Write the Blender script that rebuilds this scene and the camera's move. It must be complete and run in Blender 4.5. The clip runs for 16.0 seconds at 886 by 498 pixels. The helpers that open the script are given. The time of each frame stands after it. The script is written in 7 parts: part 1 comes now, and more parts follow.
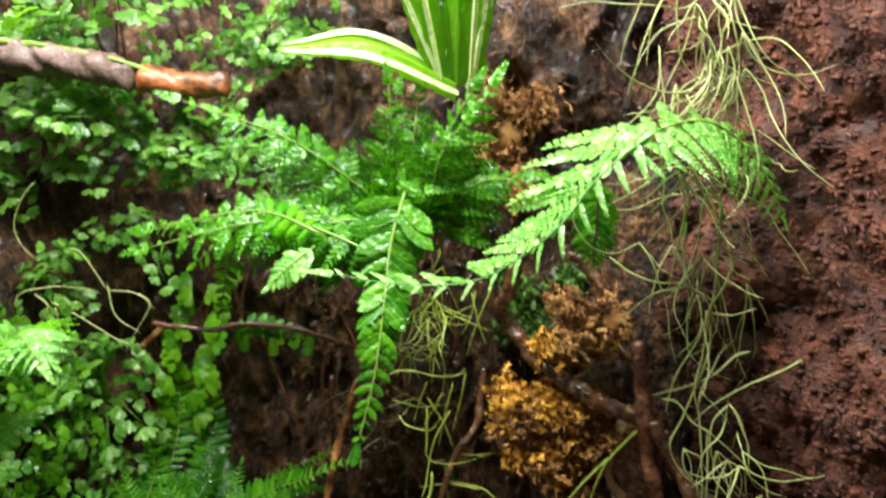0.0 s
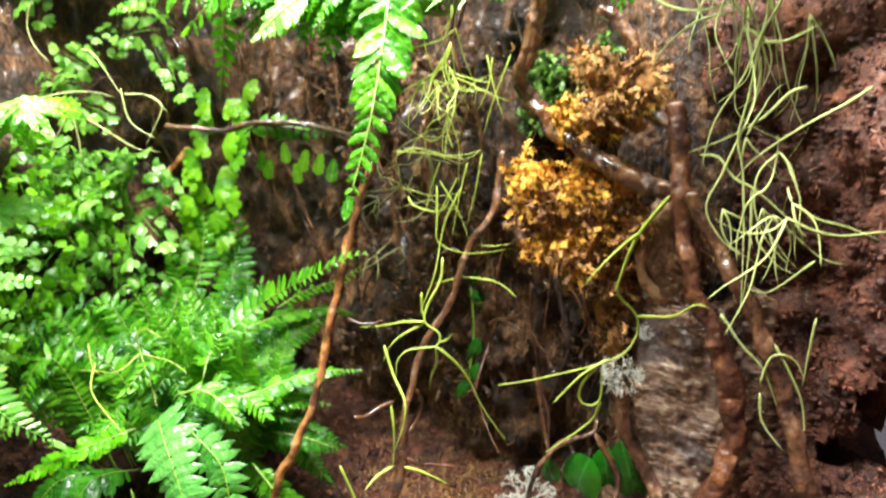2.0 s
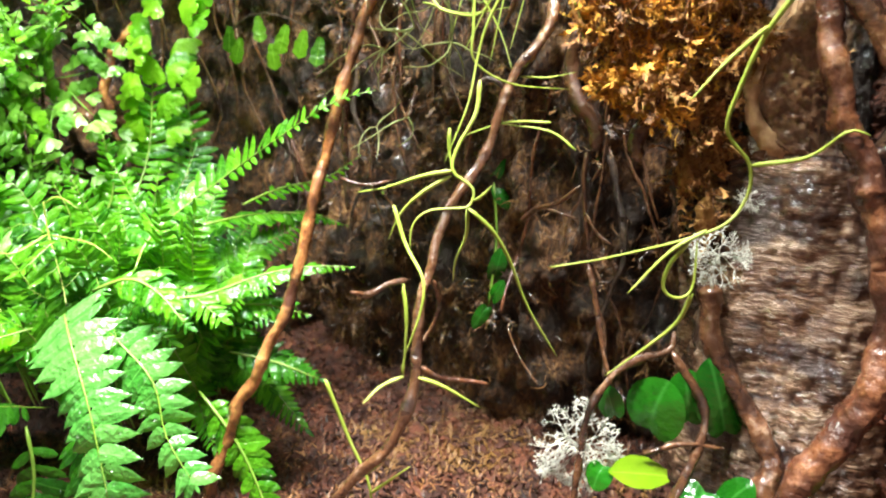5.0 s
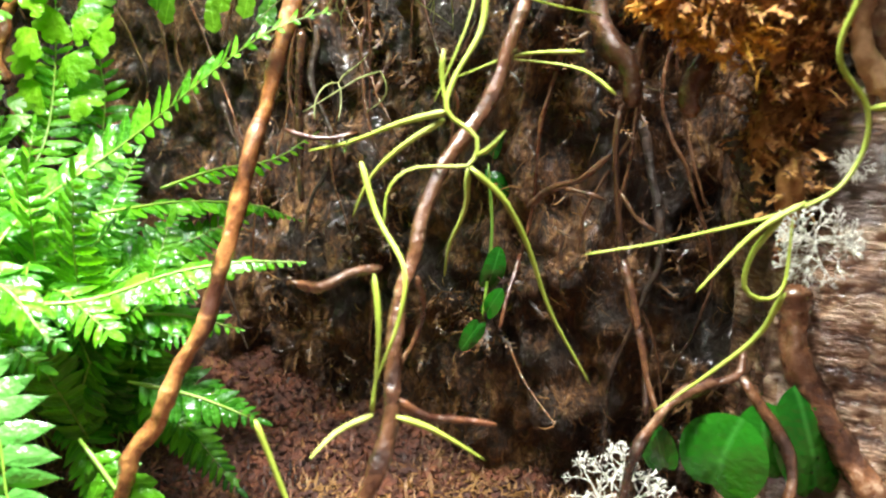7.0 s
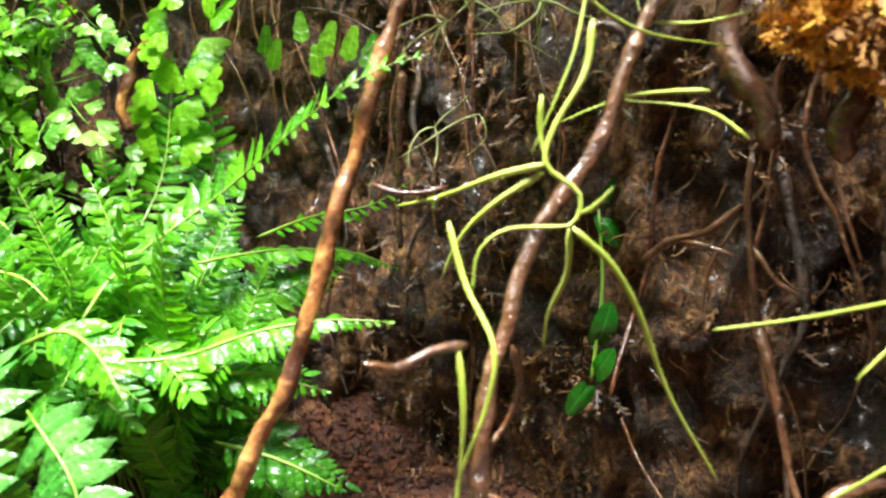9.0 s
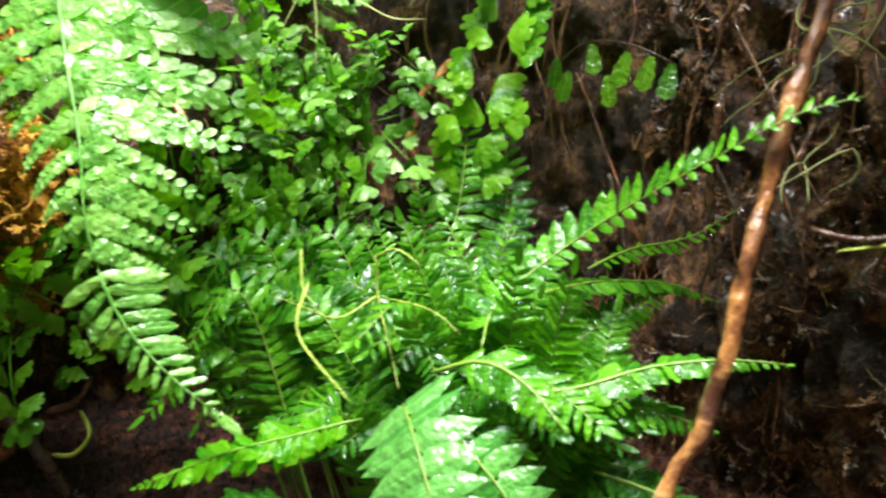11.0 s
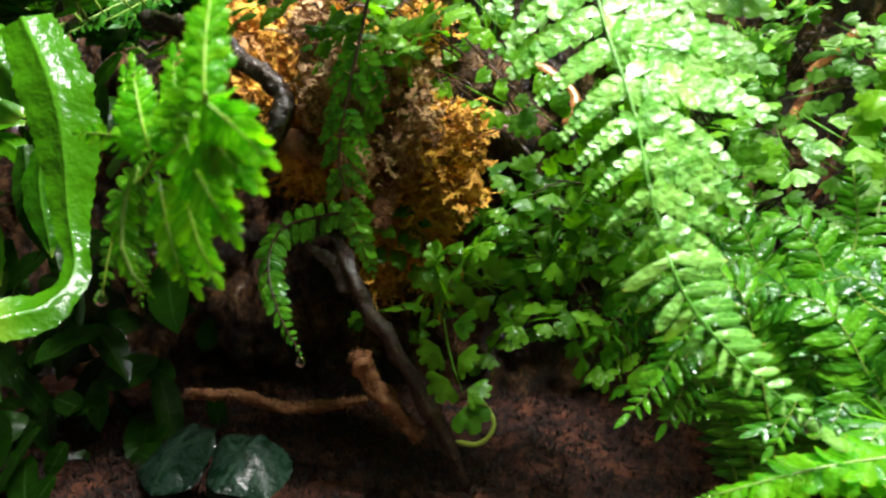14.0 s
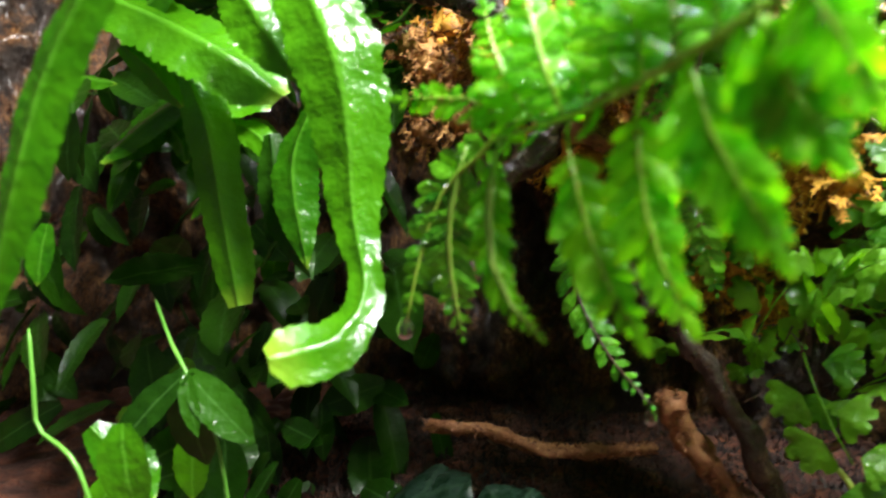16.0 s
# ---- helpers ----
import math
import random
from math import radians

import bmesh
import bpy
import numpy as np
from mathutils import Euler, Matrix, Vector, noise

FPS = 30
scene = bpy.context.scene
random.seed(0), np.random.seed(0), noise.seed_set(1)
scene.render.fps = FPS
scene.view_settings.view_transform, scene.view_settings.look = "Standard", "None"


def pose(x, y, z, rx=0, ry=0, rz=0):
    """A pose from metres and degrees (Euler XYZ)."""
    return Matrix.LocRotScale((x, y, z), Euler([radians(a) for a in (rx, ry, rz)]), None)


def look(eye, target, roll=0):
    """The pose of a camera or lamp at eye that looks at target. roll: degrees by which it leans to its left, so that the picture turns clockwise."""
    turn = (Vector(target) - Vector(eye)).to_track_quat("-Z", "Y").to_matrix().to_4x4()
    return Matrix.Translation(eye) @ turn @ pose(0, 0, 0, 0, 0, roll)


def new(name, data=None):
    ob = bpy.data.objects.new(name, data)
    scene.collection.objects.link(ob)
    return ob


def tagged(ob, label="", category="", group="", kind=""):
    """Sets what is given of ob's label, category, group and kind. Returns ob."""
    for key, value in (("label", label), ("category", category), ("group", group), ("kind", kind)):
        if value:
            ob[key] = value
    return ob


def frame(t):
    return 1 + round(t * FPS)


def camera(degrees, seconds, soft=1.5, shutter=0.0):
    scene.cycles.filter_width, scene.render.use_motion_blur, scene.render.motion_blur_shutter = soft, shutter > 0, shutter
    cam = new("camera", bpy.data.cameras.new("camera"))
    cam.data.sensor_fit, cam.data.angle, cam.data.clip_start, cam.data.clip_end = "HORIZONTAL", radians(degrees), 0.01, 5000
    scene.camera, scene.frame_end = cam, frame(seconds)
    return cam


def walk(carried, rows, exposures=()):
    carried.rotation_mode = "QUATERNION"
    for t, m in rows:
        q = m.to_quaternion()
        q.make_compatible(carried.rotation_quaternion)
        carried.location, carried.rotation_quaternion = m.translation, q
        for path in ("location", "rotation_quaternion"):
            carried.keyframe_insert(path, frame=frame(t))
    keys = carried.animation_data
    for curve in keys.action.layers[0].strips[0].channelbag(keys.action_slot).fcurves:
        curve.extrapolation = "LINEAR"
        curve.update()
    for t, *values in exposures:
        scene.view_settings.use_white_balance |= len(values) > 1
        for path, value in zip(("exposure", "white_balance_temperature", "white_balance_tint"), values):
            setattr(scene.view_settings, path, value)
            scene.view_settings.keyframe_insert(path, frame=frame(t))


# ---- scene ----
cam = camera(66.8, 16.0, soft=2.1, shutter=0.4)
cam.data.dof.use_dof, cam.data.dof.focus_distance, cam.data.dof.aperture_fstop = True, 0.22, 20.0
PATH = [
    (0, (0.025, -0.007, 0.327), (-0.091, 1.95, -0.069), -1.5),
    (0.5, (0.045, -0.011, 0.306), (-0.145, 1.932, -0.132), -1.2),
    (1, (0.049, -0.01, 0.283), (-0.217, 1.916, -0.188), -1.3),
    (1.5, (0.046, -0.002, 0.268), (-0.24, 1.909, -0.248), -1.8),
    (2, (0.047, 0.006, 0.249), (-0.282, 1.9, -0.303), -2.5),
    (2.5, (0.037, 0.019, 0.223), (-0.302, 1.896, -0.378), -2.3),
    (3, (0.029, 0.03, 0.203), (-0.35, 1.885, -0.442), -2.7),
    (3.5, (0.023, 0.035, 0.194), (-0.329, 1.892, -0.461), -2.3),
    (4, (0.02, 0.044, 0.181), (-0.318, 1.907, -0.462), -2.8),
    (4.5, (0.015, 0.055, 0.171), (-0.282, 1.961, -0.356), -1.9),
    (5, (0.015, 0.064, 0.166), (-0.224, 1.996, -0.29), -0.5),
    (5.2, (0.017, 0.067, 0.164), (-0.226, 2.004, -0.272), -0.8),
    (7.3, (0.002, 0.13, 0.139), (-0.132, 2.095, -0.21), 0.4),
    (7.5, (0.003, 0.134, 0.141), (-0.148, 2.099, -0.203), 0.3),
    (8, (0.007, 0.14, 0.143), (-0.252, 2.099, -0.167), 0.2),
    (10.3, (-0.021, 0.133, 0.152), (-0.734, 1.986, -0.087), -1.6),
    (10.5, (-0.031, 0.128, 0.153), (-0.781, 1.968, -0.084), -1.5),
    (11, (-0.054, 0.115, 0.153), (-0.893, 1.916, -0.078), -1.3),
    (11.5, (-0.07, 0.104, 0.153), (-0.97, 1.876, -0.069), -1.1),
    (12, (-0.096, 0.093, 0.152), (-1.048, 1.837, -0.075), -1.1),
    (12.5, (-0.113, 0.093, 0.149), (-1.134, 1.796, -0.082), -0.9),
    (13, (-0.118, 0.089, 0.15), (-1.181, 1.768, -0.076), -1.2),
    (13.5, (-0.131, 0.086, 0.15), (-1.255, 1.724, -0.08), -0.9),
    (14, (-0.145, 0.083, 0.149), (-1.342, 1.669, -0.079), -0.8),
    (14.5, (-0.159, 0.085, 0.152), (-1.398, 1.638, -0.078), -0.7),
    (15, (-0.182, 0.085, 0.151), (-1.48, 1.591, -0.069), -0.9),
    (15.5, (-0.204, 0.089, 0.152), (-1.596, 1.509, -0.063), -1.2),
    (16, (-0.212, 0.088, 0.147), (-1.696, 1.411, -0.074), -2.1),
]
EXPOSURES = [(0, -1.1), (1.5, 0.12), (3.5, 0.82), (5.0, 0.95), (7.5, 1.1), (10.5, 0.3), (12.5, -0.5), (14.5, 0.4), (16, 0.75)]
walk(cam, [(t, look(eye, target, roll)) for t, eye, target, roll in PATH], EXPOSURES)

# ---- light ----
world = bpy.data.worlds.new("room")
world.use_nodes = True
world.node_tree.nodes["Background"].inputs[0].default_value = (1.0, 0.95, 0.88, 1)
world.node_tree.nodes["Background"].inputs[1].default_value = 0.06
scene.world = world


def area_light(name, eye, target, sx, sy, power, colour):
    data = bpy.data.lights.new(name, "AREA")
    data.shape, data.size, data.size_y, data.energy, data.color = "RECTANGLE", sx, sy, power, colour
    ob = new(name, data)
    ob.matrix_world = look(eye, target)
    return ob


# the strip lamp over the front of the planted tank
area_light("unseen_overhead_lamp", (-0.04, 0.172, 0.56), (-0.05, 0.25, 0.1), 0.34, 0.09, 11.0, (1.0, 0.99, 0.95))


# second lamp, unseen, added to brighten the moss mound on the left
area_light("unseen_overhead_lamp", (-0.30, 0.280, 0.54), (-0.30, 0.262, 0.17), 0.16, 0.05, 3.6, (1.0, 0.99, 0.95))


# ---- materials ----
def material(name):
    m = bpy.data.materials.new(name)
    m.use_nodes = True
    t = m.node_tree
    return m, t, t.nodes["Principled BSDF"], t.nodes["Material Output"]


def node(t, kind, **values):
    n = t.nodes.new(kind)
    for key, value in values.items():
        n.inputs[key].default_value = value
    return n


def place(t):
    return t.nodes.new("ShaderNodeNewGeometry").outputs["Position"]


def ramp(t, stops):
    r = t.nodes.new("ShaderNodeValToRGB")
    while len(r.color_ramp.elements) < len(stops):
        r.color_ramp.elements.new(0.5)
    for e, (p, c) in zip(r.color_ramp.elements, stops):
        e.position, e.color = p, (*c, 1)
    return r


def mixed(t, a, b, factor, blend="MIX"):
    n = t.nodes.new("ShaderNodeMix")
    n.data_type, n.blend_type = "RGBA", blend
    for socket, value in ((n.inputs[6], a), (n.inputs[7], b), (n.inputs[0], factor)):
        if hasattr(value, "links"):
            t.links.new(value, socket)
        elif isinstance(value, tuple):
            socket.default_value = (*value, 1)
        else:
            socket.default_value = value
    return n.outputs[2]


def leaf_material(name, dark, light, tip=None, wet=0.5, thin=0.35, rough=0.42, beads=1.0, vein=None, relief=1.0, gloss=0.07, shine=0.18):
    """Leaf: two greens that vary from leaf to leaf and in blotches, light that passes through, and beads of water."""
    m, t, p, out = material(name)
    pos = place(t)
    rnd = t.nodes.new("ShaderNodeObjectInfo").outputs["Random"]
    blot = node(t, "ShaderNodeTexNoise", Scale=160.0, Detail=3.0)
    t.links.new(pos, blot.inputs["Vector"])
    add = node(t, "ShaderNodeMath")
    isl = t.nodes.new("ShaderNodeNewGeometry").outputs["Random Per Island"]
    each = node(t, "ShaderNodeMath")
    t.links.new(rnd, each.inputs[0]), t.links.new(isl, each.inputs[1])
    part_of = node(t, "ShaderNodeMath")
    part_of.operation = "FRACT"
    t.links.new(each.outputs[0], part_of.inputs[0])
    t.links.new(part_of.outputs[0], add.inputs[0]), t.links.new(blot.outputs[0], add.inputs[1])
    half = node(t, "ShaderNodeMath")
    half.operation = "MULTIPLY_ADD"
    half.inputs[1].default_value, half.inputs[2].default_value = 0.9, -0.4
    t.links.new(add.outputs[0], half.inputs[0])
    colour = mixed(t, dark, light, half.outputs[0])
    uv = t.nodes.new("ShaderNodeAttribute")
    uv.attribute_name = "along"
    sep = t.nodes.new("ShaderNodeSeparateXYZ")
    t.links.new(uv.outputs["Vector"], sep.inputs[0])
    if tip:
        r = ramp(t, [(0.0, (0, 0, 0)), (0.92, (0, 0, 0)), (1.0, (1, 1, 1))])
        t.links.new(sep.outputs[0], r.inputs[0])
        colour = mixed(t, colour, tip, r.outputs[0])
    mid = ramp(t, [(0.0, (1, 1, 1)), (0.10, (0, 0, 0)), (1.0, (0, 0, 0))])
    t.links.new(sep.outputs[1], mid.inputs[0])
    if vein:
        wave = node(t, "ShaderNodeTexNoise", Scale=300.0, Detail=2.0)
        t.links.new(pos, wave.inputs["Vector"])
        r = ramp(t, [(0.44, (0, 0, 0)), (0.5, (1, 1, 1)), (0.62, (1, 1, 1)), (0.7, (0, 0, 0))])
        t.links.new(wave.outputs[0], r.inputs[0])
        colour = mixed(t, colour, vein, r.outputs[0])
    faint = node(t, "ShaderNodeMath")
    faint.operation = "MULTIPLY"
    faint.inputs[1].default_value = 0.45
    t.links.new(mid.outputs[0], faint.inputs[0])
    colour = mixed(t, colour, tuple(min(1, 1.7 * c + 0.03) for c in light), faint.outputs[0])
    t.links.new(colour, p.inputs["Base Color"])
    p.inputs["Roughness"].default_value = rough
    p.inputs["Specular IOR Level"].default_value = shine
    p.inputs["Coat Weight"].default_value = wet
    p.inputs["Coat Roughness"].default_value = gloss
    # ribs between the side veins and beads of water
    cells = node(t, "ShaderNodeTexVoronoi", Scale=380.0)
    t.links.new(pos, cells.inputs["Vector"])
    bead = ramp(t, [(0.0, (1, 1, 1)), (0.42, (0, 0, 0)), (1.0, (0, 0, 0))])
    bead.color_ramp.interpolation = "EASE"
    t.links.new(cells.outputs["Distance"], bead.inputs[0])
    wrinkle = node(t, "ShaderNodeTexNoise", Scale=420.0, Detail=2.0)
    t.links.new(pos, wrinkle.inputs["Vector"])
    b1 = node(t, "ShaderNodeBump", Strength=0.7 * relief, Distance=0.0016)
    t.links.new(wrinkle.outputs[0], b1.inputs["Height"])
    b2 = node(t, "ShaderNodeBump", Strength=1.0 * beads, Distance=0.0022)
    t.links.new(bead.outputs[0], b2.inputs["Height"]), t.links.new(b1.outputs[0], b2.inputs["Normal"])
    t.links.new(b1.outputs[0], p.inputs["Normal"]), t.links.new(b2.outputs[0], p.inputs["Coat Normal"])
    glow = t.nodes.new("ShaderNodeBsdfTranslucent")
    bright = mixed(t, colour, (1.5, 1.6, 0.35), 1.0, "MULTIPLY")
    t.links.new(bright, glow.inputs[0])
    mix = t.nodes.new("ShaderNodeMixShader")
    mix.inputs[0].default_value = thin
    t.links.new(p.outputs[0], mix.inputs[1]), t.links.new(glow.outputs[0], mix.inputs[2])
    t.links.new(mix.outputs[0], out.inputs[0])
    return m


def rough_material(name, stops, scale=60.0, fine=400.0, bump=0.6, depth=0.002, rough=(0.35, 0.8), stretch=(1, 1, 1), coat=0.0, stain=None, stain_scale=22.0, random=0.0, grain=0.45):
    """Bark, soil, moss: a noise ramp at one scale, grain at a finer one, wet patches in the gloss."""
    m, t, p, out = material(name)
    mapping = t.nodes.new("ShaderNodeMapping")
    mapping.inputs["Scale"].default_value = stretch
    t.links.new(place(t), mapping.inputs[0])
    big = node(t, "ShaderNodeTexNoise", Scale=scale, Detail=6.0, Roughness=0.6)
    small = node(t, "ShaderNodeTexNoise", Scale=fine, Detail=4.0, Roughness=0.65)
    for n in (big, small):
        t.links.new(mapping.outputs[0], n.inputs["Vector"])
    both = node(t, "ShaderNodeMath")
    both.operation = "MULTIPLY_ADD"
    both.inputs[1].default_value = grain
    shift = node(t, "ShaderNodeMath")
    shift.operation = "MULTIPLY_ADD"
    shift.inputs[1].default_value, shift.inputs[2].default_value = 1.0, -0.49 * grain
    t.links.new(big.outputs[0], shift.inputs[0])
    t.links.new(small.outputs[0], both.inputs[0]), t.links.new(shift.outputs[0], both.inputs[2])
    value = both.outputs[0]
    if random:
        isl = t.nodes.new("ShaderNodeNewGeometry").outputs["Random Per Island"]
        more = node(t, "ShaderNodeMath")
        more.operation = "MULTIPLY_ADD"
        more.inputs[1].default_value = random
        off = node(t, "ShaderNodeMath")
        off.inputs[1].default_value = -random / 2
        t.links.new(value, off.inputs[0])
        t.links.new(isl, more.inputs[0]), t.links.new(off.outputs[0], more.inputs[2])
        value = more.outputs[0]
    r = ramp(t, stops)
    t.links.new(value, r.inputs[0])
    colour = r.outputs[0]
    if stain:
        patch = node(t, "ShaderNodeTexNoise", Scale=stain_scale, Detail=3.0)
        t.links.new(place(t), patch.inputs["Vector"])
        pr = ramp(t, [(0.5, (0, 0, 0)), (0.60, (1, 1, 1))])
        t.links.new(patch.outputs[0], pr.inputs[0])
        colour = mixed(t, colour, stain, pr.outputs[0])
    t.links.new(colour, p.inputs["Base Color"])
    wetness = node(t, "ShaderNodeTexNoise", Scale=scale * 1.7, Detail=2.0)
    t.links.new(place(t), wetness.inputs["Vector"])
    wr = ramp(t, [(0.35, (rough[0],) * 3), (0.65, (rough[1],) * 3)])
    t.links.new(wetness.outputs[0], wr.inputs[0]), t.links.new(wr.outputs[0], p.inputs["Roughness"])
    p.inputs["Coat Weight"].default_value, p.inputs["Coat Roughness"].default_value = coat, 0.15
    b = node(t, "ShaderNodeBump", Strength=bump, Distance=depth)
    t.links.new(value, b.inputs["Height"]), t.links.new(b.outputs[0], p.inputs["Normal"])
    return m


LEAF = leaf_material("fern_green", (0.020, 0.14, 0.004), (0.112, 0.37, 0.011), thin=0.34, wet=0.9, gloss=0.10)
# darker copy of the fern green, standing for shade within the clumps
LEAF_SHADED = leaf_material("fern_green_shaded", (0.010, 0.080, 0.004), (0.045, 0.21, 0.010), thin=0.3, wet=0.8, gloss=0.10)
# the next two paler greens carry part of the light and wet sheen
LEAF_PALE = leaf_material("fern_pale_green", (0.105, 0.36, 0.045), (0.28, 0.58, 0.11), tip=(0.50, 0.36, 0.03), thin=0.42, wet=1.0, gloss=0.2, shine=0.6)
LEAF_SHEEN = leaf_material("fern_glossy_green", (0.052, 0.26, 0.035), (0.15, 0.44, 0.09), thin=0.35, wet=1.0, rough=0.3, gloss=0.2, shine=0.6)
FAN_GREEN = leaf_material("maidenhair_mid_green", (0.035, 0.15, 0.005), (0.145, 0.37, 0.014), thin=0.45, wet=0.6, rough=0.45, gloss=0.12)
FAN_LIME = leaf_material("maidenhair_lime_green", (0.06, 0.23, 0.006), (0.19, 0.44, 0.014), thin=0.45, wet=0.6, rough=0.45, gloss=0.12)
WORN = rough_material("orange_worn_wood", [(0.3, (0.09, 0.026, 0.008)), (0.5, (0.29, 0.088, 0.020)), (0.75, (0.48, 0.20, 0.06))], scale=70.0, fine=400.0, bump=0.8, rough=(0.25, 0.6), coat=0.3, stain=(0.10, 0.04, 0.018), stain_scale=70.0)
LEAF_LIME = leaf_material("fern_lime", (0.062, 0.33, 0.005), (0.19, 0.50, 0.010), tip=(0.45, 0.32, 0.02), thin=0.62)
MAIDEN = leaf_material("maidenhair_green", (0.048, 0.175, 0.014), (0.18, 0.40, 0.05), thin=0.42, wet=0.7, rough=0.4, gloss=0.14, shine=0.4)
STRAP = leaf_material("strap_leaf_green", (0.020, 0.118, 0.002), (0.066, 0.240, 0.003), tip=(0.17, 0.32, 0.02), thin=0.30, wet=0.45, rough=0.3, relief=0.5, beads=0.15)
GLOSSY = leaf_material("creeper_leaf_green", (0.005, 0.068, 0.004), (0.015, 0.14, 0.007), thin=0.10, wet=1.0, rough=0.2, beads=0.2, relief=0.5, gloss=0.14)
GLOSSY_LIME = leaf_material("creeper_leaf_lime", (0.12, 0.30, 0.01), (0.22, 0.40, 0.015), thin=0.4, wet=1.0, rough=0.15, beads=0.25, relief=0.25)
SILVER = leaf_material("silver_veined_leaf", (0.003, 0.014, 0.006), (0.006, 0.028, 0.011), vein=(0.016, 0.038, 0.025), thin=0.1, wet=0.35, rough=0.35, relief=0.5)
# leaf green darkened to stand for the shade at the far end
DARK_LEAF = leaf_material("leaf_green_shade_darkened", (0.006, 0.032, 0.001), (0.020, 0.085, 0.003), thin=0.3, wet=0.4, rough=0.4, beads=0.3, relief=0.4, gloss=0.12)
BROMELIAD = leaf_material("bromeliad_green", (0.09, 0.30, 0.008), (0.20, 0.45, 0.015), thin=0.45, wet=0.7, rough=0.25, beads=0.5)
CREAM = leaf_material("bromeliad_cream", (0.60, 0.66, 0.38), (0.75, 0.80, 0.55), thin=0.4, wet=0.5, beads=0.5)
STEM = rough_material("green_stem", [(0.2, (0.10, 0.22, 0.02)), (0.8, (0.22, 0.34, 0.05))], rough=(0.25, 0.5), bump=0.2)
STEM_LEAF = rough_material("leaf_green_stem", [(0.2, (0.05, 0.20, 0.02)), (0.8, (0.12, 0.32, 0.04))], rough=(0.25, 0.5), bump=0.2)
STEM_LIME = rough_material("lime_stem", [(0.2, (0.16, 0.34, 0.02)), (0.8, (0.30, 0.50, 0.05))], rough=(0.25, 0.5), bump=0.2)
STEM_DARK = rough_material("dark_wiry_stem", [(0.2, (0.02, 0.012, 0.008)), (0.8, (0.07, 0.035, 0.02))], rough=(0.2, 0.45), bump=0.2)
AIR = rough_material("air_plant_green", [(0.15, (0.20, 0.30, 0.02)), (0.5, (0.34, 0.44, 0.06)), (0.9, (0.46, 0.52, 0.20))], scale=45.0, fine=900.0, rough=(0.4, 0.75), bump=0.3, depth=0.0006)
AIR_GREY = rough_material("air_plant_grey_green", [(0.15, (0.17, 0.21, 0.055)), (0.5, (0.31, 0.36, 0.115)), (0.9, (0.54, 0.57, 0.32))], scale=45.0, fine=900.0, rough=(0.4, 0.75), bump=0.3, depth=0.0006)
ROOT = rough_material("wet_root_bark", [(0.30, (0.012, 0.007, 0.005)), (0.47, (0.052, 0.022, 0.013)), (0.62, (0.15, 0.064, 0.028)), (0.80, (0.46, 0.32, 0.21))], scale=70.0, fine=380.0, bump=1.0, depth=0.0018, rough=(0.06, 0.4), coat=0.9, stain=(0.11, 0.048, 0.022), stain_scale=75.0, grain=0.55)
ROOT_TAN = rough_material("tan_root_bark", [(0.30, (0.05, 0.018, 0.009)), (0.45, (0.22, 0.085, 0.028)), (0.58, (0.44, 0.21, 0.065)), (0.76, (0.66, 0.46, 0.25))], scale=50.0, fine=330.0, bump=1.0, depth=0.0016, rough=(0.08, 0.4), coat=0.8, stain=(0.075, 0.027, 0.014), stain_scale=75.0)
ROOT_RED = rough_material("red_root_bark", [(0.28, (0.022, 0.009, 0.006)), (0.48, (0.10, 0.034, 0.016)), (0.62, (0.20, 0.078, 0.034)), (0.80, (0.36, 0.19, 0.10))], scale=90.0, fine=380.0, bump=1.0, depth=0.002, rough=(0.12, 0.5), coat=0.5, stain=(0.055, 0.020, 0.012), stain_scale=60.0)
ROOT_DARK = rough_material("black_wet_root", [(0.25, (0.008, 0.005, 0.004)), (0.52, (0.036, 0.021, 0.013)), (0.80, (0.15, 0.09, 0.055))], scale=95.0, fine=520.0, bump=1.0, depth=0.003, rough=(0.15, 0.6), coat=0.4)
BRANCH = rough_material("branch_bark", [(0.30, (0.03, 0.018, 0.014)), (0.50, (0.11, 0.065, 0.05)), (0.70, (0.24, 0.16, 0.13)), (0.88, (0.40, 0.32, 0.27))], scale=60.0, fine=600.0, bump=0.8, depth=0.002, rough=(0.35, 0.7), coat=0.12)
WALL = rough_material("wet_cork_wall", [(0.30, (0.005, 0.0025, 0.0012)), (0.44, (0.040, 0.016, 0.006)), (0.57, (0.125, 0.053, 0.018)), (0.69, (0.24, 0.12, 0.042)), (0.84, (0.42, 0.25, 0.10))], scale=75.0, fine=520.0, bump=1.0, depth=0.004, rough=(0.28, 0.75), stretch=(1, 1, 0.55), coat=0.18, stain=(0.018, 0.009, 0.004), stain_scale=38.0, grain=1.0)
BARK = rough_material("ridged_cork_bark", [(0.27, (0.018, 0.010, 0.006)), (0.42, (0.095, 0.045, 0.025)), (0.55, (0.26, 0.15, 0.085)), (0.75, (0.60, 0.46, 0.33))], scale=50.0, fine=240.0, bump=1.0, depth=0.004, rough=(0.08, 0.45), stretch=(0.6, 0.6, 2.2), coat=0.7, stain=(0.055, 0.027, 0.016), stain_scale=55.0, grain=0.75)
BARK_BROWN = rough_material("brown_ribbed_bark", [(0.28, (0.025, 0.012, 0.006)), (0.46, (0.12, 0.058, 0.026)), (0.62, (0.27, 0.15, 0.070)), (0.80, (0.46, 0.31, 0.17))], scale=60.0, fine=300.0, bump=1.0, depth=0.003, rough=(0.12, 0.5), coat=0.5)
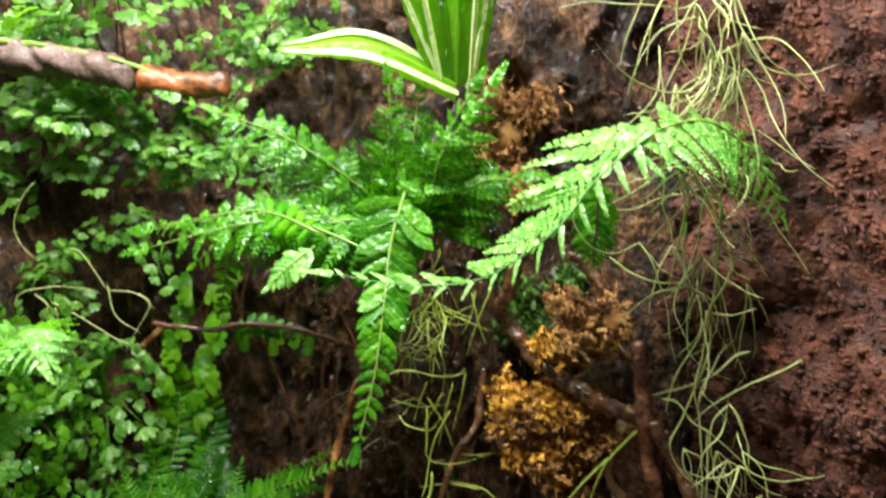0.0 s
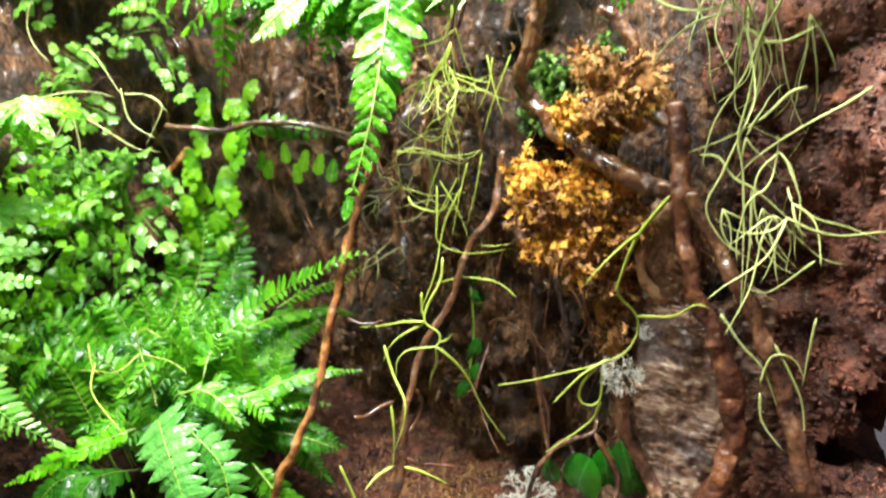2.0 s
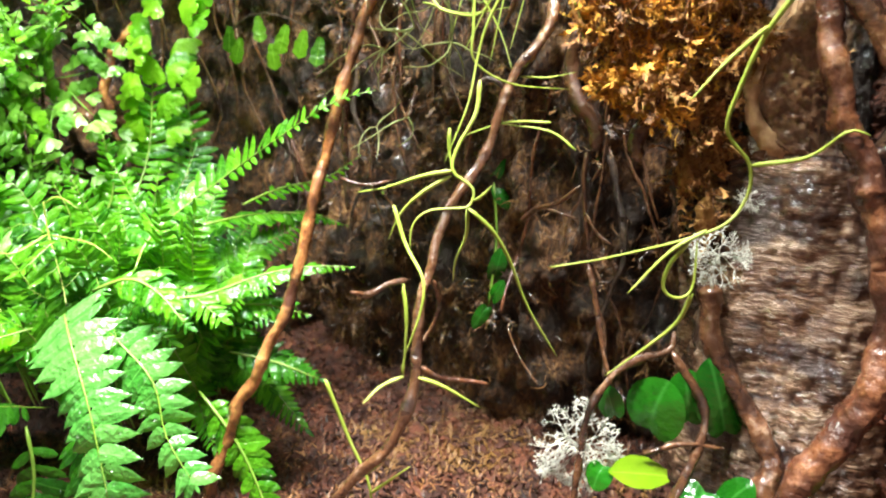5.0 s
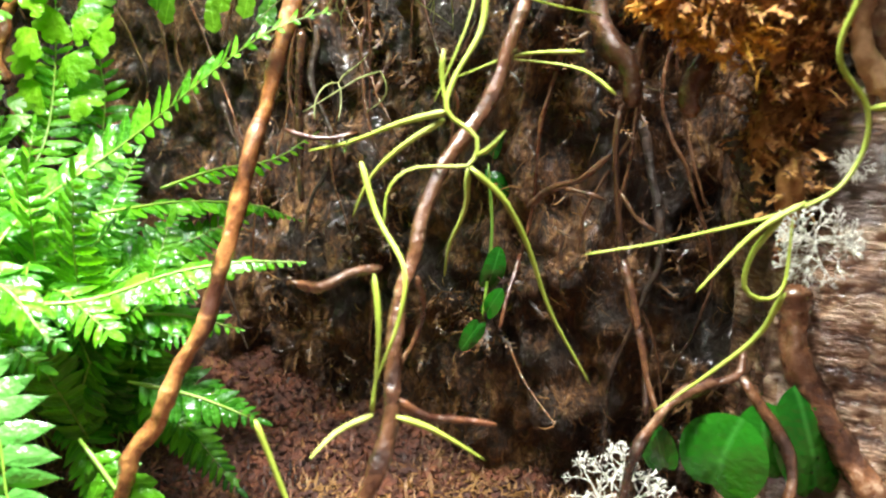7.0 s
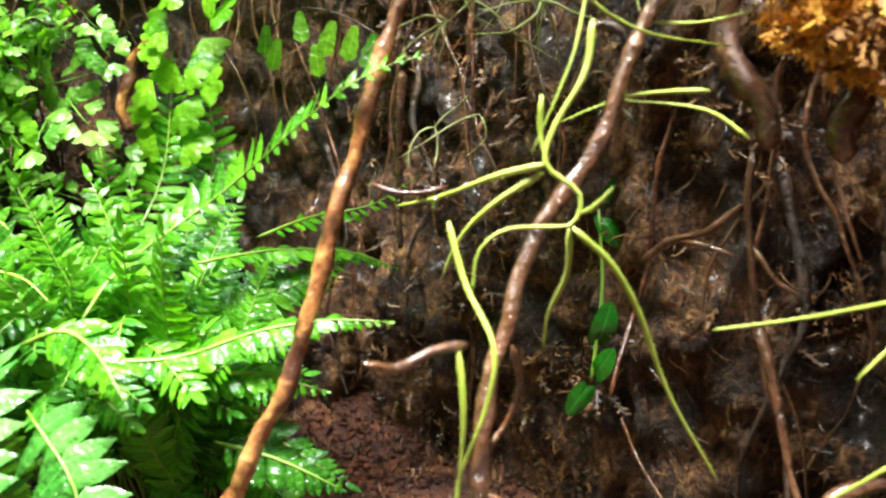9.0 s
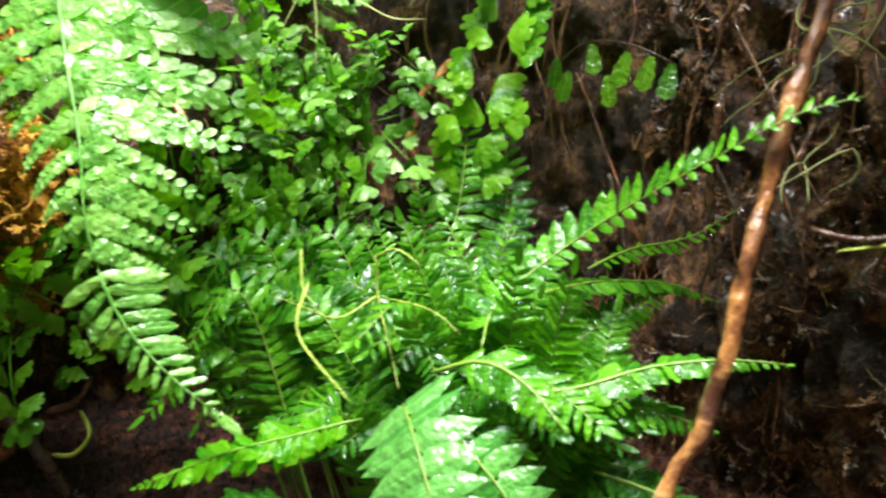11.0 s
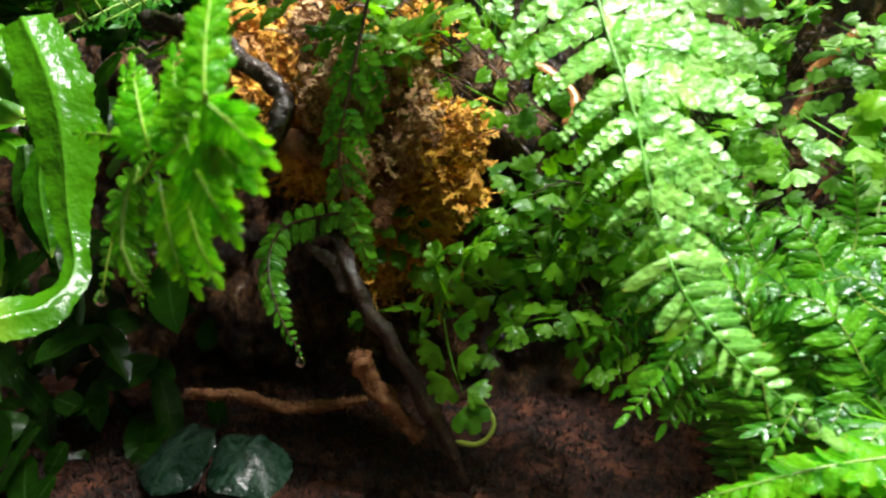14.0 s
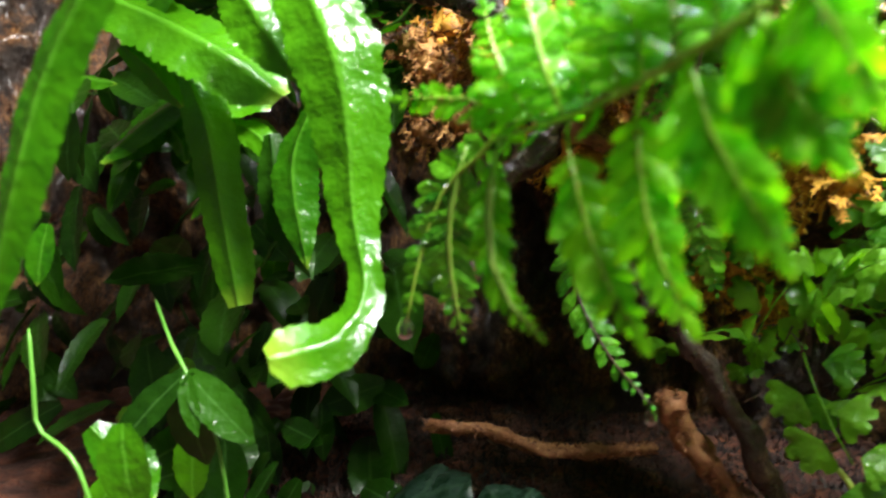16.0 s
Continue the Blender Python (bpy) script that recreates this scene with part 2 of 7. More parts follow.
BARK_PALE = rough_material("pale_bark_edge", [(0.25, (0.20, 0.10, 0.045)), (0.5, (0.46, 0.29, 0.15)), (0.75, (0.66, 0.50, 0.33))], scale=70.0, fine=400.0, bump=0.8, depth=0.002, rough=(0.3, 0.7), coat=0.3)
PEAT = rough_material("red_peat", [(0.3, (0.026, 0.008, 0.005)), (0.5, (0.090, 0.027, 0.013)), (0.75, (0.24, 0.078, 0.034))], scale=80.0, fine=560.0, bump=1.0, depth=0.004, rough=(0.5, 0.9), coat=0.05, stain=(0.045, 0.014, 0.008), stain_scale=60.0)
PEAT_FIBRE = rough_material("peat_fibre", [(0.25, (0.03, 0.008, 0.004)), (0.5, (0.11, 0.030, 0.014)), (0.8, (0.23, 0.074, 0.034))], scale=90.0, fine=700.0, bump=0.4, rough=(0.5, 0.85), random=0.4)
SOIL_FIBRE = rough_material("soil_fibre", [(0.28, (0.012, 0.004, 0.003)), (0.5, (0.062, 0.018, 0.011)), (0.70, (0.15, 0.050, 0.024)), (0.90, (0.30, 0.15, 0.055))], scale=40.0, fine=700.0, bump=0.4, rough=(0.3, 0.75), random=0.7, stain=(0.20, 0.10, 0.028), stain_scale=30.0)
MOSS = rough_material("orange_moss", [(0.22, (0.20, 0.07, 0.008)), (0.45, (0.48, 0.21, 0.016)), (0.75, (0.74, 0.42, 0.055))], scale=80.0, fine=600.0, bump=0.4, rough=(0.65, 0.95), random=0.5)
MOSS_BROWN = rough_material("brown_moss", [(0.25, (0.07, 0.026, 0.008)), (0.45, (0.26, 0.11, 0.025)), (0.75, (0.50, 0.27, 0.085))], scale=80.0, fine=600.0, bump=0.4, rough=(0.65, 0.95), random=0.5)
MOSS_TAN = rough_material("tan_moss", [(0.25, (0.13, 0.055, 0.022)), (0.48, (0.36, 0.19, 0.085)), (0.78, (0.62, 0.42, 0.22))], scale=80.0, fine=600.0, bump=0.4, rough=(0.6, 0.95), random=0.5)
MOSS_GREEN = rough_material("green_moss", [(0.2, (0.02, 0.06, 0.008)), (0.5, (0.07, 0.18, 0.02)), (0.85, (0.20, 0.36, 0.06))], scale=120.0, fine=700.0, bump=0.4, rough=(0.15, 0.5), random=0.6)
WALL_FIBRE = rough_material("wall_rootlet", [(0.25, (0.02, 0.009, 0.004)), (0.5, (0.07, 0.03, 0.010)), (0.85, (0.26, 0.14, 0.055))], scale=50.0, fine=700.0, bump=0.3, rough=(0.15, 0.5), random=0.7)
STICK = rough_material("rusty_stick_moss", [(0.25, (0.06, 0.020, 0.007)), (0.48, (0.20, 0.075, 0.025)), (0.80, (0.44, 0.22, 0.09))], scale=90.0, fine=700.0, bump=0.6, rough=(0.5, 0.9), random=0.5)
# soil fibre colour darkened to carry the shade over the left hollow
SOIL_SHADED = rough_material("shade_darkened_soil", [(0.30, (0.003, 0.0016, 0.0012)), (0.58, (0.012, 0.005, 0.003)), (0.84, (0.060, 0.022, 0.012))], scale=40.0, fine=700.0, bump=0.4, rough=(0.7, 0.95), random=0.5)
LICHEN = rough_material("pale_lichen", [(0.2, (0.46, 0.47, 0.40)), (0.8, (0.74, 0.74, 0.66))], scale=120.0, fine=700.0, bump=0.3, rough=(0.5, 0.8))

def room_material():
    m, t, p, out = material("self_lit_grey_room")
    # the light of the room is put in as a steady glow
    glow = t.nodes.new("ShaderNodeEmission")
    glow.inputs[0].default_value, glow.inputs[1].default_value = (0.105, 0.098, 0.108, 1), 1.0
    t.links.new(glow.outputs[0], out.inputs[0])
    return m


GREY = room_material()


def water_material():
    m, t, p, out = material("water_drop")
    p.inputs["Base Color"].default_value = (1, 1, 1, 1)
    p.inputs["Roughness"].default_value, p.inputs["IOR"].default_value = 0.0, 1.33
    p.inputs["Transmission Weight"].default_value = 1.0
    return m


WATER = water_material()

# ---- tools ----
rng = random.Random(7)


def V(p):
    return np.array(p, dtype=float)


def unit(v):
    return v / max(1e-9, np.linalg.norm(v))


def spline(points, n):
    """n points at even steps along a smooth curve through the points."""
    p = np.array(points, float)
    p = np.vstack([2 * p[0] - p[1], p, 2 * p[-1] - p[-2]])
    fine = []
    for i in range(1, len(p) - 2):
        for u in np.linspace(0, 1, 14, endpoint=False):
            a, b, c, d = p[i - 1:i + 3]
            fine.append(0.5 * (2 * b + (c - a) * u + (2 * a - 5 * b + 4 * c - d) * u * u + (3 * b - a - 3 * c + d) * u ** 3))
    fine = np.array(fine + [p[-2]])
    s = np.concatenate([[0], np.cumsum(np.linalg.norm(np.diff(fine, axis=0), axis=1))])
    want = np.linspace(0, s[-1], n)
    return np.stack([np.interp(want, s, fine[:, k]) for k in range(3)], 1)


def tube(points, r0, r1, sides=8, rough=0.0, step=0.004, knots=0.0, seed=0, flat=1.0):
    """Verts and faces of a tapering tube along a smooth curve, closed at both ends."""
    length = np.linalg.norm(np.diff(np.array(points, float), axis=0), axis=1).sum()
    n = max(4, int(length / step))
    c = spline(points, n)
    r = random.Random(seed)
    tang = np.gradient(c, axis=0)
    tang /= np.linalg.norm(tang, axis=1)[:, None] + 1e-12
    up = unit(np.cross(tang[0], V((0.3, 1, 0.2))))
    verts, faces = [], []
    phase = r.random() * 50
    swell = [1 + 2.2 * knots * max(-0.15, noise.noise(Vector(c[i] * 110) + Vector((phase, 0, 0)))) for i in range(n)]
    for i in range(n):
        up = unit(up - tang[i] * (up @ tang[i]))
        side = np.cross(tang[i], up)
        f = i / (n - 1)
        rad = (r0 + (r1 - r0) * f) * swell[i]
        if i in (0, n - 1):
            rad *= 0.45
        for k in range(sides):
            a = 2 * math.pi * k / sides
            w = 1 + rough * noise.noise(Vector(c[i] * 150 + V((1.6 * math.cos(a), 1.6 * math.sin(a), phase)))) + 0.7 * rough * noise.noise(Vector(c[i] * 480 + V((2.4 * math.cos(a), 2.4 * math.sin(a), phase))))
            verts.append(c[i] + (up * math.cos(a) + side * math.sin(a) * flat) * rad * w)
    for i in range(n - 1):
        for k in range(sides):
            a, b = i * sides + k, i * sides + (k + 1) % sides
            faces.append((a, b, b + sides, a + sides))
    faces.append(tuple(range(sides))[::-1])
    faces.append(tuple(range((n - 1) * sides, n * sides)))
    return verts, faces


def joined(pieces):
    verts, faces = [], []
    for v, f in pieces:
        o = len(verts)
        verts.extend(v)
        faces.extend(tuple(i + o for i in q) for q in f)
    return verts, faces


def mesh(name, shape, mat, smooth=True):
    me = bpy.data.meshes.new(name)
    me.from_pydata([tuple(map(float, v)) for v in shape[0]], [], shape[1])
    me.materials.append(mat)
    if smooth:
        me.polygons.foreach_set("use_smooth", [True] * len(me.polygons))
    me.update()
    return me


def thing(name, base, label, category, group="", kind=""):
    """An empty at the foot of a thing; its parts hang from it."""
    ob = new(name)
    ob.empty_display_size = 0.01
    ob.matrix_world = Matrix.Translation(base)
    return tagged(ob, label, category, group, kind)


def part(name, me, parent, m=None, label=""):
    """One mesh object under a thing or a part, its mesh in world coordinates (or placed by m)."""
    ob = new(name, me)
    ob.parent = parent
    if parent.type == "EMPTY":
        ob.matrix_parent_inverse = Matrix.Translation(-parent.matrix_basis.translation)
    if m is not None:
        ob.matrix_basis = m
    if label:
        ob["label"] = label
    return ob


def solo(name, shape, mat, label, category, group="", kind="", smooth=True):
    """A thing that is one mesh."""
    return tagged(new(name, mesh(name, shape, mat, smooth)), label, category, group, kind)


# ---- leaves ----
def blade(width, lobes=0, depth=0.0, fold=0.15, droop=0.15, curl=0.0, rows=12, ear=0.0, taper=1.0, seed=0, blunt=0.5, teeth=0):
    """Verts, faces and the (along, across) values of a leaf blade one unit long along +y, its face up +z."""
    r = random.Random(seed)
    cols = (-1, -0.5, 0, 0.5, 1)
    verts, faces, along = [], [], []
    for i in range(rows + 1):
        u = i / rows
        w = math.sin(math.pi * min(1, u * 0.5 / blunt)) if u < blunt else math.cos(0.5 * math.pi * ((u - blunt) / (1 - blunt)) ** 1.6)
        w = max(0.0, w if u < blunt else w ** taper)
        if u < blunt:
            w = 0.35 + 0.65 * math.sin(0.5 * math.pi * u / blunt)
        w += ear * math.exp(-(u / 0.12) ** 2)
        for c in cols:
            e = 1.0
            if lobes and abs(c) == 1:
                e -= depth * (0.5 + 0.5 * math.cos(2 * math.pi * lobes * u + (0.4 if c > 0 else 0)))
            if teeth and abs(c) == 1:
                e -= 0.09 * (i % 2)
            x = c * 0.5 * width * w * e
            z = fold * abs(x) - droop * u * u + curl * (abs(c) ** 2) * w * width * -0.5 + r.uniform(-1, 1) * 0.012
            verts.append((x, u, z))
            along.append((u, abs(c), 0))
    k = len(cols)
    for i in range(rows):
        for j in range(k - 1):
            a = i * k + j
            faces.append((a, a + 1, a + 1 + k, a + k))
    return verts, faces, along


def compound(pairs, width, leaflet, lobes=0, depth=0.0, droop=0.2, seed=0, lean=58, rows=6):
    """A divided pinna: a midrib with pairs of leaflets, one unit long along +y."""
    r = random.Random(seed)
    verts, faces, along = [], [], []
    rib = tube([(0, 0, 0), (0, 0.5, 0.01 - droop * 0.25), (0, 1, -droop)], 0.012, 0.004, sides=4, step=0.2)
    verts += [tuple(v) for v in rib[0]]
    faces += rib[1]
    along += [(0.3, 0.0, 0)] * len(rib[0])
    for i in range(pairs + 1):
        u = (i + 0.35) / (pairs + 0.5)
        size = width * (0.5 + 0.5 * math.sin(math.pi * min(1, 0.25 + u * 0.5))) * (1 - u) ** 0.55 + 0.05
        for s in (-1, 1) if i < pairs else (0,):
            v, f, a = blade(leaflet * r.uniform(0.9, 1.1), lobes, depth, fold=0.1, droop=r.uniform(0.0, 0.25), rows=rows, seed=r.randint(0, 999), blunt=0.55)
            turn = Matrix.Rotation(radians(-s * lean * (1 - 0.45 * u) + r.uniform(-6, 6)), 4, "Z") @ Matrix.Rotation(radians(r.uniform(-16, 16)), 4, "Y")
            o = len(verts)
            at = Vector((0, min(u, 0.97), -droop * u * u))
            for q in v:
                verts.append(tuple(at + turn @ (Vector(q) * size)))
            faces += [tuple(k + o for k in q) for q in f]
            along += [(max(u * 0.8, q[0] * 0.9), q[1], 0) for q in a]
    return verts, faces, along


SHAPES = {}


def leaf_mesh(name, shape, mat):
    me = mesh(name, shape[:2], mat)
    at = me.attributes.new("along", "FLOAT_VECTOR", "POINT")
    at.data.foreach_set("vector", [float(x) for q in shape[2] for x in q])
    SHAPES[me.name] = (np.array(shape[0], float), shape[1], list(shape[2]))
    return me


def foliage(name, items, parent):
    """Many small leaves of one frond or clump as one mesh. items are pairs of a leaf mesh and its pose."""
    verts, faces, along = [], [], []
    for me, m in items:
        v, f, a = SHAPES[me.name]
        q = np.array(m)
        o = len(verts)
        verts.extend(v @ q[:3, :3].T + q[:3, 3])
        faces.extend(tuple(k + o for k in p) for p in f)
        along.extend(a)
    me = leaf_mesh(name, (verts, faces, along), items[0][0].materials[0])
    SHAPES.pop(me.name)
    ob = part(name, me, parent)
    ob["kind"] = "stuff"
    return ob


def leaf_set(name, mat, count, make):
    return [leaf_mesh(name, make(k), mat) for k in range(count)]


def turned(at, y, z, size, wide=1.0):
    """The pose of a leaf that starts at a point, points along y and faces z."""
    y = unit(V(y))
    x = unit(np.cross(y, V(z)))
    z = np.cross(x, y)
    m = Matrix([(x[i] * size * wide, y[i] * size, z[i] * size, at[i]) for i in range(3)] + [(0, 0, 0, 1)])
    return m


def frond(plant, points, leaves, length, count, face, mat=STEM, thick=0.0007, bare=0.08, tip=0.12, lean=70, hang=0.25, shape="long", wide=1.0, seed=1, end=True, part_name="pinna", wild=7, join=False, sides=(-1, 1), reach=(1.0, 1.0)):
    """A frond: a midrib along the points, with paired pinnae that face the way given."""
    r = random.Random(seed)
    c = spline(points, 60)
    fr = part("frond", mesh("frond", tube(points, thick, thick * 0.35, sides=6, step=0.004, seed=seed), mat), plant)
    made = []
    for i in range(count):
        f = bare + (1 - bare) * (i + 0.5) / count
        k = min(58, int(f * 59))
        t = unit(c[k + 1] - c[k])
        if shape == "long":
            size = length * min(1.0, 0.55 + 2.2 * (f - bare)) * (1 - ((f - bare) / (1 - bare)) ** 2.6 * (1 - tip))
        elif shape == "wedge":
            size = length * (1 - (f - bare) / (1 - bare)) ** 0.85 + length * tip * 0.5
        else:
            size = length * (1 - 0.35 * f)
        n = V(face)
        n = unit(n - t * (n @ t))
        side = np.cross(t, n)
        for s in sides:
            a = radians(lean * (1 - 0.35 * f) + r.uniform(-wild, wild))
            way = unit(t * math.cos(a) + side * s * math.sin(a) - n * r.uniform(0.0, hang) + V((0, 0, -1)) * hang * 0.5)
            up = unit(n + t * r.uniform(-0.04, 0.04) * wild + side * r.uniform(-0.04, 0.04) * wild)
            made.append((r.choice(leaves), turned(c[k] + (c[k + 1] - c[k]) * 0.5 * (s > 0), way, up, size * reach[s > 0] * r.uniform(0.88, 1.08), wide)))
    if end:
        made.append((leaves[0], turned(c[-1], c[-1] - c[-3], V(face), length * tip * 1.6, wide)))
    if join:
        foliage(part_name, made, fr)
    else:
        for me, m in made:
            part(part_name, me, fr, m)
    return fr


PINNA = leaf_set("pinna", LEAF, 5, lambda k: blade(0.50, 5, 0.13, fold=0.15, droop=(0.0, 0.12, 0.25, 0.35, 0.1)[k], curl=(0.2, 0.4, 0.0, 0.5, 0.3)[k], rows=14, ear=0.25, seed=k, blunt=0.45))
PINNA_SHADED = leaf_set("pinna", LEAF_SHADED, 4, lambda k: blade(0.40, 5, 0.12, fold=0.15, droop=(0.0, 0.12, 0.25, 0.3)[k], curl=0.3, rows=14, ear=0.25, seed=k + 10, blunt=0.45))
PINNA_PALE = leaf_set("pinna", LEAF_PALE, 4, lambda k: blade(0.46, 4, 0.16, fold=0.12, droop=(0.0, 0.1, 0.2, 0.3)[k], curl=0.3, rows=14, ear=0.25, seed=k + 20, blunt=0.5))
PINNA_LIME = leaf_set("pinna", LEAF_LIME, 4, lambda k: blade(0.5, 3, 0.2, fold=0.2, droop=(0.0, 0.2, 0.4, -0.2)[k], curl=0.5, rows=12, ear=0.2, seed=k + 30, blunt=0.5))
PINNA_NEAR = leaf_set("pinna", LEAF_SHEEN, 4, lambda k: blade(0.47, 5, 0.07, fold=0.16, droop=(0.0, 0.1, 0.2, 0.3)[k], curl=0.3, rows=16, ear=0.10, seed=k + 25, blunt=0.16, taper=1.5))
PINNA_TIP = leaf_set("pinna", LEAF_PALE, 4, lambda k: blade(0.30, 3, 0.12, fold=0.15, droop=(0.1, 0.2, 0.3, 0.4)[k], curl=0.3, rows=14, seed=k + 36, blunt=0.55))
PINNA_COMB = leaf_set("pinna", LEAF, 4, lambda k: blade(0.32, 0, 0, fold=0.12, droop=(0.0, 0.1, 0.2, 0.3)[k], curl=0.3, rows=10, ear=0.12, seed=k + 33, blunt=0.4))
CROWD = leaf_set("pinna", LEAF, 5, lambda k: blade(0.34, 0, 0, fold=0.15, droop=(0.0, 0.12, 0.25, 0.35, 0.1)[k], curl=(0.2, 0.4, 0.0, 0.5, 0.3)[k], rows=8, ear=0.15, seed=k, blunt=0.28))
CROWD_SHADED = leaf_set("pinna", LEAF_SHADED, 4, lambda k: blade(0.33, 0, 0, fold=0.15, droop=(0.0, 0.12, 0.25, 0.3)[k], curl=0.3, rows=8, ear=0.15, seed=k + 10, blunt=0.28))
PINNA_POINT = leaf_set("pinna", LEAF, 4, lambda k: blade(0.36, 4, 0.10, fold=0.15, droop=(-0.1, 0.0, 0.1, 0.2)[k], curl=0.3, rows=14, ear=0.10, seed=k + 27, blunt=0.22))
OVAL = leaf_set("pinna", LEAF, 4, lambda k: blade(0.62, 4, 0.08, fold=0.12, droop=(0.0, 0.15, 0.3, -0.1)[k], curl=0.2, rows=12, seed=k + 40, blunt=0.5))
FEATHER = leaf_set("pinna", LEAF, 4, lambda k: compound(7, 0.25, 0.60, 3, 0.15, droop=(0.1, 0.25, 0.4, 0.15)[k], seed=k))
FEATHER_PALE = leaf_set("pinna", LEAF_PALE, 4, lambda k: compound(9, 0.165, 0.78, 2, 0.10, droop=(0.26, 0.32, 0.40, 0.30)[k], seed=k + 5, lean=62))
FEATHER_FINE = leaf_set("pinna", LEAF_PALE, 4, lambda k: compound(13, 0.10, 0.62, 2, 0.14, droop=(0.12, 0.2, 0.28, 0.16)[k], seed=k + 5, lean=64))
FEATHER_SMALL = leaf_set("pinna", LEAF, 3, lambda k: compound(7, 0.27, 0.46, 2, 0.15, droop=(0.1, 0.3, 0.45)[k], seed=k + 14, rows=3))
LOBE_LIME = leaf_set("pinna", LEAF_LIME, 4, lambda k: blade(0.46, 3, 0.16, fold=0.1, droop=(0.0, 0.15, 0.3, -0.1)[k], curl=0.2, rows=12, seed=k + 130, blunt=0.5))

# ---- large structure ----
def ground_height(x, y):
    h = 0.012 + 0.30 * max(0.0, y - 0.35) + 0.022 * min(1.0, max(0.0, (-0.17 - x) / 0.10)) + 0.25 * max(0.0, x - 0.02) * max(0.0, y - 0.26) * 8
    h += 0.006 * noise.noise(Vector((x * 14, y * 14, 2.0))) + 0.003 * noise.noise(Vector((x * 45, y * 45, 7.0)))
    return h


def soil_height(x, y):
    return ground_height(x, y) + 0.0030 * noise.noise(Vector((x * 110, y * 110, 1))) + 0.0016 * noise.noise(Vector((x * 320, y * 320, 1)))


def ground_shape():
    nx, ny = 330, 220
    verts, faces = [], []
    for j in range(ny + 1):
        for i in range(nx + 1):
            x, y = -0.70 + 1.0 * i / nx, -0.12 + 0.66 * j / ny
            verts.append((x, y, soil_height(x, y)))
    for j in range(ny):
        for i in range(nx):
            a = j * (nx + 1) + i
            faces.append((a, a + 1, a + nx + 2, a + nx + 1))
    return verts, faces


solo("ground", ground_shape(), PEAT, "red-brown damp peat ground with moss fibres", "ground", kind="structure")


def wall_shape(plan, z0, z1, across, up, relief, seed, keep=None, ridges=0.0, thick=0.012, bulge=0, crack=0.0):
    """An uneven upright face along a line in plan, with a back side a little behind it."""
    c = spline([(x, y, 0) for x, y in plan], across + 1)
    t = np.gradient(c, axis=0)
    verts, faces = [], []
    for j in range(up + 1):
        for i in range(across + 1):
            d = unit(t[i])
            n = V((d[1], -d[0], 0))
            z = z0 + (z1 - z0) * j / up
            q = Vector((c[i][0] * 9, c[i][1] * 9, z * 9 + seed))
            b = relief * (noise.noise(q) + 0.55 * noise.noise(q * 2.7) + 0.3 * noise.noise(q * 7) + 0.18 * noise.noise(q * 19) + 0.12 * noise.noise(q * 43))
            b -= crack * max(0.0, 1 - abs(noise.noise(Vector((q.x * 3.3, q.y * 3.3, q.z * 1.9 + 40)))) / 0.16)
            b -= 0.6 * crack * max(0.0, 1 - abs(noise.noise(Vector((q.x * 7.1, q.y * 7.1, q.z * 4.3 + 80)))) / 0.18)
            if ridges:
                s = Vector((c[i][0] * 62 + 0.6 * noise.noise(Vector((c[i][0] * 30, z * 30, seed))), c[i][1] * 62, z * 13 + seed))
                b += ridges * (1 - abs(noise.noise(s))) ** 3
            b += 0.085 * math.exp(-((c[i][0] + 0.34) / 0.085) ** 2) / (1 + math.exp(-(z - 0.135) / 0.012)) * (bulge and 1)
            verts.append(c[i] + n * b + V((0, 0, z)))
    for j in range(up):
        for i in range(across):
            a = j * (across + 1) + i
            if keep is None or keep(*verts[a]):
                faces.append((a, a + 1, a + across + 2, a + across + 1))
    o = len(verts)
    for i, v in enumerate(list(verts)):
        d = unit(t[i % (across + 1)])
        verts.append(v - V((d[1], -d[0], 0)) * thick)
    for j in range(0, up - 4, 5):
        for i in range(0, across - 4, 5):
            a = j * (across + 1) + i + o
            if keep is None or keep(*verts[a - o]):
                faces.append((a, a + 5 * (across + 1), a + 5 * (across + 2), a + 5))
    return verts, faces


BACK_PLAN = [(-0.66, -0.02), (-0.62, 0.16), (-0.54, 0.27), (-0.43, 0.335), (-0.33, 0.365), (-0.23, 0.415), (-0.13, 0.425), (-0.05, 0.40), (0.01, 0.355), (0.06, 0.335), (0.10, 0.332), (0.132, 0.330)]
solo("wall_back", wall_shape(BACK_PLAN, -0.02, 0.62, 400, 240, 0.015, 3.0, ridges=0.012, bulge=1, crack=0.006), WALL, "dark wet cork back wall with ridges and roots", "wall", kind="structure")
PEAT_PLAN = [(0.105, 0.315), (0.135, 0.272), (0.152, 0.245), (0.168, 0.20), (0.178, 0.12), (0.18, 0.02), (0.18, -0.12)]
solo("wall_right", wall_shape(PEAT_PLAN, -0.02, 0.62, 150, 220, 0.015, 9.0, ridges=0.004, crack=0.006,
     keep=lambda x, y, z: y > 0.262 or z < 0.098 + 0.01 * noise.noise(Vector((y * 50, z * 50, 4))) or z > 0.055 + 2.2 * (0.272 - y) + 0.012 * noise.noise(Vector((y * 60, z * 60, 0)))), PEAT, "crumbly red-brown peat side wall", "wall", kind="structure")


def slab(x0, x1, y0, y1, z0, z1):
    v = [(x, y, z) for x in (x0, x1) for y in (y0, y1) for z in (z0, z1)]
    return v, [(0, 1, 3, 2), (4, 6, 7, 5), (0, 4, 5, 1), (2, 3, 7, 6), (0, 2, 6, 4), (1, 5, 7, 3)]


